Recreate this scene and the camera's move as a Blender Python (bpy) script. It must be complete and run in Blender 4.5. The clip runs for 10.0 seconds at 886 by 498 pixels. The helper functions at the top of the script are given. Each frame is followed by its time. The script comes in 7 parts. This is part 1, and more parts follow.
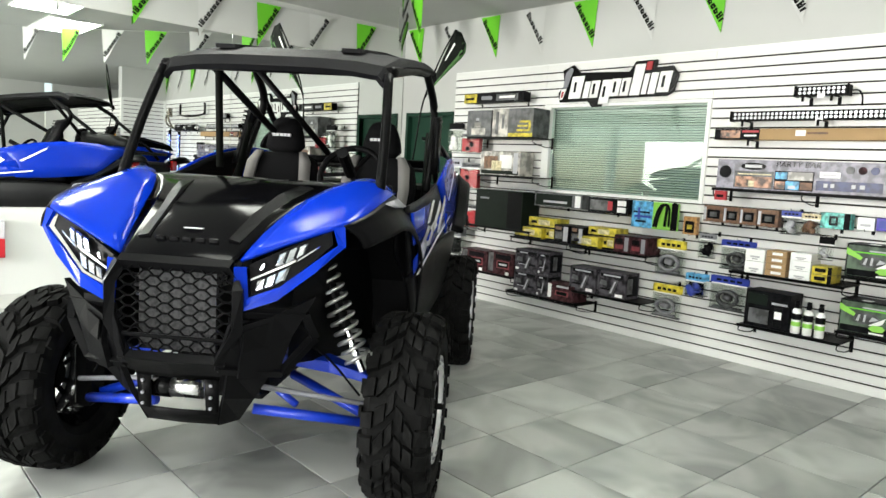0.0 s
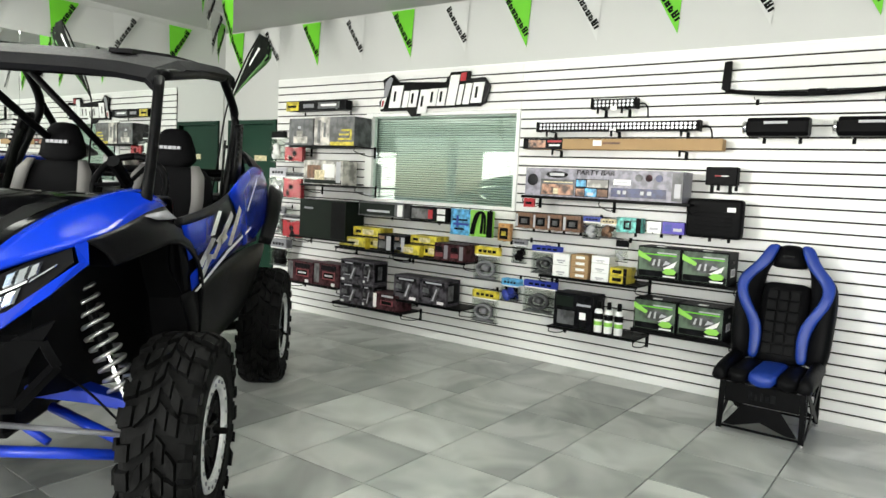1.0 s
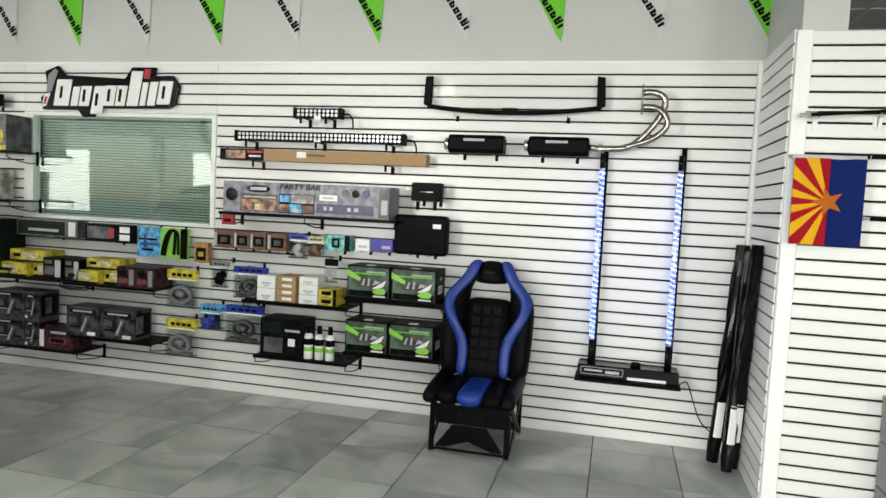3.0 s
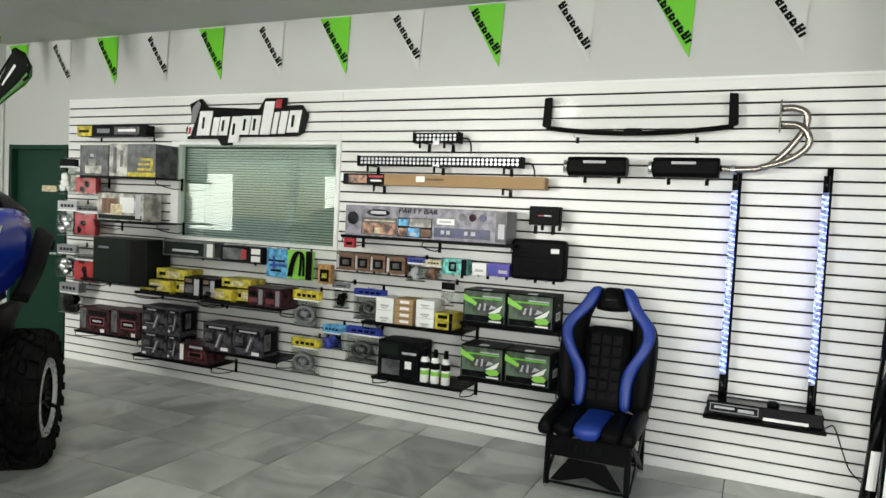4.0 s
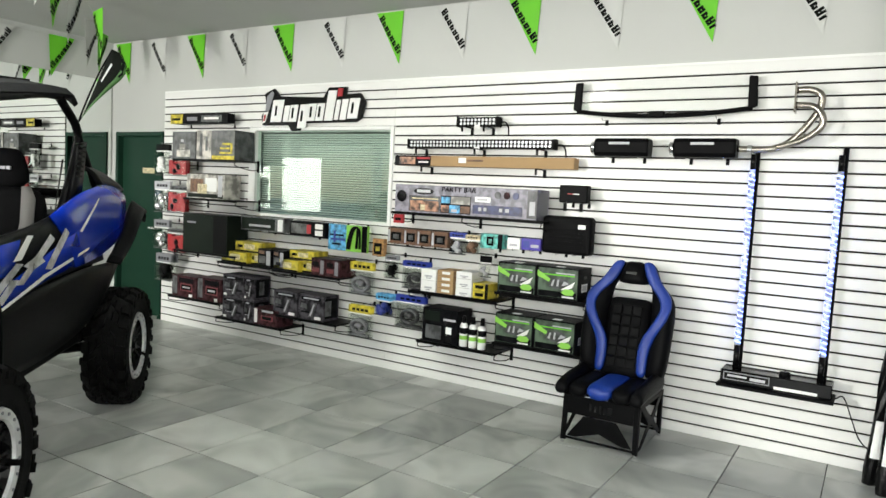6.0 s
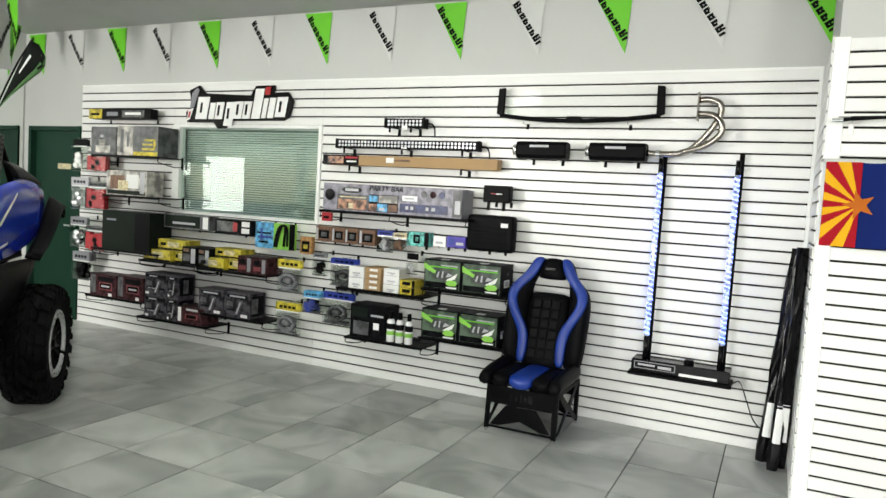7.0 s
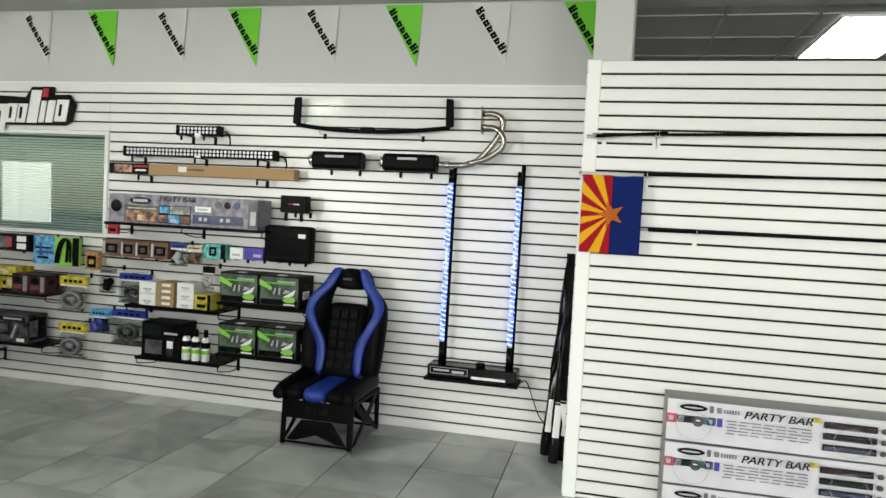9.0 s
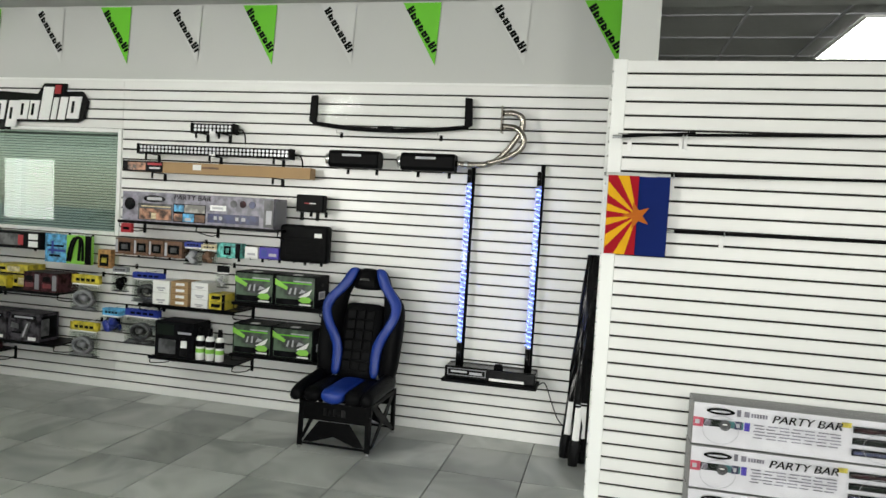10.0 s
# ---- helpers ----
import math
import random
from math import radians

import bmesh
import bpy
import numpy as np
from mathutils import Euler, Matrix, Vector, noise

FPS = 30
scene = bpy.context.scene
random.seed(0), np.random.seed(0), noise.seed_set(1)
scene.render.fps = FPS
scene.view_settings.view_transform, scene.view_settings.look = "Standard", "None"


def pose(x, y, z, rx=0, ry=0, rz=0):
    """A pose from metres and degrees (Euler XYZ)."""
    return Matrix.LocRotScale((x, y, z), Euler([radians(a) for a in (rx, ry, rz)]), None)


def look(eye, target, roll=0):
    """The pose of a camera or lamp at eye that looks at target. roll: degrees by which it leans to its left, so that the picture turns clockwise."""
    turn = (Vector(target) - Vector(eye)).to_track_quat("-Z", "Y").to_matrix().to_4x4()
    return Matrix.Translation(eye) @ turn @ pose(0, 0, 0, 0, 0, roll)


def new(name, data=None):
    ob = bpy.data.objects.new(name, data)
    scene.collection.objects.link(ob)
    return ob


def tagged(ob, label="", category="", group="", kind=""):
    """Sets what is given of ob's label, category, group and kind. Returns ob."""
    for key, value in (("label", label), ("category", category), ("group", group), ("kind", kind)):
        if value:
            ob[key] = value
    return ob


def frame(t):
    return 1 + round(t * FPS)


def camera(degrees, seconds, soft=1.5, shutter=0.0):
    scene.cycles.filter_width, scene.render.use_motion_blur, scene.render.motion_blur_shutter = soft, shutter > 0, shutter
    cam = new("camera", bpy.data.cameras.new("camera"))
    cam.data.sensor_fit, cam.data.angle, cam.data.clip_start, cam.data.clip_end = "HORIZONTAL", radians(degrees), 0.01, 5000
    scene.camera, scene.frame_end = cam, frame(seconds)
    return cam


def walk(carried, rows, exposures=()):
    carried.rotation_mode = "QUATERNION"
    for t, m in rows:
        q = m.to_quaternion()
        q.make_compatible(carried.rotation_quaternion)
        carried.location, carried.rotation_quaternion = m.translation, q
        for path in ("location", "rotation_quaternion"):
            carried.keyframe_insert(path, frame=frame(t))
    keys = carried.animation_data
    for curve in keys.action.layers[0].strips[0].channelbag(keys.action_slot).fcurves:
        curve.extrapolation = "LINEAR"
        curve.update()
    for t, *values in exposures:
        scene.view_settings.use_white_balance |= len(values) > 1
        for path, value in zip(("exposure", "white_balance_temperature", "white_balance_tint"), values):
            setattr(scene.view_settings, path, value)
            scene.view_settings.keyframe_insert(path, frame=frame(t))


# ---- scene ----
cam = camera(64.9, 10.0)
PATH = [
    (0, (-0.004, 0.07, 1.393), (1.3313, 1.5418, 1.1675), 3.27),
    (0.5, (0.1, 0.011, 1.4), (1.5472, 1.3755, 1.1904), 3.09),
    (1, (0.265, -0.099, 1.404), (1.8760, 1.0731, 1.2282), 2.92),
    (1.5, (0.312, -0.199, 1.451), (2.0935, 0.6916, 1.2687), 2.96),
    (2, (0.360, -0.181, 1.502), (2.2444, 0.4571, 1.2954), 2.92),
    (3.5, (0.791, -0.021, 1.53), (2.732, 0.446, 1.405), 2.7),
    (4, (0.785, -0.081, 1.551), (2.607, 0.739, 1.454), 2.7),
    (4.5, (0.674, -0.192, 1.53), (2.403, 0.81, 1.435), 2.8),
    (5, (0.606, -0.321, 1.55), (2.295, 0.736, 1.39), 2.7),
    (6.5, (0.551, -0.697, 1.506), (2.256, 0.339, 1.366), 3.3),
    (7, (0.44, -0.693, 1.497), (2.239, 0.171, 1.362), 3.5),
    (7.5, (0.409, -0.75, 1.523), (2.257, 0.003, 1.389), 3.0),
    (8, (0.449, -0.862, 1.538), (2.345, -0.235, 1.41), 2.7),
    (8.5, (0.536, -1.002, 1.549), (2.467, -0.489, 1.455), 2.7),
    (9, (0.571, -1.032, 1.549), (2.515, -0.571, 1.455), 3.0),
    (9.5, (0.597, -0.99, 1.535), (2.541, -0.528, 1.447), 3.1),
    (10, (0.583, -0.891, 1.547), (2.528, -0.434, 1.451), 3.3),
]
walk(cam, [(t, look(eye, target, roll)) for t, eye, target, roll in PATH], [(0.0, 1.0), (1.0, 0.98), (2.0, 0.47), (3.5, 0.45), (4.0, 0.5), (4.5, 0.72), (5.0, 0.84), (6.5, 0.8), (7.5, 0.54), (8.5, 0.34), (10.0, 0.26)])

# ---- light ----
scene.cycles.caustics_reflective = False
scene.cycles.sample_clamp_indirect = 3.0
world = bpy.data.worlds.new("sky")
scene.world = world
world.use_nodes = True
_wn = world.node_tree.nodes
_sky = _wn.new("ShaderNodeTexSky")
_sky.sky_type = "NISHITA"
_sky.sun_disc = False
_sky.sun_elevation, _sky.sun_rotation = radians(55), radians(250)
_wn["Background"].inputs[1].default_value = 0.12
world.node_tree.links.new(_sky.outputs[0], _wn["Background"].inputs[0])

WALL_X, BACK_Y, CEIL_Z = 5.40, 6.93, 3.055
FRONT_X, SOUTH_Y = -4.6, -7.0


def area_lamp(name, m, sx, sy, watts, colour):
    data = bpy.data.lights.new(name, "AREA")
    data.shape, data.size, data.size_y, data.energy, data.color = "RECTANGLE", sx, sy, watts, colour
    ob = new(name, data)
    ob.matrix_world = m
    return ob


DAY = (1.0, 0.985, 0.93)
# storefront daylight; the lamp at y = 4.9 is added fill for the left bay
for wy, ww, watts in ((-4.6, 1.6, 135), (-1.6, 1.6, 55), (0.45, 1.5, 85), (4.9, 1.6, 310)):
    area_lamp("window_and_fill_daylight", look((FRONT_X + 0.1, wy, 1.62), (5.0, wy, 1.40)), ww, 1.5, watts, DAY)


# ---- materials ----
def pmat(name, col, rough=0.5, metal=0.0, var=0.10, scale=6.0, bump=0.05, bscale=120.0, coat=0.0, emit=None, strength=0.0, alpha=1.0, spread=0.0, spec=0.5):
    dark = max(col) < 0.06
    m = bpy.data.materials.new(name)
    m.use_nodes = True
    nt = m.node_tree
    nd, lk = nt.nodes, nt.links
    b = nd["Principled BSDF"]
    tc = nd.new("ShaderNodeTexCoord")
    n1 = nd.new("ShaderNodeTexNoise")
    n1.inputs["Scale"].default_value, n1.inputs["Detail"].default_value = scale, 5.0
    lk.new(tc.outputs["Object"], n1.inputs["Vector"])
    n2 = nd.new("ShaderNodeTexNoise")
    n2.inputs["Scale"].default_value, n2.inputs["Detail"].default_value = bscale, 3.0
    lk.new(tc.outputs["Object"], n2.inputs["Vector"])
    mx = nd.new("ShaderNodeMix")
    mx.data_type = "RGBA"
    mx.inputs[6].default_value = (*[max(0, c * (1 - var)) for c in col], 1)
    mx.inputs[7].default_value = (*[min(1, c * (1 + var)) for c in col], 1)
    if var >= 0.3:
        ct = nd.new("ShaderNodeMapRange")
        ct.inputs[1].default_value, ct.inputs[2].default_value = 0.40, 0.60
        lk.new(n1.outputs["Fac"], ct.inputs[0])
        lk.new(ct.outputs[0], mx.inputs[0])
    else:
        lk.new(n1.outputs["Fac"], mx.inputs[0])
    src = mx.outputs[2]
    if spread:
        oi = nd.new("ShaderNodeObjectInfo")
        mr0 = nd.new("ShaderNodeMapRange")
        mr0.inputs[3].default_value, mr0.inputs[4].default_value = 1 - spread, 1 + spread
        lk.new(oi.outputs["Random"], mr0.inputs[0])
        hs = nd.new("ShaderNodeHueSaturation")
        lk.new(mr0.outputs[0], hs.inputs["Value"])
        lk.new(src, hs.inputs["Color"])
        src = hs.outputs["Color"]
    lk.new(src, b.inputs["Base Color"])
    mr = nd.new("ShaderNodeMapRange")
    mr.inputs[3].default_value, mr.inputs[4].default_value = max(0.02, rough - 0.08), min(1, rough + 0.08)
    lk.new(n1.outputs["Fac"], mr.inputs[0])
    lk.new(mr.outputs[0], b.inputs["Roughness"])
    b.inputs["Metallic"].default_value = metal
    b.inputs["Specular IOR Level"].default_value = spec if not dark or rough < 0.2 else 0.05
    b.inputs["Coat Weight"].default_value = coat
    b.inputs["Coat Roughness"].default_value = 0.06
    if bump:
        bp = nd.new("ShaderNodeBump")
        bp.inputs["Strength"].default_value, bp.inputs["Distance"].default_value = bump, 0.004
        lk.new(n2.outputs["Fac"], bp.inputs["Height"])
        lk.new(bp.outputs[0], b.inputs["Normal"])
    if emit:
        b.inputs["Emission Color"].default_value = (*emit, 1)
        b.inputs["Emission Strength"].default_value = strength
    b.inputs["Alpha"].default_value = alpha
    return m


def glassmat(name, col=(0.9, 0.97, 0.93), alpha=0.12, rough=0.02):
    """Thin sheet: mostly see-through, with a clear gloss."""
    m = bpy.data.materials.new(name)
    m.use_nodes = True
    nd, lk = m.node_tree.nodes, m.node_tree.links
    nd.remove(nd["Principled BSDF"])
    t, g, mix = nd.new("ShaderNodeBsdfTransparent"), nd.new("ShaderNodeBsdfGlossy"), nd.new("ShaderNodeMixShader")
    t.inputs[0].default_value = (*col, 1)
    g.inputs["Roughness"].default_value = rough
    mix.inputs[0].default_value = alpha
    lk.new(t.outputs[0], mix.inputs[1])
    lk.new(g.outputs[0], mix.inputs[2])
    lk.new(mix.outputs[0], nd["Material Output"].inputs[0])
    return m


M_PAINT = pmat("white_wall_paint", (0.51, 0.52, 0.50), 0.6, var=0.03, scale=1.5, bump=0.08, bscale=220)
M_SLAT = pmat("white_melamine", (0.77, 0.77, 0.75), 0.32, var=0.03, scale=2.0, bump=0.01)
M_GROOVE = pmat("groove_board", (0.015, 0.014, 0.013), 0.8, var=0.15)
M_CEIL = pmat("ceiling_paint", (0.46, 0.47, 0.45), 0.9, var=0.05, scale=2.0, bump=0.25, bscale=160)
M_TRIM = pmat("white_trim", (0.83, 0.84, 0.82), 0.4, var=0.03)
M_GREEN_DOOR = pmat("dark_green_paint", (0.012, 0.038, 0.024), 0.38, var=0.12, scale=3)
M_GROUT = pmat("grout", (0.02, 0.02, 0.019), 0.9, var=0.2, scale=30)
M_BASETILE = pmat("base_tile", (0.42, 0.42, 0.40), 0.4, var=0.15, scale=5)
M_BLACKMETAL = pmat("black_powder_coat", (0.0025, 0.0025, 0.0028), 0.42, var=0.2, bump=0.08)
M_BLACKPLASTIC = pmat("black_plastic", (0.003, 0.003, 0.0034), 0.45, var=0.2, bump=0.2, bscale=400)
M_BLACKGLOSS = pmat("gloss_black", (0.003, 0.003, 0.0034), 0.18, var=0.1, bump=0, spec=0.16)
M_CHROME = pmat("chrome", (0.75, 0.75, 0.76), 0.15, 1.0, var=0.05, bump=0)
M_STEEL = pmat("stainless_steel", (0.36, 0.33, 0.29), 0.25, 1.0, var=0.25, scale=9, bump=0.02)
M_ALU = pmat("brushed_aluminium", (0.70, 0.70, 0.71), 0.28, 1.0, var=0.1, bump=0.05)
M_BLUE = pmat("blue_plastic_gloss", (0.002, 0.022, 0.33), 0.15, var=0.06, bump=0.01, coat=0.0, spec=0.09)
M_BLUEMETAL = pmat("blue_powder_coat", (0.004, 0.035, 0.48), 0.35, var=0.08, bump=0.03, coat=0.2)
M_WHITE = pmat("white_print", (0.80, 0.80, 0.79), 0.4, var=0.03)
M_GREY = pmat("grey_print", (0.20, 0.20, 0.22), 0.45, var=0.12, scale=20)
M_LGREY = pmat("light_grey_print", (0.42, 0.42, 0.45), 0.42, var=0.25, scale=14)
M_REFL = pmat("lamp_reflector", (0.78, 0.80, 0.83), 0.22, 0.25, var=0.2, scale=60, bump=0)
M_RED = pmat("red_print", (0.34, 0.007, 0.014), 0.4, var=0.1)
M_DRED = pmat("dark_red_print", (0.042, 0.017, 0.020), 0.4, var=0.6, scale=18)
M_YEL = pmat("yellow_print", (0.46, 0.38, 0.03), 0.42, var=0.4, scale=18)
M_BOXGREY = pmat("dark_grey_box_print", (0.045, 0.041, 0.048), 0.4, var=0.7, scale=16)
M_BOXGREEN = pmat("grey_green_box_print", (0.055, 0.085, 0.055), 0.38, var=0.5, scale=12)
M_MAROON = pmat("maroon_print", (0.13, 0.012, 0.018), 0.4, var=0.3, scale=20)
M_LIME = pmat("lime_print", (0.24, 0.56, 0.07), 0.42, var=0.12, scale=18)
M_GREENC = pmat("green_cloth", (0.13, 0.52, 0.015), 0.6, var=0.08, scale=10, bump=0.1, bscale=500)
M_WHITEC = pmat("white_cloth", (0.56, 0.57, 0.55), 0.65, var=0.04, scale=10, bump=0.1, bscale=500)
M_BLACKC = pmat("black_cloth", (0.006, 0.007, 0.006), 0.75, var=0.2, bump=0.2, bscale=500)
M_TEAL = pmat("teal_print", (0.10, 0.40, 0.36), 0.4, var=0.6, scale=30)
M_SKYBLUE = pmat("light_blue_print", (0.08, 0.30, 0.52), 0.4, var=0.5, scale=25)
M_BLUEP = pmat("blue_print", (0.012, 0.03, 0.26), 0.4, var=0.15, scale=25)
M_PURPLE = pmat("violet_print", (0.05, 0.03, 0.35), 0.4, var=0.2, scale=25)
M_BROWN = pmat("brown_print", (0.13, 0.065, 0.035), 0.5, var=0.3, scale=30)
M_CARD = pmat("cardboard", (0.36, 0.23, 0.11), 0.75, var=0.12, scale=7, bump=0.15, bscale=300)
M_ORANGE = pmat("orange_print", (0.38, 0.20, 0.07), 0.45, var=0.3, scale=40)
M_BEIGE = pmat("beige_print", (0.55, 0.48, 0.30), 0.45, var=0.3, scale=40)
M_DARKBOX = pmat("dark_box_print", (0.004, 0.004, 0.005), 0.45, var=0.6, scale=22)
M_DGREEN = pmat("dark_olive_plastic", (0.010, 0.014, 0.011), 0.4, var=0.2)
M_NAVY = pmat("navy_print", (0.025, 0.03, 0.09), 0.4, var=0.4, scale=25)
M_MAUVE = pmat("grey_violet_print", (0.20, 0.19, 0.23), 0.42, var=0.35, scale=20)
M_SMOKE = pmat("dark_photo_print", (0.065, 0.067, 0.07), 0.42, var=0.6, scale=14)
M_PHOTO = pmat("pale_photo_print", (0.38, 0.36, 0.33), 0.35, var=0.55, scale=11)
M_FIRE = pmat("warm_photo_print", (0.26, 0.13, 0.08), 0.35, var=0.85, scale=20)
M_CLEAR = glassmat("clear_plastic", (0.95, 0.96, 0.95), 0.03, 0.08)
M_GLASS = glassmat("window_glass", (0.88, 0.96, 0.92), 0.09, 0.0)
M_LEATHER = pmat("black_leather", (0.003, 0.003, 0.0035), 0.42, var=0.2, bump=0.25, bscale=260)
M_BLUELEATHER = pmat("blue_leather", (0.004, 0.030, 0.24), 0.42, var=0.1, bump=0.2, bscale=260)
M_RUBBER = pmat("tyre_rubber", (0.006, 0.006, 0.006), 0.72, var=0.35, scale=14, bump=0.3, bscale=180)
M_BLIND = pmat("blind_slat", (0.86, 0.93, 0.87), 0.5, var=0.05)
M_TUBE = pmat("clear_striped_tube", (0.55, 0.60, 0.75), 0.15, 0.3, var=0.5, scale=40)
M_PANEL = pmat("lit_diffuser", (0.9, 0.9, 0.9), 0.5, var=0.0, bump=0, emit=(0.97, 1.0, 0.91), strength=11.0)
M_PANEL_DIM = pmat("dim_diffuser", (0.9, 0.9, 0.9), 0.5, var=0.0, bump=0, emit=(0.95, 1.0, 0.96), strength=1.5)
M_MIRROR = pmat("mirror_silver", (0.90, 0.93, 0.91), 0.08, 1.0, var=0.0, bump=0)
M_MIRROR.node_tree.nodes["Principled BSDF"].inputs["Roughness"].default_value = 0.0
for _l in list(M_MIRROR.node_tree.links):
    if _l.to_socket.name == "Roughness":
        M_MIRROR.node_tree.links.remove(_l)


def tile_material():
    m = bpy.data.materials.new("grey_floor_tile")
    m.use_nodes = True
    nd, lk = m.node_tree.nodes, m.node_tree.links
    b = nd["Principled BSDF"]
    tc, oi = nd.new("ShaderNodeTexCoord"), nd.new("ShaderNodeObjectInfo")
    geo = nd.new("ShaderNodeNewGeometry")
    cmb = nd.new("ShaderNodeVectorMath")
    cmb.operation = "MULTIPLY_ADD"
    cmb.inputs[1].default_value = (1, 1, 1)
    sc = nd.new("ShaderNodeVectorMath")
    sc.operation = "SCALE"
    sc.inputs["Scale"].default_value = 40.0
    addr = nd.new("ShaderNodeMath")
    addr.operation = "ADD"
    lk.new(oi.outputs["Random"], addr.inputs[0])
    lk.new(geo.outputs["Random Per Island"], addr.inputs[1])
    lk.new(addr.outputs[0], sc.inputs[0])
    lk.new(tc.outputs["Object"], cmb.inputs[0])
    lk.new(sc.outputs[0], cmb.inputs[2])
    n = nd.new("ShaderNodeTexNoise")
    n.inputs["Scale"].default_value, n.inputs["Detail"].default_value, n.inputs["Distortion"].default_value = 1.5, 2.0, 1.4
    lk.new(cmb.outputs[0], n.inputs["Vector"])
    n2 = nd.new("ShaderNodeTexNoise")
    n2.inputs["Scale"].default_value, n2.inputs["Detail"].default_value = 25.0, 2.0
    lk.new(cmb.outputs[0], n2.inputs["Vector"])
    rp = nd.new("ShaderNodeValToRGB")
    rp.color_ramp.elements[0].position, rp.color_ramp.elements[0].color = 0.36, (0.235, 0.246, 0.233, 1)
    rp.color_ramp.elements[1].position, rp.color_ramp.elements[1].color = 0.64, (0.46, 0.475, 0.45, 1)
    lk.new(n.outputs["Fac"], rp.inputs[0])
    hs = nd.new("ShaderNodeHueSaturation")
    mr = nd.new("ShaderNodeMapRange")
    mr.inputs[3].default_value, mr.inputs[4].default_value = 0.86, 1.12
    lk.new(oi.outputs["Random"], mr.inputs[0])
    lk.new(mr.outputs[0], hs.inputs["Value"])
    lk.new(rp.outputs[0], hs.inputs["Color"])
    lk.new(hs.outputs[0], b.inputs["Base Color"])
    mr2 = nd.new("ShaderNodeMapRange")
    mr2.inputs[3].default_value, mr2.inputs[4].default_value = 0.26, 0.36
    lk.new(n2.outputs["Fac"], mr2.inputs[0])
    lk.new(mr2.outputs[0], b.inputs["Roughness"])
    return m


M_TILE = tile_material()


# ---- mesh helpers ----
def link_bm(name, bm, mat, parent=None, label="", smooth=False):
    me = bpy.data.meshes.new(name)
    bm.normal_update()
    bm.to_mesh(me)
    bm.free()
    me.materials.append(mat)
    if smooth:
        for p in me.polygons:
            p.use_smooth = True
    ob = new(name, me)
    if parent is not None:
        ob.parent = parent
    if label:
        tagged(ob, label)
    return ob


def part(name, bm, mat, parent, label="", smooth=False):
    return link_bm(name, bm, mat, parent, label, smooth)


def anchor(name, x, y, z, rz=0.0, label="", category="", group="", kind=""):
    ob = new(name)
    ob.empty_display_size = 0.05
    ob.matrix_world = pose(x, y, z, 0, 0, rz)
    return tagged(ob, label, category, group, kind)


def add_box(bm, x0, x1, y0, y1, z0, z1, m=None):
    vs = [bm.verts.new((x, y, z)) for x in (x0, x1) for y in (y0, y1) for z in (z0, z1)]
    if m is not None:
        for v in vs:
            v.co = m @ v.co
    for f in ((0, 1, 3, 2), (4, 6, 7, 5), (0, 4, 5, 1), (2, 3, 7, 6), (0, 2, 6, 4), (1, 5, 7, 3)):
        bm.faces.new([vs[i] for i in f])
    return vs


def box_bm(x0, x1, y0, y1, z0, z1, bevel=0.0, seg=1):
    bm = bmesh.new()
    add_box(bm, min(x0, x1), max(x0, x1), min(y0, y1), max(y0, y1), min(z0, z1), max(z0, z1))
    if bevel:
        bmesh.ops.bevel(bm, geom=bm.edges[:], offset=bevel, segments=seg, affect="EDGES", profile=0.6)
    return bm


def add_cyl(bm, a, b, r, n=12, r2=None, cap=True):
    a, b = Vector(a), Vector(b)
    d = (b - a).normalized()
    q = d.to_track_quat("Z", "Y").to_matrix()
    r2 = r if r2 is None else r2
    lo = [bm.verts.new(a + q @ Vector((math.cos(2 * math.pi * i / n) * r, math.sin(2 * math.pi * i / n) * r, 0))) for i in range(n)]
    hi = [bm.verts.new(b + q @ Vector((math.cos(2 * math.pi * i / n) * r2, math.sin(2 * math.pi * i / n) * r2, 0))) for i in range(n)]
    for i in range(n):
        bm.faces.new((lo[i], lo[(i + 1) % n], hi[(i + 1) % n], hi[i]))
    if cap:
        bm.faces.new(lo[::-1])
        bm.faces.new(hi)


def cyl_bm(a, b, r, n=14, r2=None):
    bm = bmesh.new()
    add_cyl(bm, a, b, r, n, r2)
    return bm


def smooth_path(pts, steps=5):
    """Catmull-Rom points through pts."""
    p = [Vector(q) for q in pts]
    p = [2 * p[0] - p[1]] + p + [2 * p[-1] - p[-2]]
    out = []
    for i in range(1, len(p) - 2):
        for k in range(steps):
            t = k / steps
            a, b, c, d = p[i - 1], p[i], p[i + 1], p[i + 2]
            out.append(0.5 * ((2 * b) + (c - a) * t + (2 * a - 5 * b + 4 * c - d) * t * t + (3 * b - a - 3 * c + d) * t ** 3))
    out.append(p[-2])
    return out


def tube_bm(pts, r, n=10, bm=None):
    bm = bm or bmesh.new()
    pts = [Vector(p) for p in pts]
    rings = []
    up = Vector((0.13, 0.21, 0.97))
    for i, p in enumerate(pts):
        d = (pts[min(i + 1, len(pts) - 1)] - pts[max(i - 1, 0)]).normalized()
        s = d.cross(up)
        if s.length < 0.05:
            s = d.cross(Vector((1, 0, 0)))
        s.normalize()
        t = d.cross(s)
        rings.append([bm.verts.new(p + r * (math.cos(2 * math.pi * k / n) * s + math.sin(2 * math.pi * k / n) * t)) for k in range(n)])
    for a, b in zip(rings, rings[1:]):
        for k in range(n):
            bm.faces.new((a[k], a[(k + 1) % n], b[(k + 1) % n], b[k]))
    bm.faces.new(rings[0][::-1])
    bm.faces.new(rings[-1])
    bmesh.ops.recalc_face_normals(bm, faces=bm.faces[:])
    return bm


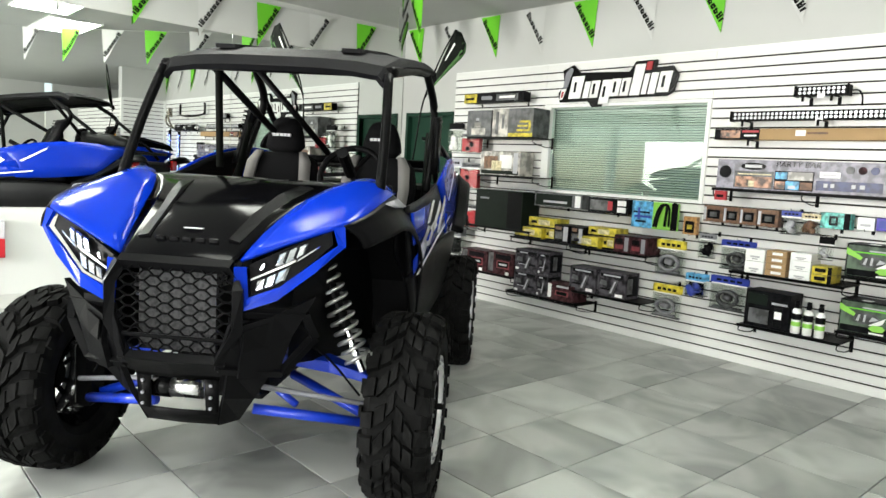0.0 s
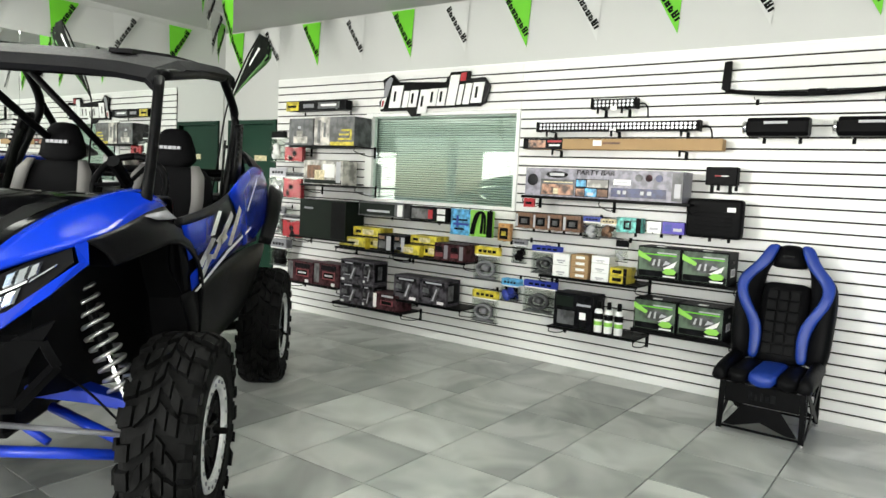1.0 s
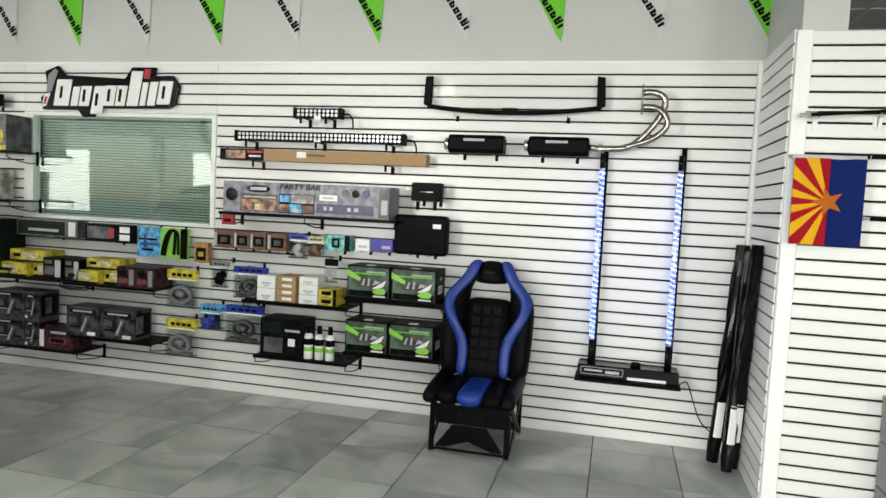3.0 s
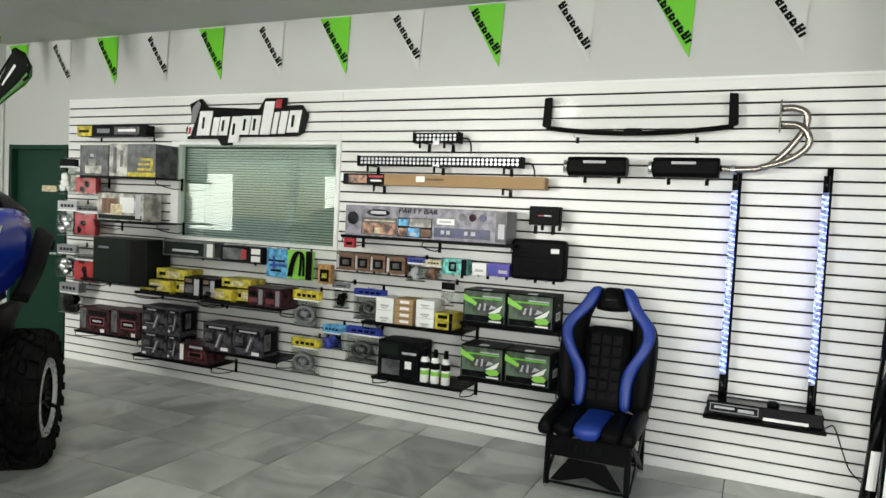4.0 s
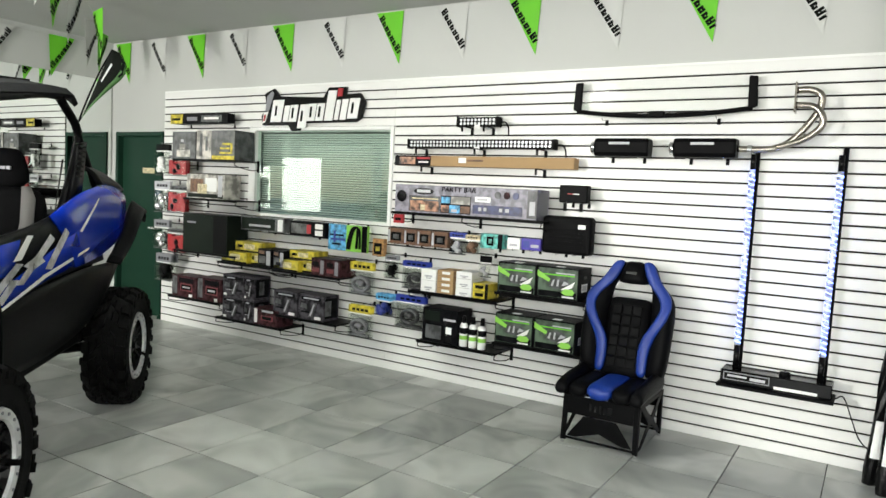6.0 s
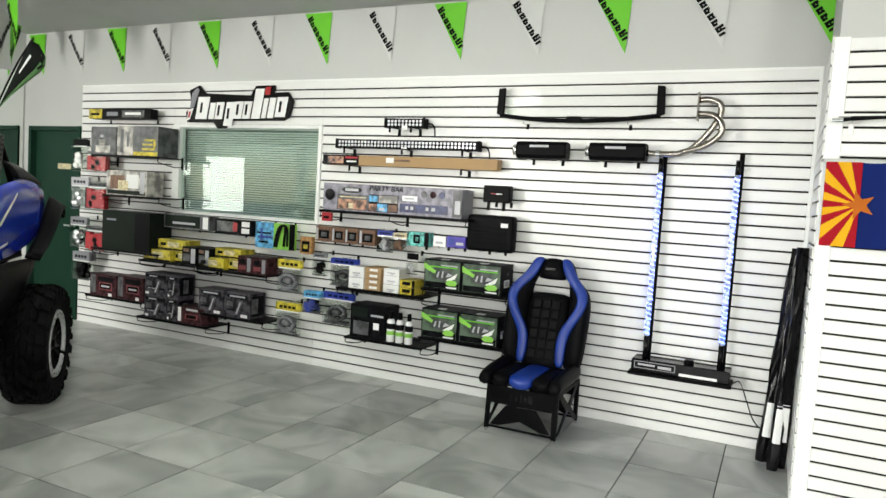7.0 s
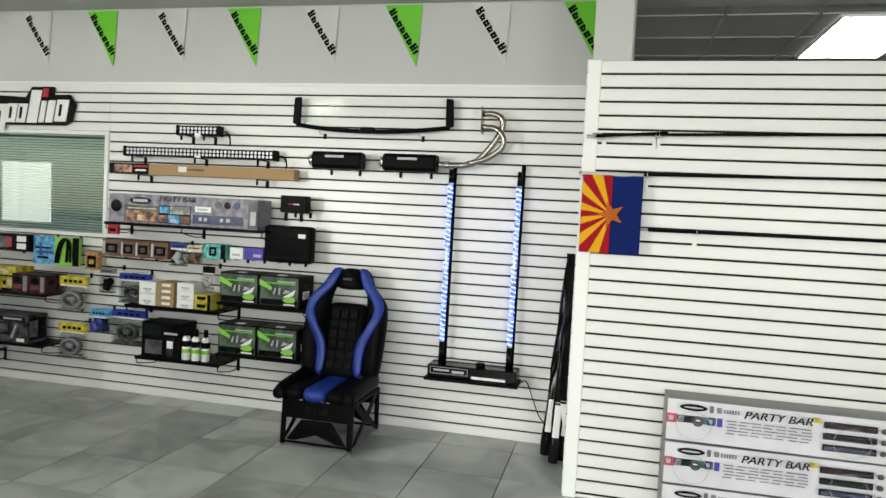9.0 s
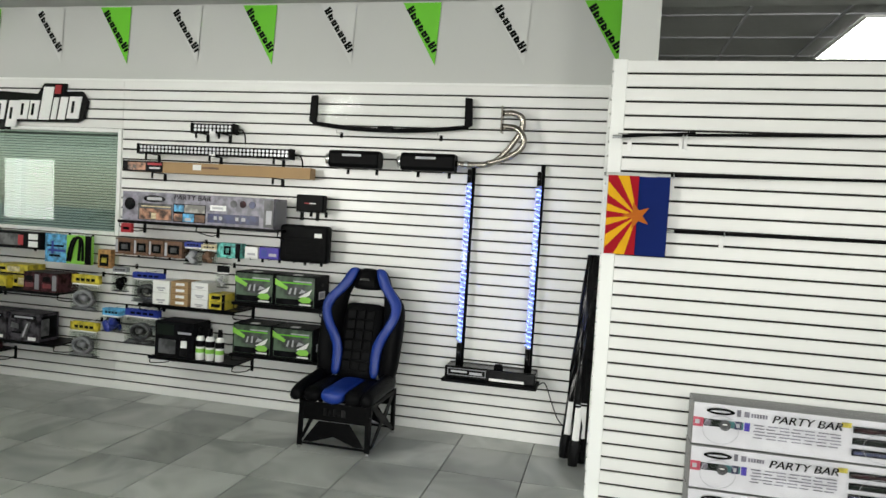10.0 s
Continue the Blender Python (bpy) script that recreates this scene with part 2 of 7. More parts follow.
def prism_bm(poly, place, depth, bm=None):
    """Extrudes a flat outline; place maps (a, b, c) to a point, c from 0 to depth."""
    bm = bm or bmesh.new()
    lo = [bm.verts.new(place(a, b, 0.0)) for a, b in poly]
    hi = [bm.verts.new(place(a, b, depth)) for a, b in poly]
    n = len(poly)
    f = [bm.faces.new(lo[::-1]), bm.faces.new(hi)]
    for i in range(n):
        f.append(bm.faces.new((lo[i], lo[(i + 1) % n], hi[(i + 1) % n], hi[i])))
    bmesh.ops.recalc_face_normals(bm, faces=f)
    return bm


def loft_bm(sections, closed=False):
    bm = bmesh.new()
    rows = [[bm.verts.new(p) for p in s] for s in sections]
    for a, b in zip(rows, rows[1:]):
        n = len(a)
        for k in range(n if closed else n - 1):
            bm.faces.new((a[k], a[(k + 1) % n], b[(k + 1) % n], b[k]))
    if closed:
        bm.faces.new(rows[0][::-1])
        bm.faces.new(rows[-1])
    bmesh.ops.recalc_face_normals(bm, faces=bm.faces[:])
    return bm


def soften(ob, thick=0.0, bevel=0.0, sub=0):
    if thick:
        md = ob.modifiers.new("thickness", "SOLIDIFY")
        md.thickness, md.offset = thick, -1
    if bevel:
        md = ob.modifiers.new("rounding", "BEVEL")
        md.width, md.segments, md.limit_method = bevel, 2, "ANGLE"
    if sub:
        md = ob.modifiers.new("smoothing", "SUBSURF")
        md.levels = md.render_levels = sub
    return ob


# ---- setting ----
def setting(name, bm, mat, label):
    return tagged(link_bm(name, bm, mat), label, "structure", kind="structure")


floor = setting("floor", box_bm(FRONT_X - 6, 11, SOUTH_Y, 9, -0.2, -0.012), M_GROUT, "grey square porcelain tile floor with dark joints")
setting("ceiling", box_bm(FRONT_X, 5.62, SOUTH_Y, BACK_Y + 0.2, CEIL_Z, CEIL_Z + 0.2), M_CEIL, "plain grey-white painted showroom ceiling")

# display wall: window opening and door opening go through it
WY0, WY1, WZ0, WZ1 = 2.90, 4.64, 1.235, 2.085
DY0, DY1, DZ = 5.985, 6.83, 2.055
bm = bmesh.new()
xa, xb = WALL_X + 0.018, WALL_X + 0.16
for y0, y1, z0, z1 in ((-1.12, WY0, 0, CEIL_Z), (WY0, WY1, 0, WZ0), (WY0, WY1, WZ1, CEIL_Z), (WY1, DY0, 0, CEIL_Z), (DY0, DY1, DZ, CEIL_Z), (DY1, BACK_Y, 0, CEIL_Z)):
    add_box(bm, xa, xb, y0, y1, z0, z1)
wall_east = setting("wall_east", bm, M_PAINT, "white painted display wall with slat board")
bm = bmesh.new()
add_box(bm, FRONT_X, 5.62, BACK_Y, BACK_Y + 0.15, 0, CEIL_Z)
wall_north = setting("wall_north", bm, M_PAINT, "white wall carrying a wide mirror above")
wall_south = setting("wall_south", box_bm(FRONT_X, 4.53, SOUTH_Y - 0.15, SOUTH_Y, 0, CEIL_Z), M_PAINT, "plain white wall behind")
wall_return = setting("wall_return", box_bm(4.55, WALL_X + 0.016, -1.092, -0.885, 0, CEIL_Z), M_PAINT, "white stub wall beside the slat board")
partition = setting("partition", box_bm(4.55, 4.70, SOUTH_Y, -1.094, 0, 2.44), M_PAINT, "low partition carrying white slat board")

# storefront with tall windows behind the walk
bm = bmesh.new()
add_box(bm, FRONT_X - 0.15, FRONT_X, SOUTH_Y, BACK_Y, 0, 0.25)
add_box(bm, FRONT_X - 0.15, FRONT_X, SOUTH_Y, BACK_Y, 2.75, CEIL_Z)
for y in (-7.0, -6.0, -3.0, 0.0, 3.0, 6.0, 6.93):
    add_box(bm, FRONT_X - 0.149, FRONT_X + 0.001, y - 0.12, y + 0.12, 0.25, 2.75)
setting("wall_west", bm, M_TRIM, "white storefront frame with tall windows")
setting("ground", box_bm(-60, FRONT_X - 0.16, -60, 60, -0.25, -0.02), pmat("pale_concrete", (0.45, 0.44, 0.42), 0.8), "pale sunlit concrete outside")

# back room over the partition
bm = bmesh.new()
add_box(bm, 9.0, 9.1, SOUTH_Y, -1.0, 0, 3.1)
add_box(bm, 4.72, 9.1, SOUTH_Y - 0.1, SOUTH_Y, 0, 3.1)
add_box(bm, 5.58, 9.1, -1.1, -1.0, 0, 3.1)
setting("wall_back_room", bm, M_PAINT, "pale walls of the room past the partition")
bm = bmesh.new()
M_CTILE = pmat("grey_ceiling_tile", (0.40, 0.40, 0.39), 0.9, var=0.1, scale=30, bump=0.3, bscale=90)
for i in range(6):
    for k in range(10):
        add_box(bm, 5.28 + i * 0.61, 5.28 + i * 0.61 + 0.59, -1.13 - (k + 1) * 0.61 + 0.02, -1.13 - k * 0.61, 3.075, 3.09)
tagged(link_bm("ceiling_tiles", bm, M_CTILE), "grey suspended ceiling tiles in the back room", "ceiling", kind="structure")
bm = bmesh.new()
for i in range(8):
    add_box(bm, 5.255 + i * 0.61, 5.278 + i * 0.61, -7, -1.12, 3.066, 3.086)
for k in range(10):
    add_box(bm, 4.72, 9.0, -1.13 - k * 0.61 + 0.001, -1.13 - k * 0.61 + 0.02, 3.064, 3.084)
add_box(bm, 4.56, 9.1, SOUTH_Y, -1.0, 3.1, 3.2)
tagged(link_bm("ceiling_grid", bm, M_LGREY), "pale metal grid of the suspended ceiling", "ceiling", kind="structure")


def ceiling_light(x, y, sx, sy, z, glow=None):
    a = anchor("ceiling_light", x, y, z, 0, "flat white fluorescent ceiling panel or added fill panel, lit", "light", "ceiling lights")
    bm = bmesh.new()
    for s in (-1, 1):
        add_box(bm, -sx / 2 - 0.02, sx / 2 + 0.02, s * (sy / 2 + 0.01) - 0.01, s * (sy / 2 + 0.01) + 0.01, -0.02, 0.0)
        add_box(bm, s * (sx / 2 + 0.01) - 0.01, s * (sx / 2 + 0.01) + 0.01, -sy / 2, sy / 2, -0.02, 0.0)
    part("frame", bm, M_TRIM, a)
    part("diffuser", box_bm(-sx / 2, sx / 2, -sy / 2, sy / 2, -0.012, -0.002), glow or M_PANEL, a, "glowing white diffuser")


ceiling_light(6.50, -2.80, 1.2, 0.6, 3.07)
# showroom panels; extra ones added out of view to brighten floor and walls
for lx, ly in ((-2.2, 4.6), (-2.2, 1.5), (-2.2, -1.8), (0.9, 5.7), (0.6, 2.4), (2.1, 4.5), (2.6, 3.0), (0.4, -0.9)):
    ceiling_light(lx, ly, 0.6, 1.2, CEIL_Z)

# mirror over the half-height white wall, in joined panels
mir = anchor("wall_mirror", 0, BACK_Y - 0.001, 0.87, 0, "wide frameless wall mirror in joined panels", "mirror")
for k, (mx0, mx1) in enumerate(((-4.4, -1.7), (-1.697, 0.74), (0.743, 3.18), (3.183, 5.395))):
    part("mirror_panel", box_bm(mx0, mx1, -0.006, 0.0, 0.0, 1.76, 0.001), M_MIRROR, mir)
bm = bmesh.new()
x = -4.4
while x < 5.3:
    add_box(bm, x, min(x + 0.497, 5.39), BACK_Y - 0.012, BACK_Y - 0.001, 0.0, 0.12)
    x += 0.5
tagged(link_bm("baseboard", bm, M_BASETILE), "grey tile baseboard", "baseboard", kind="structure")

# door in the corner
door = tagged(link_bm("door_1", box_bm(WALL_X + 0.06, WALL_X + 0.10, DY0 + 0.045, DY1 - 0.045, 0.012, DZ - 0.045, 0.003), M_GREEN_DOOR), "closed dark green flush door in the corner", "door", kind="structure")
bm = bmesh.new()
for y0, y1, z0, z1 in ((DY0 + 0.002, DY0 + 0.045, 0, DZ), (DY1 - 0.045, DY1 - 0.002, 0, DZ), (DY0 + 0.0451, DY1 - 0.0451, DZ - 0.045, DZ - 0.002)):
    add_box(bm, WALL_X - 0.004, WALL_X + 0.13, y0, y1, z0, z1)
part("door_frame", bm, M_GREEN_DOOR, door)
part("sign_plate", box_bm(WALL_X + 0.054, WALL_X + 0.06, 6.20, 6.41, 1.60, 1.66, 0.002), M_BEIGE, door, "small pale sign plate")
bm = bmesh.new()
add_cyl(bm, (WALL_X + 0.06, 6.09, 1.0), (WALL_X + 0.0, 6.09, 1.0), 0.012)
add_cyl(bm, (WALL_X + 0.0, 6.09, 1.0), (WALL_X + 0.0, 6.21, 1.0), 0.010)
part("door_handle", bm, M_ALU, door, "metal lever handle")

# office window with white frame, glass and half-closed blinds
win = tagged(link_bm("window_1", box_bm(WALL_X - 0.012, WALL_X + 0.06, WY0, WY0 + 0.035, WZ0, WZ1, 0.002), M_TRIM), "white framed office window with half-closed pale blinds", "window", kind="structure")
for y0, y1, z0, z1 in ((WY1 - 0.09, WY1, WZ0, WZ1), (WY0 + 0.036, WY1 - 0.091, WZ1 - 0.03, WZ1), (WY0 + 0.036, WY1 - 0.091, WZ0, WZ0 + 0.03)):
    part("window_frame", box_bm(WALL_X - 0.012, WALL_X + 0.06, y0, y1, z0, z1, 0.002), M_TRIM, win)
pane = part("pane", box_bm(WALL_X + 0.020, WALL_X + 0.024, WY0 + 0.03, WY1 - 0.08, WZ0 + 0.02, WZ1 - 0.02), M_GLASS, win, "greenish clear glass")
pane.visible_shadow = False
bl = anchor("window_blind", WALL_X + 0.10, (WY0 + WY1) / 2, WZ0, 0, "pale horizontal blind behind the office glass, slats half open", "blind")
hw = (WY1 - WY0) / 2 - 0.05
slat_me = None
for k in range(36):
    z = 0.035 + k * 0.0215
    if slat_me is None:
        bm = bmesh.new()
        add_box(bm, -0.011, 0.011, -hw, hw, -0.0006, 0.0006)
        o = part("slat", bm, M_BLIND, bl)
        slat_me = o.data
    else:
        o = new("slat", slat_me)
        o.parent = bl
    o.matrix_local = pose(0, -0.02, z, 0, 33, 0)
part("headrail", box_bm(-0.02, 0.02, -hw - 0.02, hw - 0.02, 0.815, 0.85, 0.002), M_BLIND, bl)
bm = bmesh.new()
add_box(bm, 8.2, 8.3, 1.2, 6.9, 0, 3.0)
add_box(bm, 5.58, 8.3, 1.1, 1.2, 0, 3.0)
add_box(bm, 5.58, 8.3, 6.93, 7.0, 0, 3.0)
add_box(bm, 5.58, 8.3, 1.1, 7.0, 2.9, 3.0)
ceiling_light(6.6, 3.8, 1.2, 0.6, 2.89, M_PANEL_DIM)
setting("wall_office", bm, pmat("pale_green_paint", (0.30, 0.40, 0.34), 0.7), "pale walls of the office past the window")


# ---- slat boards ----
GAP = 0.0115
MAIN, PART = (0.0773, 2.392), (0.0757, 2.376)
slat_cache = {}


def slat_mesh(length, pitch):
    """A board with rounded lips, lying along +y from 0, front at x = 0, middle at z = 0."""
    key = (round(length, 3), pitch)
    if key not in slat_cache:
        h = (pitch - GAP) / 2
        prof = [(0.012, -h), (0.0025, -h), (0.0, -h + 0.003), (0.0, h - 0.003), (0.0025, h), (0.012, h)]
        bm = bmesh.new()
        lo = [bm.verts.new((a, 0, b)) for a, b in prof]
        hi = [bm.verts.new((a, length, b)) for a, b in prof]
        for i in range(6):
            bm.faces.new((lo[i], lo[(i + 1) % 6], hi[(i + 1) % 6], hi[i]))
        bm.faces.new(lo)
        bm.faces.new(hi[::-1])
        bmesh.ops.recalc_face_normals(bm, faces=bm.faces[:])
        me = bpy.data.meshes.new("slat_board")
        bm.to_mesh(me)
        bm.free()
        me.materials.append(M_SLAT)
        slat_cache[key] = me
    return slat_cache[key]


def slat_run(owner, m, length, z0, z1, grid=MAIN):
    """Boards from z0 to z1, as pieces of owner; m puts the run's foot; grid: pitch and height of the top groove."""
    pitch, top = grid
    z = top + pitch / 2
    while z > 0.0:
        if z - 0.03 > z0 and z + 0.03 < z1:
            o = new("slat_board", slat_mesh(length, pitch))
            o.parent = owner
            o.matrix_local = m @ Matrix.Translation((0, 0, z))
        z -= pitch


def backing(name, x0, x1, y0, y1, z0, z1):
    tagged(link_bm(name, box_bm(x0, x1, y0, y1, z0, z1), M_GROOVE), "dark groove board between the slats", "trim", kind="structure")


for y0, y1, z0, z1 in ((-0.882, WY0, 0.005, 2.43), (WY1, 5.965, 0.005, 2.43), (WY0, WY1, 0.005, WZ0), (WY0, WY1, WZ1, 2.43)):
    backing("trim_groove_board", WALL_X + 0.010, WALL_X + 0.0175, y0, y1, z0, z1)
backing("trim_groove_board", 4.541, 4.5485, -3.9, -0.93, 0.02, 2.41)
slat_run(wall_east, pose(WALL_X, -0.882, 0), WY0 - 0.002 + 0.882, 0.0, 2.50)
slat_run(wall_east, pose(WALL_X, WY1 + 0.002, 0), 5.965 - WY1 - 0.002, 0.0, 2.50)
slat_run(wall_east, pose(WALL_X, WY0, 0), WY1 - WY0, 0.0, WZ0)
slat_run(wall_east, pose(WALL_X, WY0, 0), WY1 - WY0, WZ1, 2.50)
slat_run(partition, pose(4.531, -3.9, 0), 2.965, 0.0, 2.50, PART)
slat_run(wall_return, pose(WALL_X - 0.002, -0.867, 0, 0, 0, 90), 0.83, 0.0, 2.50)
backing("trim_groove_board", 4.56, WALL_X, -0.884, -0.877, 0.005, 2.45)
setting("trim_corner", box_bm(4.526, 4.575, -0.936, -0.862, 0.0, 2.452, 0.003), M_TRIM, "white corner strip of the slat board")
setting("trim_corner_inner", box_bm(5.355, 5.398, -0.866, -0.835, 0.0, 2.455, 0.002), M_TRIM, "white inner corner strip")
setting("trim_top", box_bm(WALL_X + 0.001, WALL_X + 0.017, -0.88, 5.965, 2.4635, 2.48), M_TRIM, "thin white top strip of the slat board")
setting("trim_foot_board_partition", box_bm(4.531, 4.543, -3.9, -0.936, 0.004, 0.022, 0.002), M_SLAT, "lowest white board of the partition slat wall")

# ---- goods on the slat wall ----
def text_bm(body, size, m, thick=0.001, shear=0.0, width=None):
    cu = bpy.data.curves.new("lettering", "FONT")
    cu.body, cu.size, cu.extrude, cu.shear, cu.align_x, cu.align_y = body, size, thick, shear, "CENTER", "CENTER"
    ob = bpy.data.objects.new("lettering", cu)
    scene.collection.objects.link(ob)
    bpy.context.view_layer.update()
    dg = bpy.context.evaluated_depsgraph_get()
    me = bpy.data.meshes.new_from_object(ob.evaluated_get(dg))
    if width:
        xs = [v.co.x for v in me.vertices]
        k = width / (max(xs) - min(xs))
        me.transform(Matrix.Diagonal((k, 1, 1, 1)))
    me.transform(m)
    bm = bmesh.new()
    bm.from_mesh(me)
    bpy.data.objects.remove(ob)
    bpy.data.curves.remove(cu)
    bpy.data.meshes.remove(me)
    return bm


# letters that face the room: right is -y, up is z
FACING = Matrix(((0, 0, -1, 0), (-1, 0, 0, 0), (0, 1, 0, 0), (0, 0, 0, 1)))


def front_panel(owner, w, h, arts, depth=0.0, z0=0.0):
    """Printed areas on the face at local x = -depth. Fractions run left to right and bottom to top."""
    for k, (a, b, c, d, mat) in enumerate(arts):
        y1, y0 = w / 2 - a * w, w / 2 - b * w
        lift = 0.0012 + 0.0004 * k
        part("print", box_bm(-depth - lift, -depth - lift + 0.001, y0, y1, z0 + c * h, z0 + d * h), mat, owner)


def art_shape(owner, w, h, pts, mat, lift):
    """A printed area with slanting edges on the front; fractions as in front_panel."""
    part("print", prism_bm([(w / 2 - a * w, b * h) for a, b in pts], lambda a, b, c: Vector((-lift - c, a, b)), 0.0006), mat, owner)


def art_lines(n, a, b, c, d, mat):
    """Rows of unreadable small print."""
    step = (d - c) / n
    return [(a, b - (0.06 if k % 3 == 2 else 0.0), c + k * step, c + k * step + step * 0.45, mat) for k in range(n)]


def carton(name, label, category, y0, y1, z0, z1, xf, depth, mat, arts=(), group="", side=(), tilt=0.0, top=None):
    """A closed box whose printed front, at x = xf, faces the room."""
    w, h = y1 - y0, z1 - z0
    a = anchor(name, xf, (y0 + y1) / 2, z0, tilt, label, category, group)
    part("carton_body", box_bm(0, depth, -w / 2, w / 2, 0, h, 0.002), mat, a)
    front_panel(a, w, h, arts)
    for k, (p, q, c, d, m2) in enumerate(side):
        part("print", box_bm(depth * p, depth * q, -w / 2 - 0.0012 - 0.0004 * k, -w / 2 - 0.0002, c * h, d * h), m2, a)
    if top:
        part("carton_flap", box_bm(0.004, depth * 0.55, -w / 2 + 0.003, w / 2 - 0.003, h, h + 0.0015), top, a)
    return a


def shelf(y0, y1, z, depth=0.30, arms=2):
    """Black metal shelf on two wire arms hooked in the grooves; z is its top."""
    w = y1 - y0
    a = anchor("wall_shelf", WALL_X, (y0 + y1) / 2, z, 0, "black metal shelf hooked into the slat wall", "shelf", "wall shelves")
    part("shelf_board", box_bm(-depth, -0.004, -w / 2, w / 2, -0.010, 0.0, 0.002), M_BLACKMETAL, a)
    part("front_lip", box_bm(-depth - 0.004, -depth - 0.0005, -w / 2, w / 2, -0.018, 0.004, 0.001), M_BLACKMETAL, a)
    for k in range(arms):
        y = (k / (arms - 1) - 0.5) * (w - 0.03)
        bm = bmesh.new()
        tube_bm(smooth_path([(-depth + 0.01, y, -0.014), (-depth + 0.012, y, -0.05), (-0.10, y, -0.085), (-0.006, y, -0.075)], 4), 0.004, 6, bm)
        part("arm", bm, M_BLACKMETAL, a)
        part("wall_plate", box_bm(-0.008, -0.001, y - 0.012, y + 0.012, -0.10, 0.012, 0.001), M_BLACKMETAL, a)
    return a


def hook(y, z, reach=0.2):
    a = anchor("peg_hook", WALL_X, y, z, 0, "chrome peg hook in the slat wall", "hook", "peg hooks")
    part("rod", tube_bm([(0, 0, 0), (-reach, 0, 0.0), (-reach - 0.012, 0, 0.012)], 0.003, 6), M_CHROME, a)
    part("clip", box_bm(-0.006, -0.001, -0.011, 0.011, -0.03, 0.010, 0.001), M_BLACKMETAL, a)


def blister(label, y0, y1, z0, z1, xf, cardmat, content, n=2, head=0.30, group="hanging packs", gap=0.035, body=M_CLEAR, lumps=3, ring=False, fill=None):
    """Hanging card packs, one behind another, with a clear bubble over the goods; ring: a round clamp; fill: a soft bundle that fills the bubble."""
    w, h = y1 - y0, z1 - z0
    for k in range(n):
        a = anchor("blister_pack", xf + k * gap, (y0 + y1) / 2 + (0.006 if k % 2 else 0), z0, random.uniform(-3, 3), label, "package", group)
        part("header_card", box_bm(0.0, 0.002, -w / 2, w / 2, h * (1 - head), h), cardmat, a)
        part("backing_card", box_bm(0.0005, 0.0015, -w / 2, w / 2, 0, h * (1 - head)), M_CLEAR, a).visible_shadow = False
        part("white_band", box_bm(-0.0005, 0.0004, -w * 0.46, w * 0.46, h * (1 - head) - 0.012, h * (1 - head)), M_WHITE, a)
        part("pack_edge", box_bm(-0.003, 0.0, -w / 2, w / 2, 0.0, 0.008), M_SMOKE, a)
        for e in range(4):
            part("print", box_bm(-0.0012, -0.0002, w * (0.34 - 0.18 * e) - w * 0.13, w * (0.34 - 0.18 * e), h * (1 - head * 0.72), h * (1 - head * 0.38)), M_DARKBOX, a)
        bm = bmesh.new()
        if ring:
            r, cz = min(w * 0.34, h * 0.26), h * (1 - head) * 0.45
            tube_bm([(-0.018, r * 1.15 * math.cos(q * math.pi / 10), cz + r * 0.8 * math.sin(q * math.pi / 10)) for q in range(21)], r * 0.20, 7, bm)
            add_cyl(bm, (-0.016, -r * 0.4, cz), (-0.016, r * 0.4, cz + r * 0.2), r * 0.34, 10)
            add_cyl(bm, (-0.016, -w * 0.36, h * 0.08), (-0.016, w * 0.36, h * 0.08), 0.008, 8)
        else:
            for j in range(lumps):
                cy, cz = random.uniform(-0.22, 0.22) * w, h * (0.12 + (0.5 - head * 0.3) * (j + 0.5) / lumps)
                r = w * random.uniform(0.16, 0.26)
                mm = Matrix.Translation((-0.016, cy, cz)) @ pose(0, 0, 0, random.uniform(0, 90), 0, random.uniform(-20, 20)) @ Matrix.Diagonal((0.5, 1, 0.8, 1))
                bmesh.ops.create_uvsphere(bm, u_segments=10, v_segments=6, radius=min(r, 0.045), matrix=mm)
            add_cyl(bm, (-0.02, -w * 0.3, h * 0.2), (-0.02, w * 0.3, h * 0.35), 0.006, 8)
        part("goods", bm, content, a, smooth=True)
        if fill:
            cols = 4
            for q in range(cols):
                c0 = (-0.40 + 0.80 * q / cols) * w
                part("goods_fold", box_bm(-0.030 + 0.004 * (q % 2), -0.002, c0, c0 + 0.78 * w / cols, h * (0.07 + 0.03 * (q % 2)), h * (0.80 - head * (0.2 + 0.25 * (q % 3))), 0.007, 2), fill, a)
        bub = part("bubble", box_bm(-0.036, -0.001, -w * 0.42, w * 0.42, h * 0.05, h * (1 - head) - 0.004, 0.008, 2), body, a)
        bub.visible_shadow = False
    hook((y0 + y1) / 2, z1 + 0.004, WALL_X - xf + 0.01)


def hung_box(name, label, y0, y1, z0, z1, xf, depth, mat, arts=(), group=""):
    carton(name, label, "package", y0, y1, z0, z1, xf, depth, mat, arts, group)
    hook((y0 + y1) / 2, z0 - 0.006, WALL_X - xf + 0.005)


X = 5.12
DK, WH, YE, RD, GR = M_DARKBOX, M_WHITE, M_YEL, M_RED, M_GREY

# narrow boxes at the top of the first bay
for yy in (4.86, 5.52):
    hook(yy, 2.108, 0.2)
carton("parts_box", "long black parts box with a yellow end, on hooks", "box", 4.76, 5.62, 2.112, 2.205, 5.22, 0.09, DK,
       [(0.0, 0.22, 0.0, 1.0, YE), (0.03, 0.18, 0.35, 0.6, DK), (0.3, 0.48, 0.3, 0.7, GR), (0.55, 0.9, 0.15, 0.85, M_SMOKE), (0.6, 0.85, 0.4, 0.65, WH)])

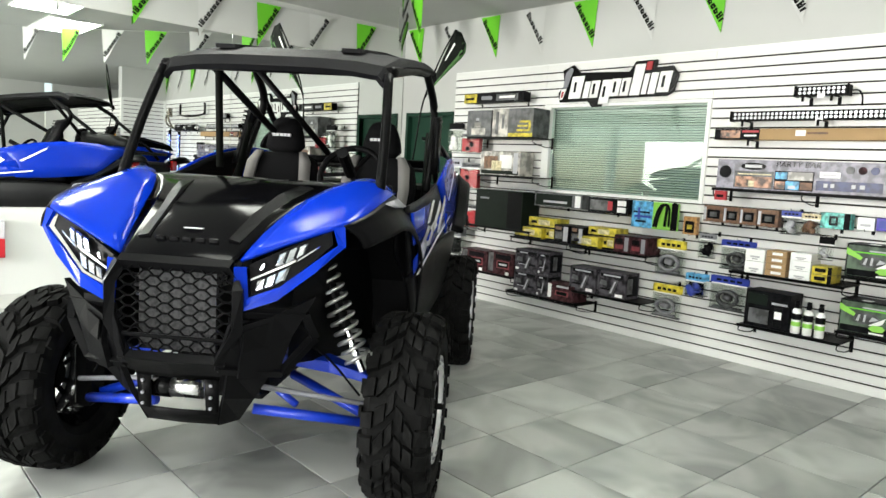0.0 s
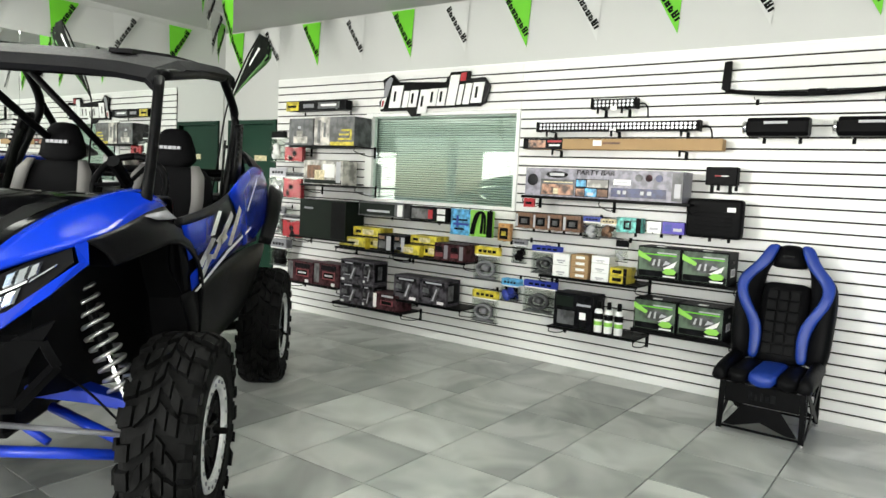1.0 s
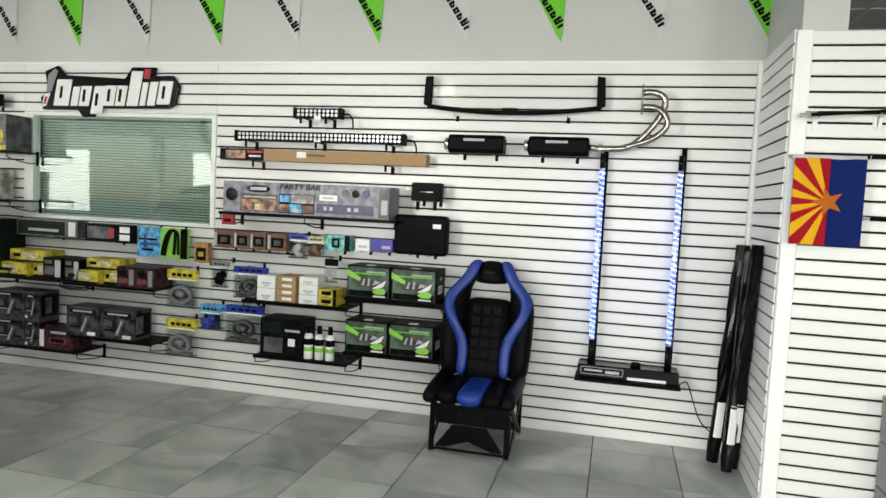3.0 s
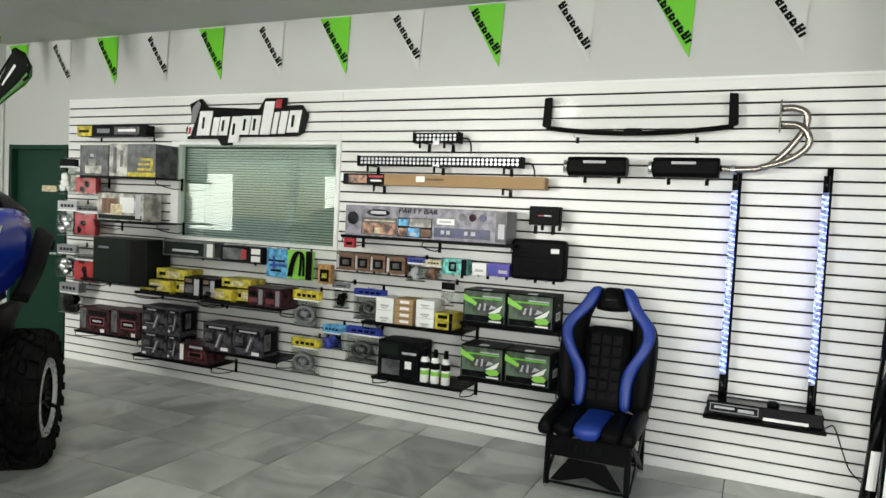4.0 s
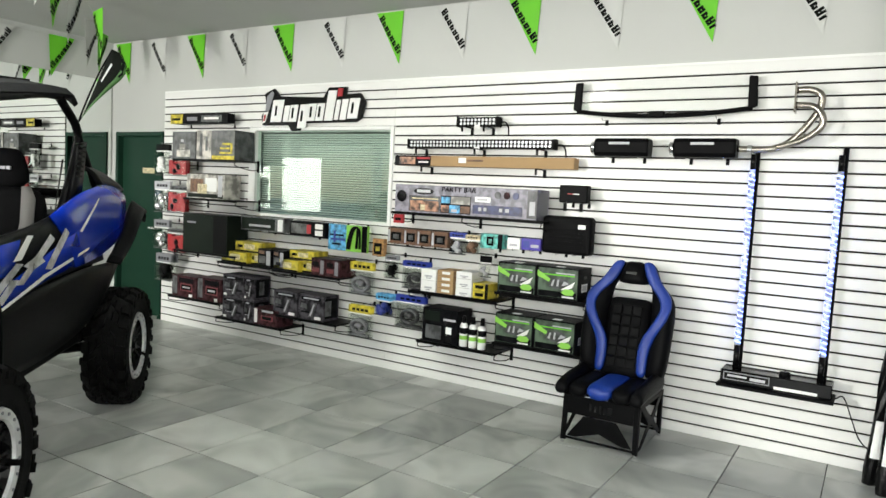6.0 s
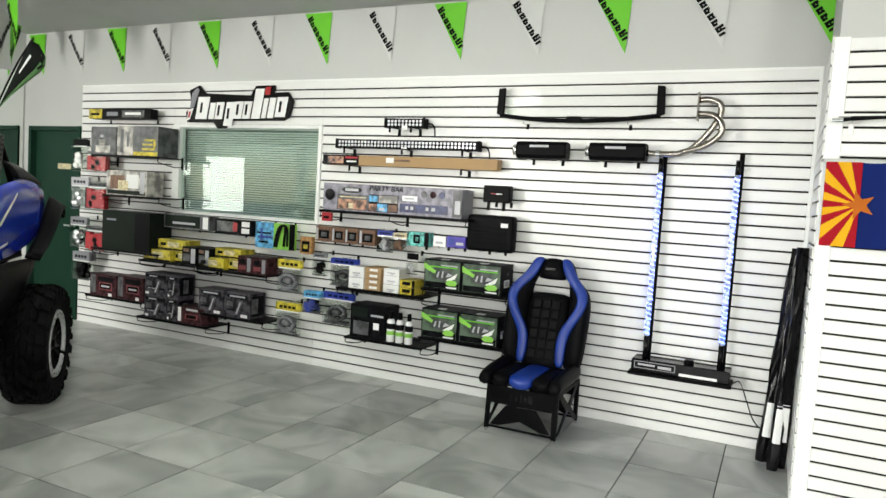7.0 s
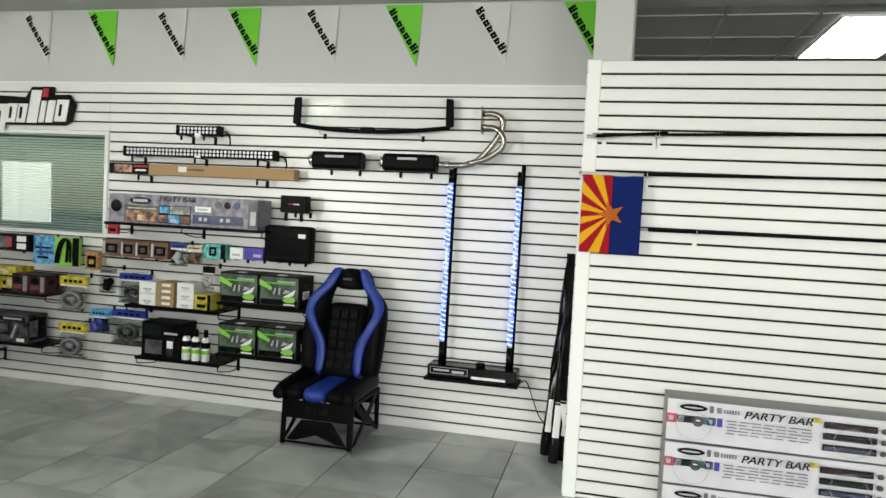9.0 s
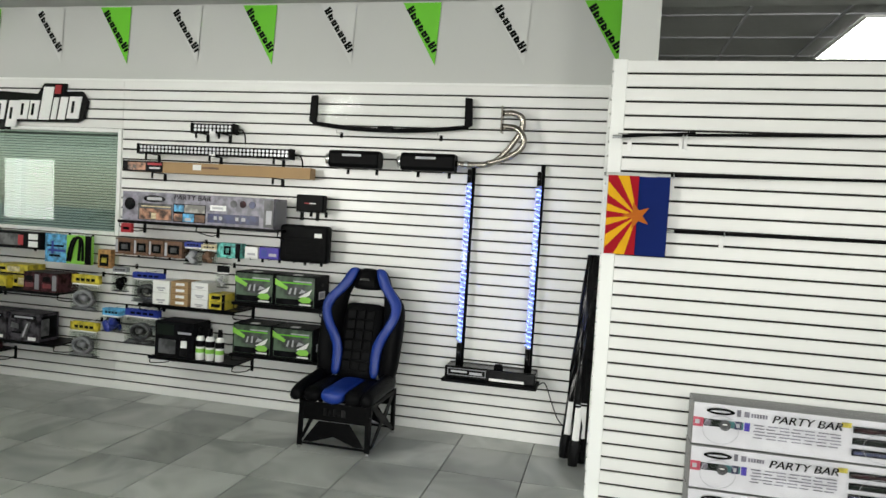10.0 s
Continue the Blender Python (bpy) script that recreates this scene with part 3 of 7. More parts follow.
shelf(4.50, 5.42, 1.75)
carton("helmet_box", "glossy dark helmet box with a pale photograph", "box", 5.10, 5.45, 1.752, 2.02, X, 0.22, M_SMOKE,
       [(0.05, 0.95, 0.05, 0.95, M_SMOKE), (0.2, 0.78, 0.08, 0.34, M_PHOTO), (0.32, 0.58, 0.36, 0.55, M_PHOTO), (0.38, 0.5, 0.62, 0.72, M_LGREY)], "helmet boxes", top=M_GREY)
carton("helmet_box", "grey helmet box with a yellow number on its face", "box", 4.54, 5.08, 1.752, 2.03, X, 0.24, M_SMOKE,
       [(0.0, 0.4, 0.0, 1.0, M_PHOTO), (0.08, 0.16, 0.1, 0.9, M_SMOKE), (0.24, 0.30, 0.3, 0.8, M_SMOKE), (0.40, 1.0, 0.14, 1.0, M_SMOKE), (0.42, 1.0, 0.0, 0.14, YE), (0.62, 0.92, 0.2, 0.27, YE), (0.68, 0.95, 0.5, 0.57, YE), (0.90, 0.95, 0.2, 0.57, YE), (0.64, 0.88, 0.36, 0.42, YE)], "helmet boxes", top=M_LGREY)
shelf(4.47, 5.24, 1.37)
bagb = carton("gear_bag_pack", "clear pack with folded tan and grey gear", "package", 4.69, 5.24, 1.372, 1.61, X + 0.02, 0.2, M_PHOTO,
              [(0.03, 0.97, 0.04, 0.2, M_DGREEN), (0.1, 0.45, 0.25, 0.8, M_BROWN), (0.5, 0.8, 0.3, 0.85, M_WHITE), (0.3, 0.55, 0.2, 0.6, M_BEIGE), (0.84, 0.95, 0.1, 0.95, M_LGREY)])
shelf(4.47, 5.38, 0.845)
carton("storage_box", "large dark green storage box with a smooth lid", "box", 4.58, 5.22, 0.847, 1.22, 5.09, 0.26, M_DGREEN,
       [(0.03, 0.66, 0.06, 0.94, M_DGREEN), (0.70, 0.99, 0.02, 0.98, M_BLACKPLASTIC), (0.1, 0.3, 0.75, 0.8, GR)], top=M_DGREEN)

# red gloved packs hanging by the door
for z0, z1 in ((1.58, 1.79), (1.20, 1.48), (0.79, 1.04)):
    blister("red gloves in a clear hanging pack", 5.28, 5.60, z0, z1, 5.20, M_SMOKE, M_BLACKPLASTIC, 2, 0.16, lumps=2, fill=M_RED)
blister("black and white hanging pack with a printed symbol", 5.58, 5.79, 1.58, 1.90, 5.18, M_BLACKPLASTIC, M_WHITE, 2, 0.2)
blister("pale hanging pack with small fittings", 5.56, 5.80, 1.20, 1.52, 5.18, M_LGREY, M_CHROME, 2, 0.25)
blister("pale hanging pack with small fittings", 5.56, 5.80, 0.82, 1.12, 5.18, M_GREY, M_CHROME, 2, 0.25)
blister("dark grey hanging pack with small fittings", 5.50, 5.77, 0.49, 0.77, 5.18, M_GREY, M_BLACKPLASTIC, 3, 0.3)

# low boxes
def speaker_art(w, h):
    """Slanting pale picture on the newest speaker box."""
    owner = [o for o in scene.objects if o.name.startswith("speaker_box")][-1]
    art_shape(owner, w, h, [(0.40, 0.10), (0.58, 0.12), (0.74, 0.70), (0.60, 0.72)], M_SMOKE, 0.0040)
    art_shape(owner, w, h, [(0.46, 0.16), (0.52, 0.16), (0.66, 0.64), (0.61, 0.64)], M_LGREY, 0.0046)
    art_shape(owner, w, h, [(0.08, 0.46), (0.36, 0.42), (0.34, 0.60), (0.12, 0.66)], M_SMOKE, 0.0040)


shelf(4.66, 5.45, 0.372)
for y0, y1, z1 in ((5.04, 5.41, 0.585), (4.67, 5.02, 0.60)):
    carton("light_kit_box", "dark red light kit box with an oval picture", "box", y0, y1, 0.374, z1, X, 0.2, M_DRED,
           [(0.02, 0.22, 0.1, 0.95, M_SMOKE), (0.35, 0.85, 0.28, 0.64, M_MAROON), (0.40, 0.80, 0.34, 0.58, M_BLACKGLOSS), (0.45, 0.75, 0.42, 0.50, M_LGREY), (0.3, 0.9, 0.70, 0.9, M_DARKBOX), (0.72, 0.85, 0.02, 0.16, WH)], "light kit boxes", side=[(0.1, 0.9, 0.1, 0.9, DK)])
shelf(3.84, 4.73, 0.245)
for y0, y1, z0, z1 in ((4.36, 4.65, 0.247, 0.455), (4.36, 4.65, 0.457, 0.67), (4.22, 4.355, 0.247, 0.455), (4.22, 4.355, 0.457, 0.67)):
    carton("speaker_box", "black speaker box with a grey diagonal picture", "box", y0, y1, z0, z1, X, 0.2, M_BOXGREY,
           [(0.05, 0.95, 0.80, 0.92, M_DARKBOX), (0.2, 0.55, 0.83, 0.88, M_LGREY), (0.12, 0.9, 0.28, 0.36, M_DARKBOX), (0.15, 0.6, 0.30, 0.33, M_LGREY), (0.05, 0.2, 0.05, 0.15, WH)], "speaker boxes", side=[(0.1, 0.9, 0.1, 0.9, M_DARKBOX), (0.3, 0.6, 0.2, 0.8, M_SMOKE)])
    speaker_art(y1 - y0, z1 - z0)
carton("light_kit_box", "dark red light kit box with an oval picture", "box", 3.90, 4.21, 0.247, 0.40, X - 0.01, 0.2, M_DRED,
       [(0.02, 0.15, 0.1, 0.95, WH), (0.3, 0.8, 0.3, 0.6, M_MAROON), (0.36, 0.74, 0.35, 0.55, M_BLACKGLOSS), (0.35, 0.8, 0.8, 0.92, M_LGREY)], "light kit boxes")
shelf(3.20, 3.92, 0.372)
for y0, y1 in ((3.68, 3.97), (3.37, 3.66)):
    carton("speaker_box", "black speaker box with a grey diagonal picture", "box", y0, y1, 0.374, 0.595, X, 0.2, M_BOXGREY,
           [(0.1, 0.9, 0.78, 0.92, M_DARKBOX), (0.2, 0.8, 0.82, 0.88, M_LGREY), (0.12, 0.6, 0.26, 0.33, M_DARKBOX), (0.65, 0.9, 0.04, 0.16, WH)], "speaker boxes", side=[(0.1, 0.9, 0.1, 0.9, M_DARKBOX), (0.1, 0.5, 0.2, 0.8, M_SMOKE)])
    speaker_art(y1 - y0, 0.221)

# yellow and black boxes below the window
shelf(4.00, 4.72, 0.785)
shelf(3.18, 3.99, 0.775)
YB = [(0.0, 1.0, 0.0, 0.16, DK), (0.35, 0.75, 0.3, 0.8, M_BEIGE), (0.1, 0.3, 0.4, 0.7, DK)]
for y0, y1, z0, z1, xo in ((4.34, 4.68, 0.787, 0.89, 0), (4.20, 4.55, 0.895, 0.99, 0.05), (3.69, 3.985, 0.777, 0.875, 0), (3.54, 3.84, 0.885, 0.965, 0.05)):
    carton("filter_box", "small yellow filter box with black print", "box", y0, y1, z0, z1, X + xo, 0.18, YE, YB, "filter boxes", top=YE)
carton("filter_box", "small yellow filter box with black print", "box", 3.53, 3.68, 0.777, 0.884, X + 0.05, 0.15, YE, YB, "filter boxes")
carton("filter_box", "small yellow filter box with black print", "box", 4.20, 4.33, 0.787, 0.894, X + 0.05, 0.15, YE, YB, "filter boxes")
for y0, y1 in ((4.02, 4.19), (3.99 - 0.13, 4.00 - 0.005)):
    carton("clamp_box", "dark parts box with yellow edge print", "box", y0, y1, 0.787, 0.95, X, 0.22, DK, [(0.1, 0.6, 0.2, 0.6, M_SMOKE), (0.65, 0.95, 0.1, 0.9, M_LGREY), (0.1, 0.5, 0.72, 0.9, M_BROWN)], "clamp boxes")
for y0, y1 in ((3.36, 3.52), (3.20, 3.355)):
    carton("brown_parts_box", "dark maroon parts box with a grey side label", "box", y0, y1, 0.777, 0.925, X - 0.01, 0.22, M_DRED, [(0.1, 0.6, 0.2, 0.45, M_MAROON), (0.1, 0.55, 0.55, 0.8, DK), (0.66, 0.9, 0.1, 0.9, M_GREY)], "brown parts boxes", top=M_BOXGREY)

# boxes and cards just under the window
hung_box("long_parts_box", "long grey-green windowed parts box", 3.97, 4.54, 1.10, 1.235, 5.22, 0.12, M_SMOKE, [(0.03, 0.8, 0.1, 0.9, M_DGREEN), (0.2, 0.7, 0.3, 0.45, M_LGREY), (0.86, 0.97, 0.1, 0.9, WH)], "long parts boxes")
hung_box("long_parts_box", "long dark parts box with a red window", 3.48, 3.90, 1.095, 1.225, 5.22, 0.12, DK, [(0.05, 0.55, 0.15, 0.85, M_SMOKE), (0.5, 0.62, 0.2, 0.8, RD), (0.74, 0.95, 0.1, 0.45, WH), (0.74, 0.95, 0.55, 0.9, WH)], "long parts boxes")
cardp = carton("strap_card", "light blue card with a dark printed scrawl", "package", 3.25, 3.46, 1.00, 1.225, 5.25, 0.02, M_SKYBLUE, [(0.1, 0.85, 0.55, 0.62, DK), (0.15, 0.9, 0.38, 0.46, M_BLUEP), (0.2, 0.7, 0.2, 0.27, DK), (0.3, 0.4, 0.3, 0.75, M_BLUEP)])
hook(3.36, 1.227, 0.14)
a = carton("recovery_strap_pack", "lime pack with a looped black strap", "package", 3.02, 3.25, 1.00, 1.225, 5.24, 0.03, M_LIME, [(0.75, 1.0, 0.0, 1.0, M_BLACKPLASTIC)])
bm = bmesh.new()
tube_bm(smooth_path([(-0.012, 0.07, 0.02), (-0.014, 0.05, 0.12), (-0.014, 0.015, 0.20), (-0.014, -0.02, 0.19), (-0.012, -0.01, 0.03)], 5), 0.011, 8, bm)
tube_bm(smooth_path([(-0.016, 0.09, 0.02), (-0.018, 0.075, 0.10), (-0.018, 0.045, 0.185), (-0.018, 0.0, 0.212), (-0.018, -0.045, 0.18), (-0.016, -0.05, 0.03)], 5), 0.009, 8, bm)
part("strap", bm, M_BLACKC, a, "black looped strap", True)
hook(3.14, 1.227, 0.15)
hung_box("bulb_box", "small orange and black printed box", 2.86, 2.975, 0.985, 1.13, 5.26, 0.05, M_ORANGE, [(0.15, 0.85, 0.1, 0.75, DK), (0.3, 0.7, 0.3, 0.55, YE)])

for z0, z1 in ((0.645, 0.925), (0.285, 0.555)):
    blister("yellow-topped hanging pack with a grey clamp", 2.90, 3.16, z0, z1, 5.20, YE, M_GREY, 2, 0.24, "yellow hanging packs", ring=True)

# light bars and the long cardboard box
def light_bar(y0, y1, z0, z1, cols, rows):
    w, h = y1 - y0, z1 - z0
    a = anchor("light_bar", 5.32, (y0 + y1) / 2, z0, 0, "black finned light bar with rows of clear lamps", "light bar", "light bars")
    part("housing", box_bm(-0.02, 0.045, -w / 2, w / 2, 0, h, 0.004), M_BLACKMETAL, a)
    for k in range(8):
        part("cooling_fin", box_bm(0.046, 0.056, -w / 2 + 0.01, w / 2 - 0.01, h * (k + 0.3) / 8, h * (k + 0.6) / 8), M_BLACKMETAL, a)
    dy, dz = (w - 0.03) / cols, (h - 0.016) / rows
    bm = bmesh.new()
    for i in range(cols):
        for j in range(rows):
            add_cyl(bm, (-0.0215, -w / 2 + 0.015 + dy * (i + 0.5), 0.008 + dz * (j + 0.5)), (-0.0255, -w / 2 + 0.015 + dy * (i + 0.5), 0.008 + dz * (j + 0.5)), min(dy, dz) * 0.44, 10, min(dy, dz) * 0.36)
    part("reflector", bm, M_REFL, a, "bright lamp reflectors")
    for s in (-1, 1):
        part("end_cap", box_bm(-0.024, 0.05, s * w / 2 - 0.004, s * w / 2 + 0.012, -0.004, h + 0.004, 0.003), M_BLACKMETAL, a)
    part("cable", tube_bm(smooth_path([(0.03, -w / 2 - 0.01, h * 0.5), (0.0, -w / 2 - 0.06, h * 0.4), (0.0, -w / 2 - 0.085, -0.01), (0.0, -w / 2 - 0.09, -0.075)], 5), 0.006, 6), M_BLACKPLASTIC, a, "black supply cable", True)
    part("price_tag", box_bm(-0.028, -0.027, -0.03, 0.02, -0.02, 0.012), M_WHITE, a)


light_bar(1.87, 2.22, 2.065, 2.135, 10, 2)
light_bar(1.40, 2.68, 1.895, 1.965, 40, 2)
for yy, zz in ((1.95, 2.063), (2.14, 2.063), (1.50, 1.892), (2.02, 1.892), (2.56, 1.892), (1.50, 1.748), (2.50, 1.748)):
    a = anchor("slat_bracket", WALL_X, yy, zz, 0, "short black bracket in the slat wall", "hook", "slat brackets")
    part("bracket_arm", box_bm(-0.16, -0.002, -0.009, 0.009, -0.006, 0.0, 0.001), M_BLACKMETAL, a)
    part("wall_plate", box_bm(-0.01, -0.001, -0.012, 0.012, -0.06, -0.0065, 0.001), M_BLACKMETAL, a)
    part("front_tab", box_bm(-0.166, -0.1605, -0.009, 0.009, -0.045, 0.0, 0.001), M_BLACKMETAL, a)
carton("long_carton", "long brown cardboard carton with a printed dark end", "box", 1.22, 2.78, 1.75, 1.832, 5.26, 0.09, M_CARD,
       [(0.0, 0.225, 0.0, 1.0, DK), (0.03, 0.13, 0.15, 0.85, M_FIRE), (0.15, 0.21, 0.3, 0.45, WH), (0.14, 0.22, 0.65, 0.85, RD), (0.39, 0.435, 0.35, 0.85, WH), (0.44, 0.53, 0.5, 0.68, M_BROWN)])

# party speaker carton on its shelf
shelf(1.36, 2.68, 1.375, 0.3, 3)
pw, ph = 1.26, 0.215
a = carton("party_speaker_carton", "grey printed carton of a long sound bar with photographs", "box", 1.42, 2.66, 1.377, 1.595, X, 0.2, M_MAUVE,
           [(0.11, 0.345, 0.05, 0.62, M_SMOKE), (0.12, 0.335, 0.08, 0.44, M_FIRE), (0.13, 0.33, 0.5, 0.54, M_BEIGE), (0.20, 0.235, 0.1, 0.3, M_BEIGE), (0.35, 0.565, 0.05, 0.66, M_DARKBOX), (0.355, 0.42, 0.40, 0.62, M_SKYBLUE), (0.425, 0.56, 0.38, 0.64, M_PHOTO),
            (0.355, 0.41, 0.08, 0.32, M_FIRE), (0.415, 0.49, 0.07, 0.34, M_SKYBLUE), (0.43, 0.47, 0.1, 0.2, M_LGREY), (0.495, 0.56, 0.08, 0.32, M_BROWN), (0.58, 0.91, 0.10, 0.40, M_NAVY), (0.62, 0.64, 0.2, 0.32, M_LGREY), (0.655, 0.675, 0.2, 0.32, M_LGREY), (0.76, 0.78, 0.2, 0.32, M_LGREY), (0.80, 0.825, 0.2, 0.32, M_LGREY), (0.595, 0.70, 0.5, 0.68, WH), (0.61, 0.68, 0.55, 0.62, M_LGREY), (0.94, 1.0, 0.05, 0.95, M_SMOKE), (0.955, 0.99, 0.15, 0.6, M_LGREY)], side=[(0.1, 0.9, 0.1, 0.9, M_GREY)])
art_shape(a, 1.24, 0.218, [(0.15 + 0.075 + 0.075 * math.cos(q * math.pi / 8), 0.78 + 0.12 * math.sin(q * math.pi / 8)) for q in range(16)], M_BLACKGLOSS, 0.0098)
part("print", box_bm(-0.0112, -0.0106, 0.62 - 1.24 * 0.275, 0.62 - 1.24 * 0.175, 0.16, 0.182), M_LGREY, a)
bm = bmesh.new()
add_cyl(bm, (-0.004, 0.62 - 1.24 * 0.055, 0.125), (-0.0075, 0.62 - 1.24 * 0.055, 0.125), 0.046, 20)
part("speaker_print", bm, M_BLACKGLOSS, a)
for k, c in enumerate((M_SMOKE, M_DRED, M_NAVY)):
    bm = bmesh.new()
    add_cyl(bm, (-0.004, 0.62 - 1.24 * (0.745 + 0.06 * k), 0.165), (-0.0075, 0.62 - 1.24 * (0.745 + 0.06 * k), 0.165), 0.026, 16)
    part("speaker_print", bm, c, a)
part("lettering", text_bm("PARTY BAR", 0.052, Matrix.Translation((-0.009, 0.03, 0.190)) @ FACING, 0.0004, 0.15, 0.30), M_BLACKGLOSS, a, "dark lettering")
carton("red_tag_box", "small red box hanging under the shelf edge", "box", 2.57, 2.66, 1.285, 1.355, 5.11, 0.03, M_RED, [(0.2, 0.8, 0.3, 0.6, DK)])

# amplifier and hard case
a = anchor("amplifier_box", 5.24, 1.205, 1.515, 0, "black amplifier with a small red and white mark", "box")
part("carton_body", box_bm(0, 0.07, -0.105, 0.105, 0, 0.125, 0.006), M_BLACKMETAL, a)
front_panel(a, 0.21, 0.125, [(0.3, 0.5, 0.48, 0.53, M_RED), (0.5, 0.72, 0.48, 0.53, M_WHITE)])
for yy in (1.14, 1.26):
    hook(yy, 1.511, 0.14)
    part("bracket", box_bm(-0.003, 0.004, yy - 1.205 - 0.012, yy - 1.205 + 0.012, -0.06, -0.001), M_BLACKMETAL, a)
a = anchor("hard_case", 5.20, 1.225, 1.150, 0, "black ribbed plastic hard case hung on the wall", "case")
part("case_shell", box_bm(0, 0.10, -0.185, 0.185, 0, 0.27, 0.032, 5), M_BLACKPLASTIC, a, smooth=False)
part("lid_seam", box_bm(0.03, 0.036, -0.188, 0.188, 0.03, 0.24, 0.002), M_BLACKMETAL, a)
for k in range(5):
    part("rib", box_bm(-0.006, 0.0, -0.13, 0.13, 0.05 + 0.03 * k, 0.062 + 0.03 * k, 0.002), M_BLACKPLASTIC, a)
part("price_tag", box_bm(-0.008, -0.0065, -0.145, -0.09, 0.185, 0.215), M_WHITE, a)
for yy in (1.16, 1.29):
    hook(yy, 1.146, 0.2)

# row of small hanging things
for k, (y0, y1, c) in enumerate(((2.63, 2.79, M_BROWN), (2.50, 2.625, M_BROWN), (2.37, 2.495, M_BROWN), (2.21, 2.36, M_BROWN))):
    hung_box("brown_switch_box", "small brown box with a dark square window", y0, y1, 1.11, 1.235, 5.22, 0.10, c, [(0.2, 0.85, 0.2, 0.75, DK), (0.35, 0.7, 0.32, 0.62, M_SMOKE), (0.02, 0.16, 0.1, 0.9, M_LGREY)], "brown switch boxes")
blister("clear hanging pack with pale fittings", 2.05, 2.19, 1.07, 1.24, 5.22, M_BLUEP, M_LGREY, 2, 0.22)
blister("beige hanging pack with brass fittings", 1.92, 2.05, 1.09, 1.23, 5.22, M_BEIGE, M_BROWN, 2, 0.25)
hung_box("teal_gauge_box", "teal printed box with a round black picture", 1.74, 1.93, 1.14, 1.25, 5.24, 0.09, M_TEAL, [(0.3, 0.6, 0.2, 0.8, M_BLACKGLOSS), (0.38, 0.52, 0.35, 0.65, M_TEAL), (0.8, 1.0, 0.0, 1.0, DK)])
hung_box("small_white_box", "plain small white box", 1.585, 1.69, 1.15, 1.235, 5.22, 0.09, M_WHITE, [(0.2, 0.8, 0.3, 0.5, M_LGREY)])
hung_box("small_blue_box", "small blue printed box", 1.42, 1.575, 1.155, 1.24, 5.22, 0.09, M_PURPLE, [(0.1, 0.42, 0.2, 0.8, M_BLUEP), (0.5, 0.9, 0.25, 0.5, M_LGREY)])

blister("dark hanging pack with a black nozzle", 2.66, 2.79, 0.82, 1.01, 5.20, M_GREY, M_BLACKPLASTIC, 2, 0.2)
blister("blue-topped clear hanging pack with a grey pump", 2.34, 2.60, 0.76, 0.985, 5.19, M_BLUEP, M_SMOKE, 2, 0.2, "blue hanging packs", ring=True)
blister("blue hanging pack with small parts", 2.72, 2.89, 0.50, 0.68, 5.22, M_SKYBLUE, M_BLUEP, 3, 0.3, "blue hanging packs")
blister("blue-topped clear hanging pack with a grey pump", 2.36, 2.66, 0.44, 0.70, 5.19, M_BLUEP, M_SMOKE, 2, 0.2, "blue hanging packs", ring=True)
blister("small black and white hanging pack", 1.82, 1.92, 0.915, 1.08, 5.24, M_BLACKPLASTIC, M_LGREY, 1, 0.3)

shelf(1.68, 2.48, 0.765)
for y0, y1, z0, z1, m2 in ((2.235, 2.375, 0.767, 0.855, M_WHITE), (2.235, 2.375, 0.857, 0.945, M_WHITE), (1.915, 2.055, 0.767, 0.83, M_WHITE), (1.915, 2.055, 0.832, 0.90, M_WHITE), (1.915, 2.055, 0.902, 0.955, M_WHITE)):
    carton("small_white_box", "plain small white box", "box", y0, y1, z0, z1, X, 0.18, m2, [(0.25, 0.75, 0.3, 0.45, M_LGREY), (0.35, 0.65, 0.15, 0.22, M_GREY)], "small white boxes")
for k in range(4):
    carton("small_brown_box", "small brown cardboard box with a white label", "box", 2.08, 2.225, 0.767 + 0.046 * k, 0.811 + 0.046 * k, X, 0.18, M_CARD, [(0.3, 0.8, 0.3, 0.75, M_WHITE)], "small brown boxes")
for k in range(2):
    carton("small_yellow_box", "small yellow and black box", "box", 1.775, 1.905, 0.767 + 0.058 * k, 0.823 + 0.058 * k, X, 0.18, YE, [(0.15, 0.7, 0.3, 0.75, DK), (0.8, 1.0, 0.0, 1.0, DK)], "small yellow boxes")

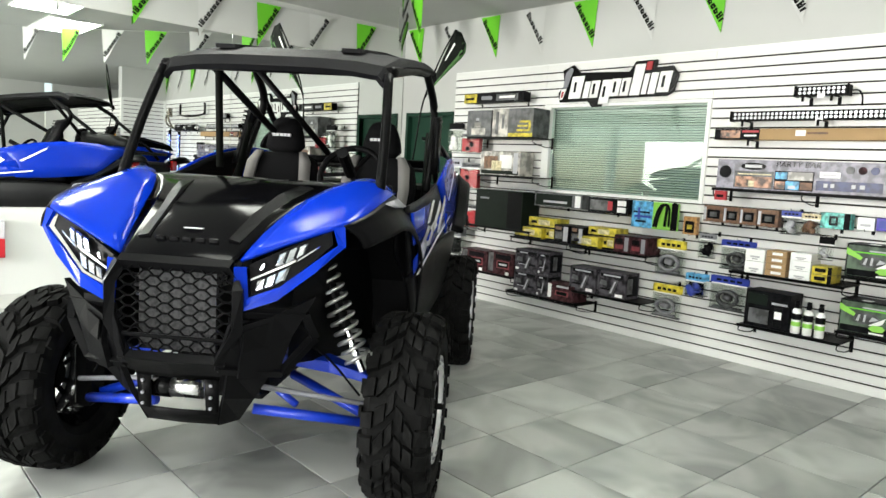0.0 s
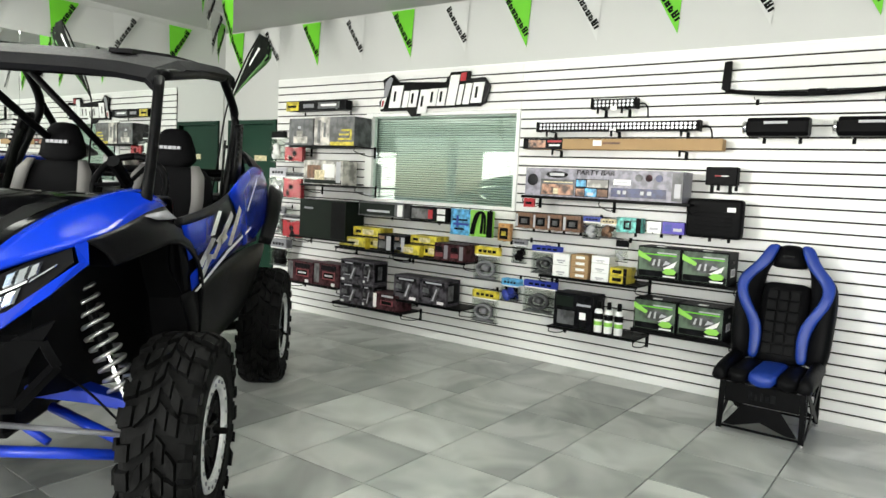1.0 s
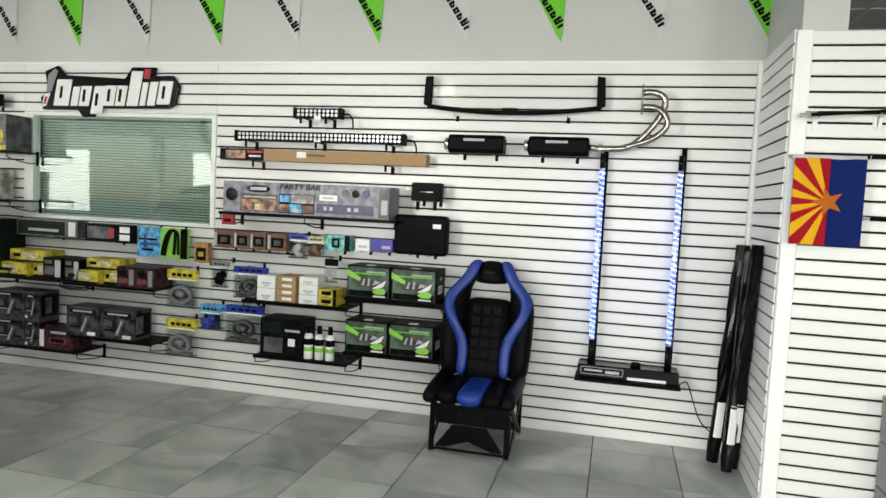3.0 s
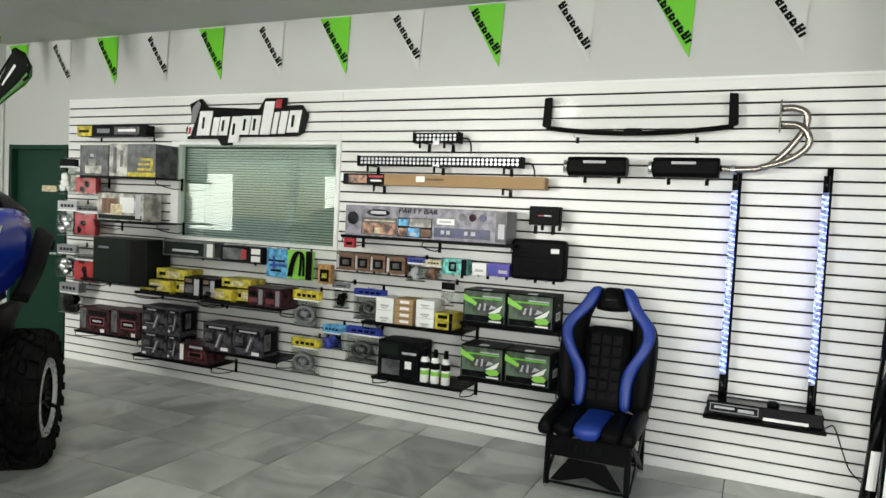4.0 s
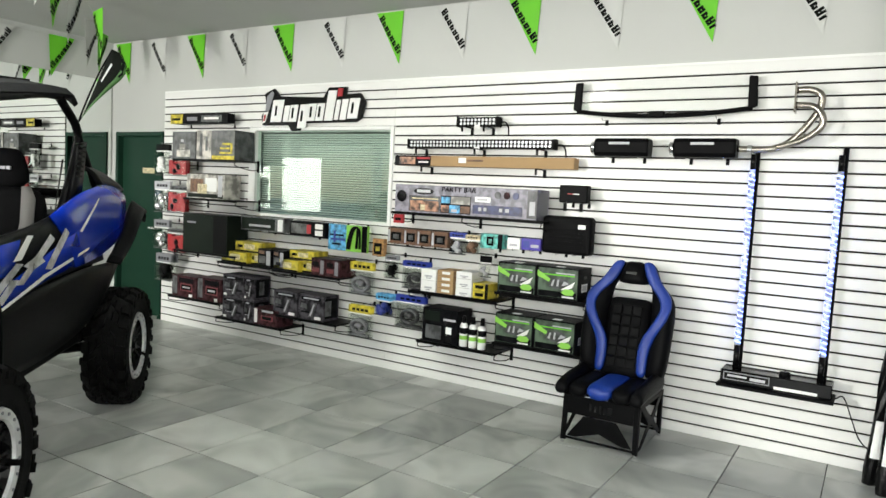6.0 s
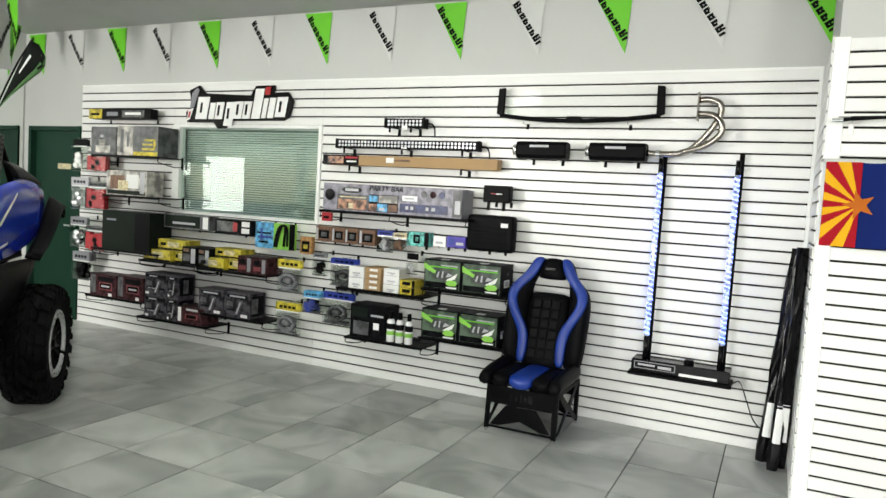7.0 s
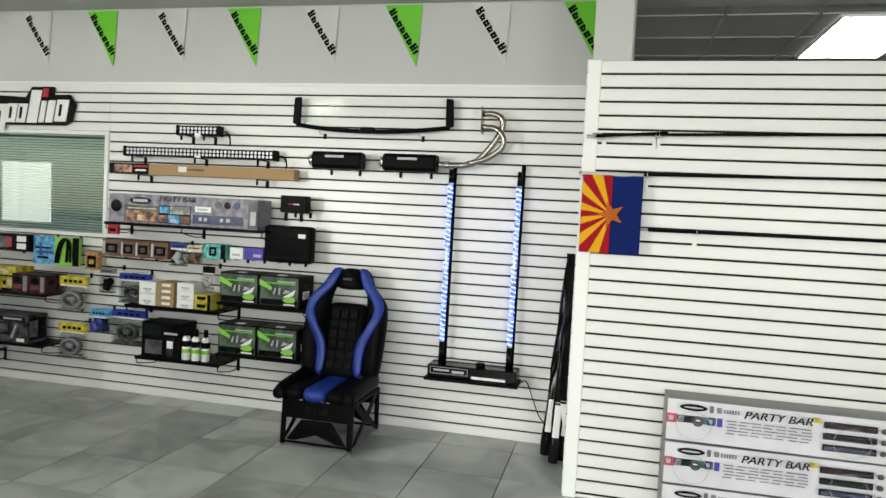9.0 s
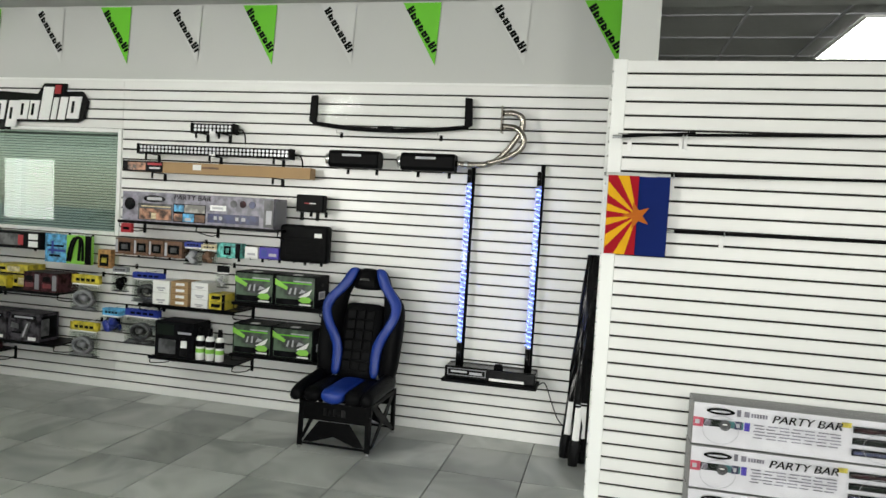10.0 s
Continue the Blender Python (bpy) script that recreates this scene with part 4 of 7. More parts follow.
# four winch boxes, black with green print
for zs, rows in ((0.84, 1), (0.465, 1)):
    shelf(1.01, 1.71, zs)
    for y0, y1 in ((1.395, 1.70), (1.075, 1.385)):
        wb = carton("winch_box", "black box with bright green slashes and a pale winch picture", "box", y0, y1, zs + 0.002, zs + 0.222, X, 0.24, DK,
                    [(0.03, 0.97, 0.04, 0.96, M_BOXGREEN), (0.04, 0.96, 0.05, 0.24, M_DARKBOX), (0.10, 0.9, 0.74, 0.78, M_GREENC), (0.45, 0.9, 0.80, 0.84, M_LGREY), (0.62, 0.9, 0.06, 0.11, WH)],
                    "winch boxes", side=[(0.25, 0.7, 0.25, 0.5, WH), (0.3, 0.64, 0.29, 0.46, M_LGREY), (0.4, 0.6, 0.66, 0.76, M_BLACKGLOSS)], top=M_BLACKPLASTIC)
        for k, (pts, m2) in enumerate((([(0.0, 0.88), (0.0, 0.68), (0.30, 0.52), (0.33, 0.62)], M_LIME),
                                       ([(0.28, 0.38), (0.34, 0.62), (0.5, 0.68), (0.72, 0.64), (0.84, 0.5), (0.7, 0.36), (0.45, 0.32)], M_SMOKE),
                                       ([(0.34, 0.40), (0.39, 0.60), (0.43, 0.60), (0.40, 0.40)], M_LGREY), ([(0.48, 0.40), (0.50, 0.62), (0.54, 0.62), (0.53, 0.40)], M_LGREY), ([(0.60, 0.42), (0.66, 0.58), (0.78, 0.52), (0.74, 0.48)], M_LGREY),
                                       ([(0.60, 0.32), (0.92, 0.60), (0.86, 0.40), (0.70, 0.30)], M_WHITE),
                                       ([(0.60, 0.22), (0.68, 0.34), (0.86, 0.34), (0.92, 0.26), (0.88, 0.16), (0.70, 0.14)], M_LIME))):
            art_shape(wb, y1 - y0, 0.22, pts, m2, 0.0034 + 0.0005 * k)
        carton("price_tag", "small white price tag on the box lid", "tag", (y0 + y1) / 2 - 0.03, (y0 + y1) / 2 + 0.03, zs + 0.2245, zs + 0.2255, X + 0.02, 0.05, WH)

shelf(1.67, 2.38, 0.378)
carton("oil_box", "black box with a bottle picture and green corner", "box", 2.02, 2.34, 0.38, 0.645, X, 0.22, DK, [(0.05, 0.5, 0.62, 0.92, M_DGREEN), (0.1, 0.55, 0.1, 0.5, M_SMOKE), (0.66, 0.86, 0.06, 0.62, M_BLACKGLOSS), (0.68, 0.84, 0.3, 0.5, WH), (0.6, 0.95, 0.68, 0.74, M_LGREY)])
for y in (1.985, 1.905, 1.825):
    a = anchor("spray_bottle", X + 0.04, y, 0.38, random.uniform(0, 40), "white bottle with black cap and yellow-green label", "bottle", "bottles")
    prof = [(0.030, 0.0), (0.032, 0.006), (0.032, 0.155), (0.026, 0.172), (0.016, 0.18)]
    bm = loft_bm([[(r * math.cos(2 * math.pi * k / 18), r * math.sin(2 * math.pi * k / 18), z) for k in range(18)] for r, z in prof], True)
    part("bottle_body", bm, M_WHITE, a, smooth=True)
    part("cap", cyl_bm((0, 0, 0.18), (0, 0, 0.235), 0.018, 16, 0.015), M_BLACKPLASTIC, a, "black cap", True)
    part("label_band", cyl_bm((0, 0, 0.10), (0, 0, 0.145), 0.0326, 18), M_DARKBOX, a)
    part("label_stripe", cyl_bm((0, 0, 0.055), (0, 0, 0.085), 0.0326, 18), M_LIME, a)

# ---- sign over the window: plain block shapes in its colours ----
sg = anchor("wall_sign", WALL_X - 0.004, 3.86, 2.10, 0, "black cut-out sign with slanted white block shapes", "sign")


def sgp(a, b, c):
    return Vector((-0.004 - c, -a, b))


outline = [(-0.58, 0.00), (-0.60, 0.09), (-0.53, 0.16), (-0.56, 0.30), (-0.44, 0.345), (-0.36, 0.27), (0.18, 0.245), (0.24, 0.33), (0.45, 0.33), (0.44, 0.265), (0.60, 0.27), (0.66, 0.19), (0.62, 0.05), (0.56, 0.02), (-0.08, 0.015), (-0.10, -0.05), (-0.20, -0.055), (-0.25, 0.0)]
soften(part("sign_board", prism_bm(outline, sgp, 0.03), M_BLACKGLOSS, sg), 0, 0.006)
sl = 0.18
for x0, x1, z0, z1 in ((-0.47, -0.33, 0.03, 0.235), (-0.31, -0.245, 0.03, 0.18), (-0.235, -0.14, 0.03, 0.185), (-0.125, -0.02, -0.03, 0.185), (-0.01, 0.085, 0.035, 0.19), (0.095, 0.185, 0.035, 0.19), (0.20, 0.30, 0.035, 0.30), (0.315, 0.365, 0.04, 0.215), (0.38, 0.45, 0.04, 0.22), (0.465, 0.58, 0.05, 0.225)):
    sh = lambda z: (z - z0) * sl
    soften(part("block_shape", prism_bm([(x0, z0), (x1, z0), (x1 + sh(z1), z1), (x0 + sh(z1), z1)], lambda a, b, c: sgp(a, b, 0.0305 + c), 0.008), M_WHITE, sg), 0, 0.003)
    if x1 - x0 > 0.08 and z1 < 0.29:
        cx, zc = (x0 + x1) / 2, (z0 + z1) / 2
        part("block_inset", prism_bm([(cx - 0.012, zc - 0.045), (cx + 0.012, zc - 0.045), (cx + 0.024, zc + 0.05), (cx, zc + 0.05)], lambda a, b, c: sgp(a, b, 0.0387 + c), 0.002), M_BLACKGLOSS, sg)
part("red_tab", prism_bm([(0.35, 0.245), (0.405, 0.245), (0.415, 0.315), (0.36, 0.315)], lambda a, b, c: sgp(a, b, 0.0305 + c), 0.008), M_RED, sg, "red tab")
part("grey_crest", prism_bm([(-0.54, 0.13), (-0.49, 0.14), (-0.43, 0.30), (-0.46, 0.32), (-0.52, 0.27)], lambda a, b, c: sgp(a, b, 0.0305 + c), 0.006), M_GREY, sg, "grey crest shape")
part("pink_tail", prism_bm([(-0.575, 0.02), (-0.54, 0.03), (-0.50, 0.13), (-0.56, 0.12)], lambda a, b, c: sgp(a, b, 0.0305 + c), 0.006), M_WHITE, sg, "pale tail shape")
part("red_shape", prism_bm([(-0.56, 0.04), (-0.54, 0.045), (-0.525, 0.10), (-0.55, 0.10)], lambda a, b, c: sgp(a, b, 0.037 + c), 0.002), M_RED, sg)


# ---- pennant strings ----
def pennant_string(p0, p1, starts, sag=0.03, turns=0.0, wave=0.010, start_green=True):
    """Triangles of cloth on a cord from p0 to p1; starts: how far along it each one begins. The cloth hangs in the plane of the cord and z."""
    p0, p1 = Vector(p0), Vector(p1)
    d = (p1 - p0)
    L = d.length
    d.normalize()
    nrm = Vector((-d.y, d.x, 0)).normalized()
    a = anchor("pennant_string", *p0, 0, "cord of alternating green and white triangular pennants", "bunting", "pennant strings")
    part("cord", tube_bm([d * (L * t / 24) + Vector((0, 0, -sag * 4 * (t / 24) * (1 - t / 24))) for t in range(25)], 0.002, 5), M_WHITEC, a)
    for k, s in enumerate(starts):
        green = (k % 2 == 0) == start_green
        z = -sag * 4 * (s / L) * (1 - s / L) - 0.002
        tw = radians(random.uniform(-turns, turns))
        w, h, n = 0.28, 0.44, 8
        ca, sa = math.cos(tw), math.sin(tw)

        def hang(along, down, lift=0.0):
            ripple = wave * math.sin(11 * down + k * 1.7 + 9 * along) * down / h + lift
            return d * (s + along * ca) + nrm * (along * sa + ripple) + Vector((0, 0, z - down))

        def cloth(u, v):
            # u along the cord 0..1, v down 0..1; the point hangs under the far end
            return hang((u * (1 - v) + 0.91 * v) * w, v * h)
        bm = bmesh.new()
        rows = [[bm.verts.new(cloth(i / 3, j / n)) for i in range(4)] for j in range(n)]
        tip = bm.verts.new(cloth(0.5, 1.0))
        for r0, r1 in zip(rows, rows[1:]):
            for i in range(3):
                bm.faces.new((r0[i], r0[i + 1], r1[i + 1], r1[i]))
        for i in range(3):
            bm.faces.new((rows[-1][i], rows[-1][i + 1], tip))
        pn = part("pennant", bm, M_GREENC if green else M_WHITEC, a, "green cloth pennant" if green else "white cloth pennant", True)
        # slanting row of dark printed blocks, each with a small notch
        bm = bmesh.new()
        for side in (-1, 1):
            for c in range(8):
                q0, tall = 0.05 * c, 0.060 if c in (0, 6) else 0.044
                wide = 0.018 if c == 7 else 0.041
                cells = [(0.0, wide, 0.0, 0.017), (0.0, 0.019, 0.017, tall), (wide - 0.016, wide, 0.017, tall * (0.75 if c % 2 else 1.0)), (0.019, wide - 0.016, 0.025, 0.038)]
                for l0, l1, t0, t1 in cells[:2] if c == 7 else cells:
                    vs = []
                    for l, t in ((l0, t0), (l1, t0), (l1, t1), (l0, t1)):
                        run = q0 + l
                        vs.append(bm.verts.new(hang(0.028 + 0.555 * run + 0.80 * t, 0.050 + 0.83 * run - 0.53 * t, side * 0.003)))
                    bm.faces.new(vs)
        part("printed_mark", bm, M_BLACKC, pn, "slanting row of dark printed blocks")
    return a


WALL_PENNANTS = [0.62 * k + 0.0013 * max(0, k - 5) ** 2 for k in range(13)]
pennant_string((5.408, 6.868, 3.04), (5.408, -0.875, 3.045), WALL_PENNANTS, 0.0, 0.0, 0.002, True)
pennant_string((5.25, 6.905, 3.01), (0.2, 6.905, 3.02), [0.3 + 0.62 * k for k in range(7)], 0.02)
pennant_string((5.30, 6.75, 3.02), (1.5, 1.9, 3.03), [0.5 + 0.62 * k for k in range(9)], 0.06, 25.0)


# ---- windscreen, exhaust parts, striped tubes ----
a = anchor("windscreen", 5.33, 0.67, 2.12, 0, "clear half windscreen with a black lower frame", "windscreen")
sec = []
for t in range(13):
    f = t / 12 * 2 - 1
    sec.append(Vector((-0.05 * (1 - f * f) , -0.575 * f, 0.045 * f * f)))
part("lower_frame", tube_bm(sec, 0.016, 8), M_BLACKMETAL, a, "black curved frame", True)
gl = part("screen", loft_bm([[p + Vector((0.0, 0, 0.0)) for p in sec], [p + Vector((0.01, 0, 0.235 - p.z)) for p in sec]]), M_CLEAR, a, "clear plastic sheet", True)
gl.visible_shadow = False
for s in (-1, 1):
    bm = prism_bm([(0.0, 0.03), (0.055, 0.055), (0.045, 0.24), (-0.005, 0.245)] if s > 0 else [(0.0, 0.03), (-0.055, 0.055), (-0.045, 0.24), (0.005, 0.245)], lambda p, q, c: Vector((-0.02 + c, -s * 0.55 * 1.0 - p, q)), 0.03)
    soften(part("side_bracket", bm, M_BLACKMETAL, a, "black side bracket"), 0, 0.006)
part("latch_plate", box_bm(-0.085, -0.06, -0.055, 0.055, -0.012, 0.028, 0.006), M_BLACKPLASTIC, a, "black latch plate")
for yy in (0.3, 1.05):
    hook(yy, 2.10, 0.1)


def muffler(y0, y1, z, pipe):
    a = anchor("exhaust_muffler", 5.25, (y0 + y1) / 2, z, 0, "black exhaust muffler with a steel tip and pale badge", "exhaust", "mufflers")
    w = y1 - y0
    part("canister", loft_bm([[(0.06 * sx * k2, y, 0.062 * sz * k2) for sx, sz in ((1, .55), (.75, .95), (.3, 1), (-.3, 1), (-.75, .95), (-1, .55), (-1, -.55), (-.75, -.95), (-.3, -1), (.3, -1), (.75, -.95), (1, -.55))]
                              for y, k2 in ((w / 2, 0.9), (w / 2 - 0.012, 1), (-w / 2 + 0.012, 1), (-w / 2, 0.9))], True), M_BLACKPLASTIC, a)
    part("steel_tip", cyl_bm((0, w / 2, 0), (0, w / 2 + 0.03, 0), 0.042, 16), M_CHROME, a, "steel tip", True)
    part("badge", box_bm(-0.0635, -0.0605, -0.06, 0.08, 0.018, 0.034), M_LGREY, a, "pale badge")
    if pipe:
        part("outlet_pipe", tube_bm(smooth_path([(0, -w / 2, 0), (0, -w / 2 - 0.10, -0.005), (0, -w / 2 - 0.24, 0.01), (-0.01, -w / 2 - 0.34, 0.09), (-0.02, -w / 2 - 0.43, 0.22), (-0.02, -w / 2 - 0.44, 0.31), (-0.02, -w / 2 - 0.38, 0.345), (-0.02, -w / 2 - 0.31, 0.345)], 6), 0.021, 12), M_STEEL, a, "bent steel pipe", True)
        part("branch_pipe", tube_bm(smooth_path([(-0.03, -w / 2 - 0.22, 0.005), (-0.04, -w / 2 - 0.36, 0.05), (-0.05, -w / 2 - 0.45, 0.12), (-0.05, -w / 2 - 0.455, 0.19), (-0.045, -w / 2 - 0.40, 0.245), (-0.04, -w / 2 - 0.31, 0.255)], 6), 0.020, 12), M_STEEL, a, "bent steel pipe", True)
        part("flange", box_bm(-0.07, 0.02, -w / 2 - 0.312, -w / 2 - 0.302, 0.21, 0.39, 0.004), M_STEEL, a)
        part("clamp", cyl_bm((0, -w / 2 - 0.06, -0.002), (0, -w / 2 - 0.085, -0.003), 0.027, 14), M_CHROME, a)
    for yy in (-w * 0.3, w * 0.3):
        hook((y0 + y1) / 2 + yy, z - 0.066, 0.17)


muffler(0.69, 1.06, 1.905, False)
muffler(0.15, 0.53, 1.905, True)

M_WHIPLED = pmat("whip_light_strip", (0.85, 0.87, 0.9), 0.4, var=0.0, bump=0, emit=(0.10, 0.20, 1.0), strength=14.0)
a = anchor("light_whip_stand", 5.28, -0.175, 0.42, 0, "black wall stand with two striped light whips", "light stand")
part("stand_tray", box_bm(-0.11, 0.11, -0.325, 0.325, 0.0, 0.022, 0.004), M_BLACKMETAL, a)
part("control_box", box_bm(-0.07, 0.10, -0.31, 0.31, 0.0225, 0.105, 0.006), M_BLACKGLOSS, a)
for k, (q0, q1, c, d, m2) in enumerate(((0.03, 0.46, 0.25, 0.85, M_GREY), (0.04, 0.45, 0.32, 0.78, M_BLACKGLOSS), (0.07, 0.25, 0.5, 0.66, M_LGREY), (0.28, 0.42, 0.4, 0.62, M_LGREY), (0.50, 0.88, 0.08, 0.30, M_WHITE))):
    part("print", box_bm(-0.0715 - 0.0004 * k, -0.0702, 0.31 - 0.62 * q1, 0.31 - 0.62 * q0, 0.0225 + 0.0825 * c, 0.0225 + 0.0825 * d), m2, a)
part("knob", cyl_bm((0, -0.05, 0.1055), (0, -0.05, 0.13), 0.035, 16, 0.028), M_BLACKPLASTIC, a, "round black knob", True)
for yt, yb in ((0.245, 0.235), (-0.235, -0.24)):
    base, topp = Vector((0.0, yb, 0.106)), Vector((0.03, yt - 0.01, 1.455))
    dd = (topp - base)
    part("whip_socket", cyl_bm(base, base + dd * 0.11, 0.018, 12), M_BLACKGLOSS, a, "black socket", True)
    part("light_tube", cyl_bm(base + dd * 0.112, base + dd * 0.93, 0.0175, 12), M_TUBE, a, "clear tube with a pale twisted strip", True)
    bm = bmesh.new()
    side = dd.cross(Vector((1, 0, 0))).normalized()
    fw = Vector((1, 0, 0))
    prev = None
    nst = 300
    for t in range(nst + 1):
        f = 0.112 + (0.93 - 0.112) * t / nst
        ang = t * 0.7
        e = (side * math.cos(ang) + fw * math.sin(ang)) * 0.0185
        e2 = (side * math.cos(ang + 1.3) + fw * math.sin(ang + 1.3)) * 0.0185
        cur = (bm.verts.new(base + dd * f + e), bm.verts.new(base + dd * f + e2))
        if prev:
            bm.faces.new((prev[0], prev[1], cur[1], cur[0]))
        prev = cur
    part("twisted_strip", bm, M_WHIPLED, a, "pale lit twisted strip", True)
    part("whip_cap", cyl_bm(base + dd * 0.93, topp, 0.017, 12), M_BLACKGLOSS, a, "black end cap", True)
    part("dark_backing_tube", cyl_bm(base + Vector((0.036, -0.016, 0)), topp + Vector((0.036, -0.018, 0.05)), 0.016, 10), M_BLACKPLASTIC, a, "black carrier tube", True)
part("supply_cable", tube_bm(smooth_path([(0.0, -0.326, 0.02), (0.02, -0.37, 0.03), (0.05, -0.42, -0.10), (0.07, -0.47, -0.22), (0.1, -0.55, -0.30)], 5), 0.004, 6), M_BLACKPLASTIC, a, "thin black cable", True)
for yy in (-0.45, 0.10):
    hook(yy, 0.413, 0.2)

# ---- sim seat on its plate stand ----
st = anchor("racing_seat", 4.972, 0.725, 0.0, 0, "black and blue racing seat on a black plate stand", "chair")
st.matrix_world = st.matrix_world @ Matrix.Diagonal((1.04, 1.04, 0.975, 1.0))


def side_plate(y):
    # plate stand side: top rail, bottom edge and two bow-tie openings
    P = lambda a, b, c: Vector((a, y + c, b))
    for poly in ([(-0.27, 0.02), (-0.245, 0.02), (-0.225, 0.32), (-0.255, 0.32)], [(0.26, 0.02), (0.235, 0.02), (0.225, 0.32), (0.255, 0.32)],
                 [(-0.255, 0.30), (0.255, 0.30), (0.255, 0.325), (-0.255, 0.325)], [(-0.24, 0.04), (-0.19, 0.04), (0.0, 0.15), (0.19, 0.04), (0.24, 0.04), (0.06, 0.17), (0.22, 0.30), (0.15, 0.30), (0.0, 0.20), (-0.15, 0.30), (-0.22, 0.30), (-0.06, 0.17)]):
        part("stand_side", prism_bm(poly, P, 0.006), M_BLACKMETAL, st)


side_plate(-0.235)
side_plate(0.229)
for xx, yy in ((-0.262, 0), (0.255, 0)):
    Pf = lambda a, b, c: Vector((xx + c, a, b))
    for poly in ([(-0.228, 0.02), (-0.205, 0.02), (-0.20, 0.32), (-0.228, 0.32)], [(0.228, 0.02), (0.205, 0.02), (0.20, 0.32), (0.228, 0.32)],
                 [(-0.20, 0.20), (0.20, 0.20), (0.20, 0.32), (-0.20, 0.32)], [(-0.205, 0.03), (0.205, 0.03), (0.205, 0.045), (-0.205, 0.045)],
                 [(-0.2, 0.05), (-0.14, 0.05), (0.0, 0.10), (0.14, 0.05), (0.2, 0.05), (0.10, 0.195), (-0.10, 0.195)]):
        part("stand_front", prism_bm(poly, Pf, 0.006), M_BLACKMETAL, st)
for k, w in enumerate((0.02, 0.012, 0.012, 0.02, 0.03)):
    part("stand_badge", box_bm(-0.2635, -0.2622, 0.06 - k * 0.03 - w / 2, 0.06 - k * 0.03 + w / 2, 0.235, 0.285 - 0.012 * (k % 2)), M_BLACKGLOSS, st)
for xx in (-0.255, 0.25):
    for yy in (-0.225, 0.225):
        part("levelling_foot", cyl_bm((xx, yy, 0.0), (xx, yy, 0.022), 0.012, 10), M_CHROME, st, "bright levelling foot")
part("seat_plate", box_bm(-0.25, 0.25, -0.222, 0.222, 0.3255, 0.335), M_BLACKMETAL, st)


def pad(name, rows, mat, label="", sub=1):
    o = part(name, loft_bm(rows, True), mat, st, label, True)
    return soften(o, 0, 0, sub)


def pad_rows(x0, x1, y0, y1, z0, z1, puff=0.02, n=5):
    """Cushion along x with a rounded section."""
    rows = []
    for k in range(n):
        f = k / (n - 1)
        x = x0 + (x1 - x0) * f
        e = 0.8 if k in (0, n - 1) else 1.0
        zm = z0 + (z1 - z0) * e
        rows.append([(x, y0, z0), (x, y0, zm - 0.01), (x, y0 + 0.012, zm), (x, (y0 + y1) / 2, zm + puff * e), (x, y1 - 0.012, zm), (x, y1, zm - 0.01), (x, y1, z0)])
    return rows


pad("cushion", pad_rows(-0.342, 0.14, -0.076, 0.076, 0.325, 0.420, 0.006, 9), M_BLUELEATHER, "blue centre cushion")
for s in (-1, 1):
    a0, a1 = sorted((s * 0.074, s * 0.19))
    pad("cushion_side", pad_rows(-0.338, 0.14, a0, a1, 0.325, 0.418, 0.006, 9), M_LEATHER)
    b0, b1 = sorted((s * 0.185, s * 0.268))
    rows = []
    for x, h in ((-0.35, 0.40), (-0.33, 0.435), (-0.2, 0.455), (0.0, 0.465), (0.12, 0.48), (0.17, 0.45)):
        rows.append([(x, b0, 0.335), (x, b0, h - 0.02), (x, (b0 + b1) / 2, h + 0.012), (x, b1, h - 0.02), (x, b1, 0.335)])
    pad("cushion_bolster", rows, M_LEATHER)

BACK = Matrix.Translation((0.09, 0, 0.40)) @ Matrix.Rotation(radians(13), 4, "Y")


def bk(f, a, b):
    """Point on the backrest: f forward, a sideways, b up along the back."""
    return BACK @ Vector((-f, a * 1.12, b * 0.975))


for s in (-1, 1):
    rows = []
    for b, i, o, f in ((0.0, 0.12, 0.245, 0.05), (0.12, 0.12, 0.258, 0.09), (0.28, 0.12, 0.264, 0.10), (0.42, 0.12, 0.266, 0.09), (0.50, 0.115, 0.262, 0.08), (0.57, 0.11, 0.25, 0.065), (0.63, 0.105, 0.205, 0.055), (0.68, 0.085, 0.155, 0.05), (0.77, 0.05, 0.138, 0.045), (0.81, 0.03, 0.10, 0.03)):
        rows.append([bk(-0.05, s * i, b), bk(0.015, s * i, b), bk(f * 0.9, s * (i * 0.55 + o * 0.45), b), bk(f, s * (i * 0.15 + o * 0.85), b), bk(0.0, s * o, b), bk(-0.05, s * (o - 0.02), b)])
    pad("backrest_wing", rows, M_LEATHER)
    rows = []
    for b, c, w, f in ((0.01, 0.122, 0.030, 0.056), (0.10, 0.118, 0.034, 0.062), (0.20, 0.116, 0.036, 0.066), (0.28, 0.134, 0.040, 0.078), (0.35, 0.170, 0.038, 0.096), (0.42, 0.200, 0.036, 0.098), (0.49, 0.218, 0.032, 0.090), (0.55, 0.212, 0.040, 0.076), (0.605, 0.180, 0.048, 0.068), (0.66, 0.136, 0.046, 0.064), (0.72, 0.108, 0.042, 0.062), (0.77, 0.094, 0.038, 0.058), (0.815, 0.076, 0.032, 0.046)):
        rows.append([bk(f - 0.03, s * (c - w), b), bk(f + 0.000, s * (c - w * 0.85), b), bk(f + 0.005, s * c, b), bk(f + 0.000, s * (c + w * 0.85), b), bk(f - 0.03, s * (c + w), b)])
    pad("blue_stripe", rows, M_BLUELEATHER, "blue leather stripe")
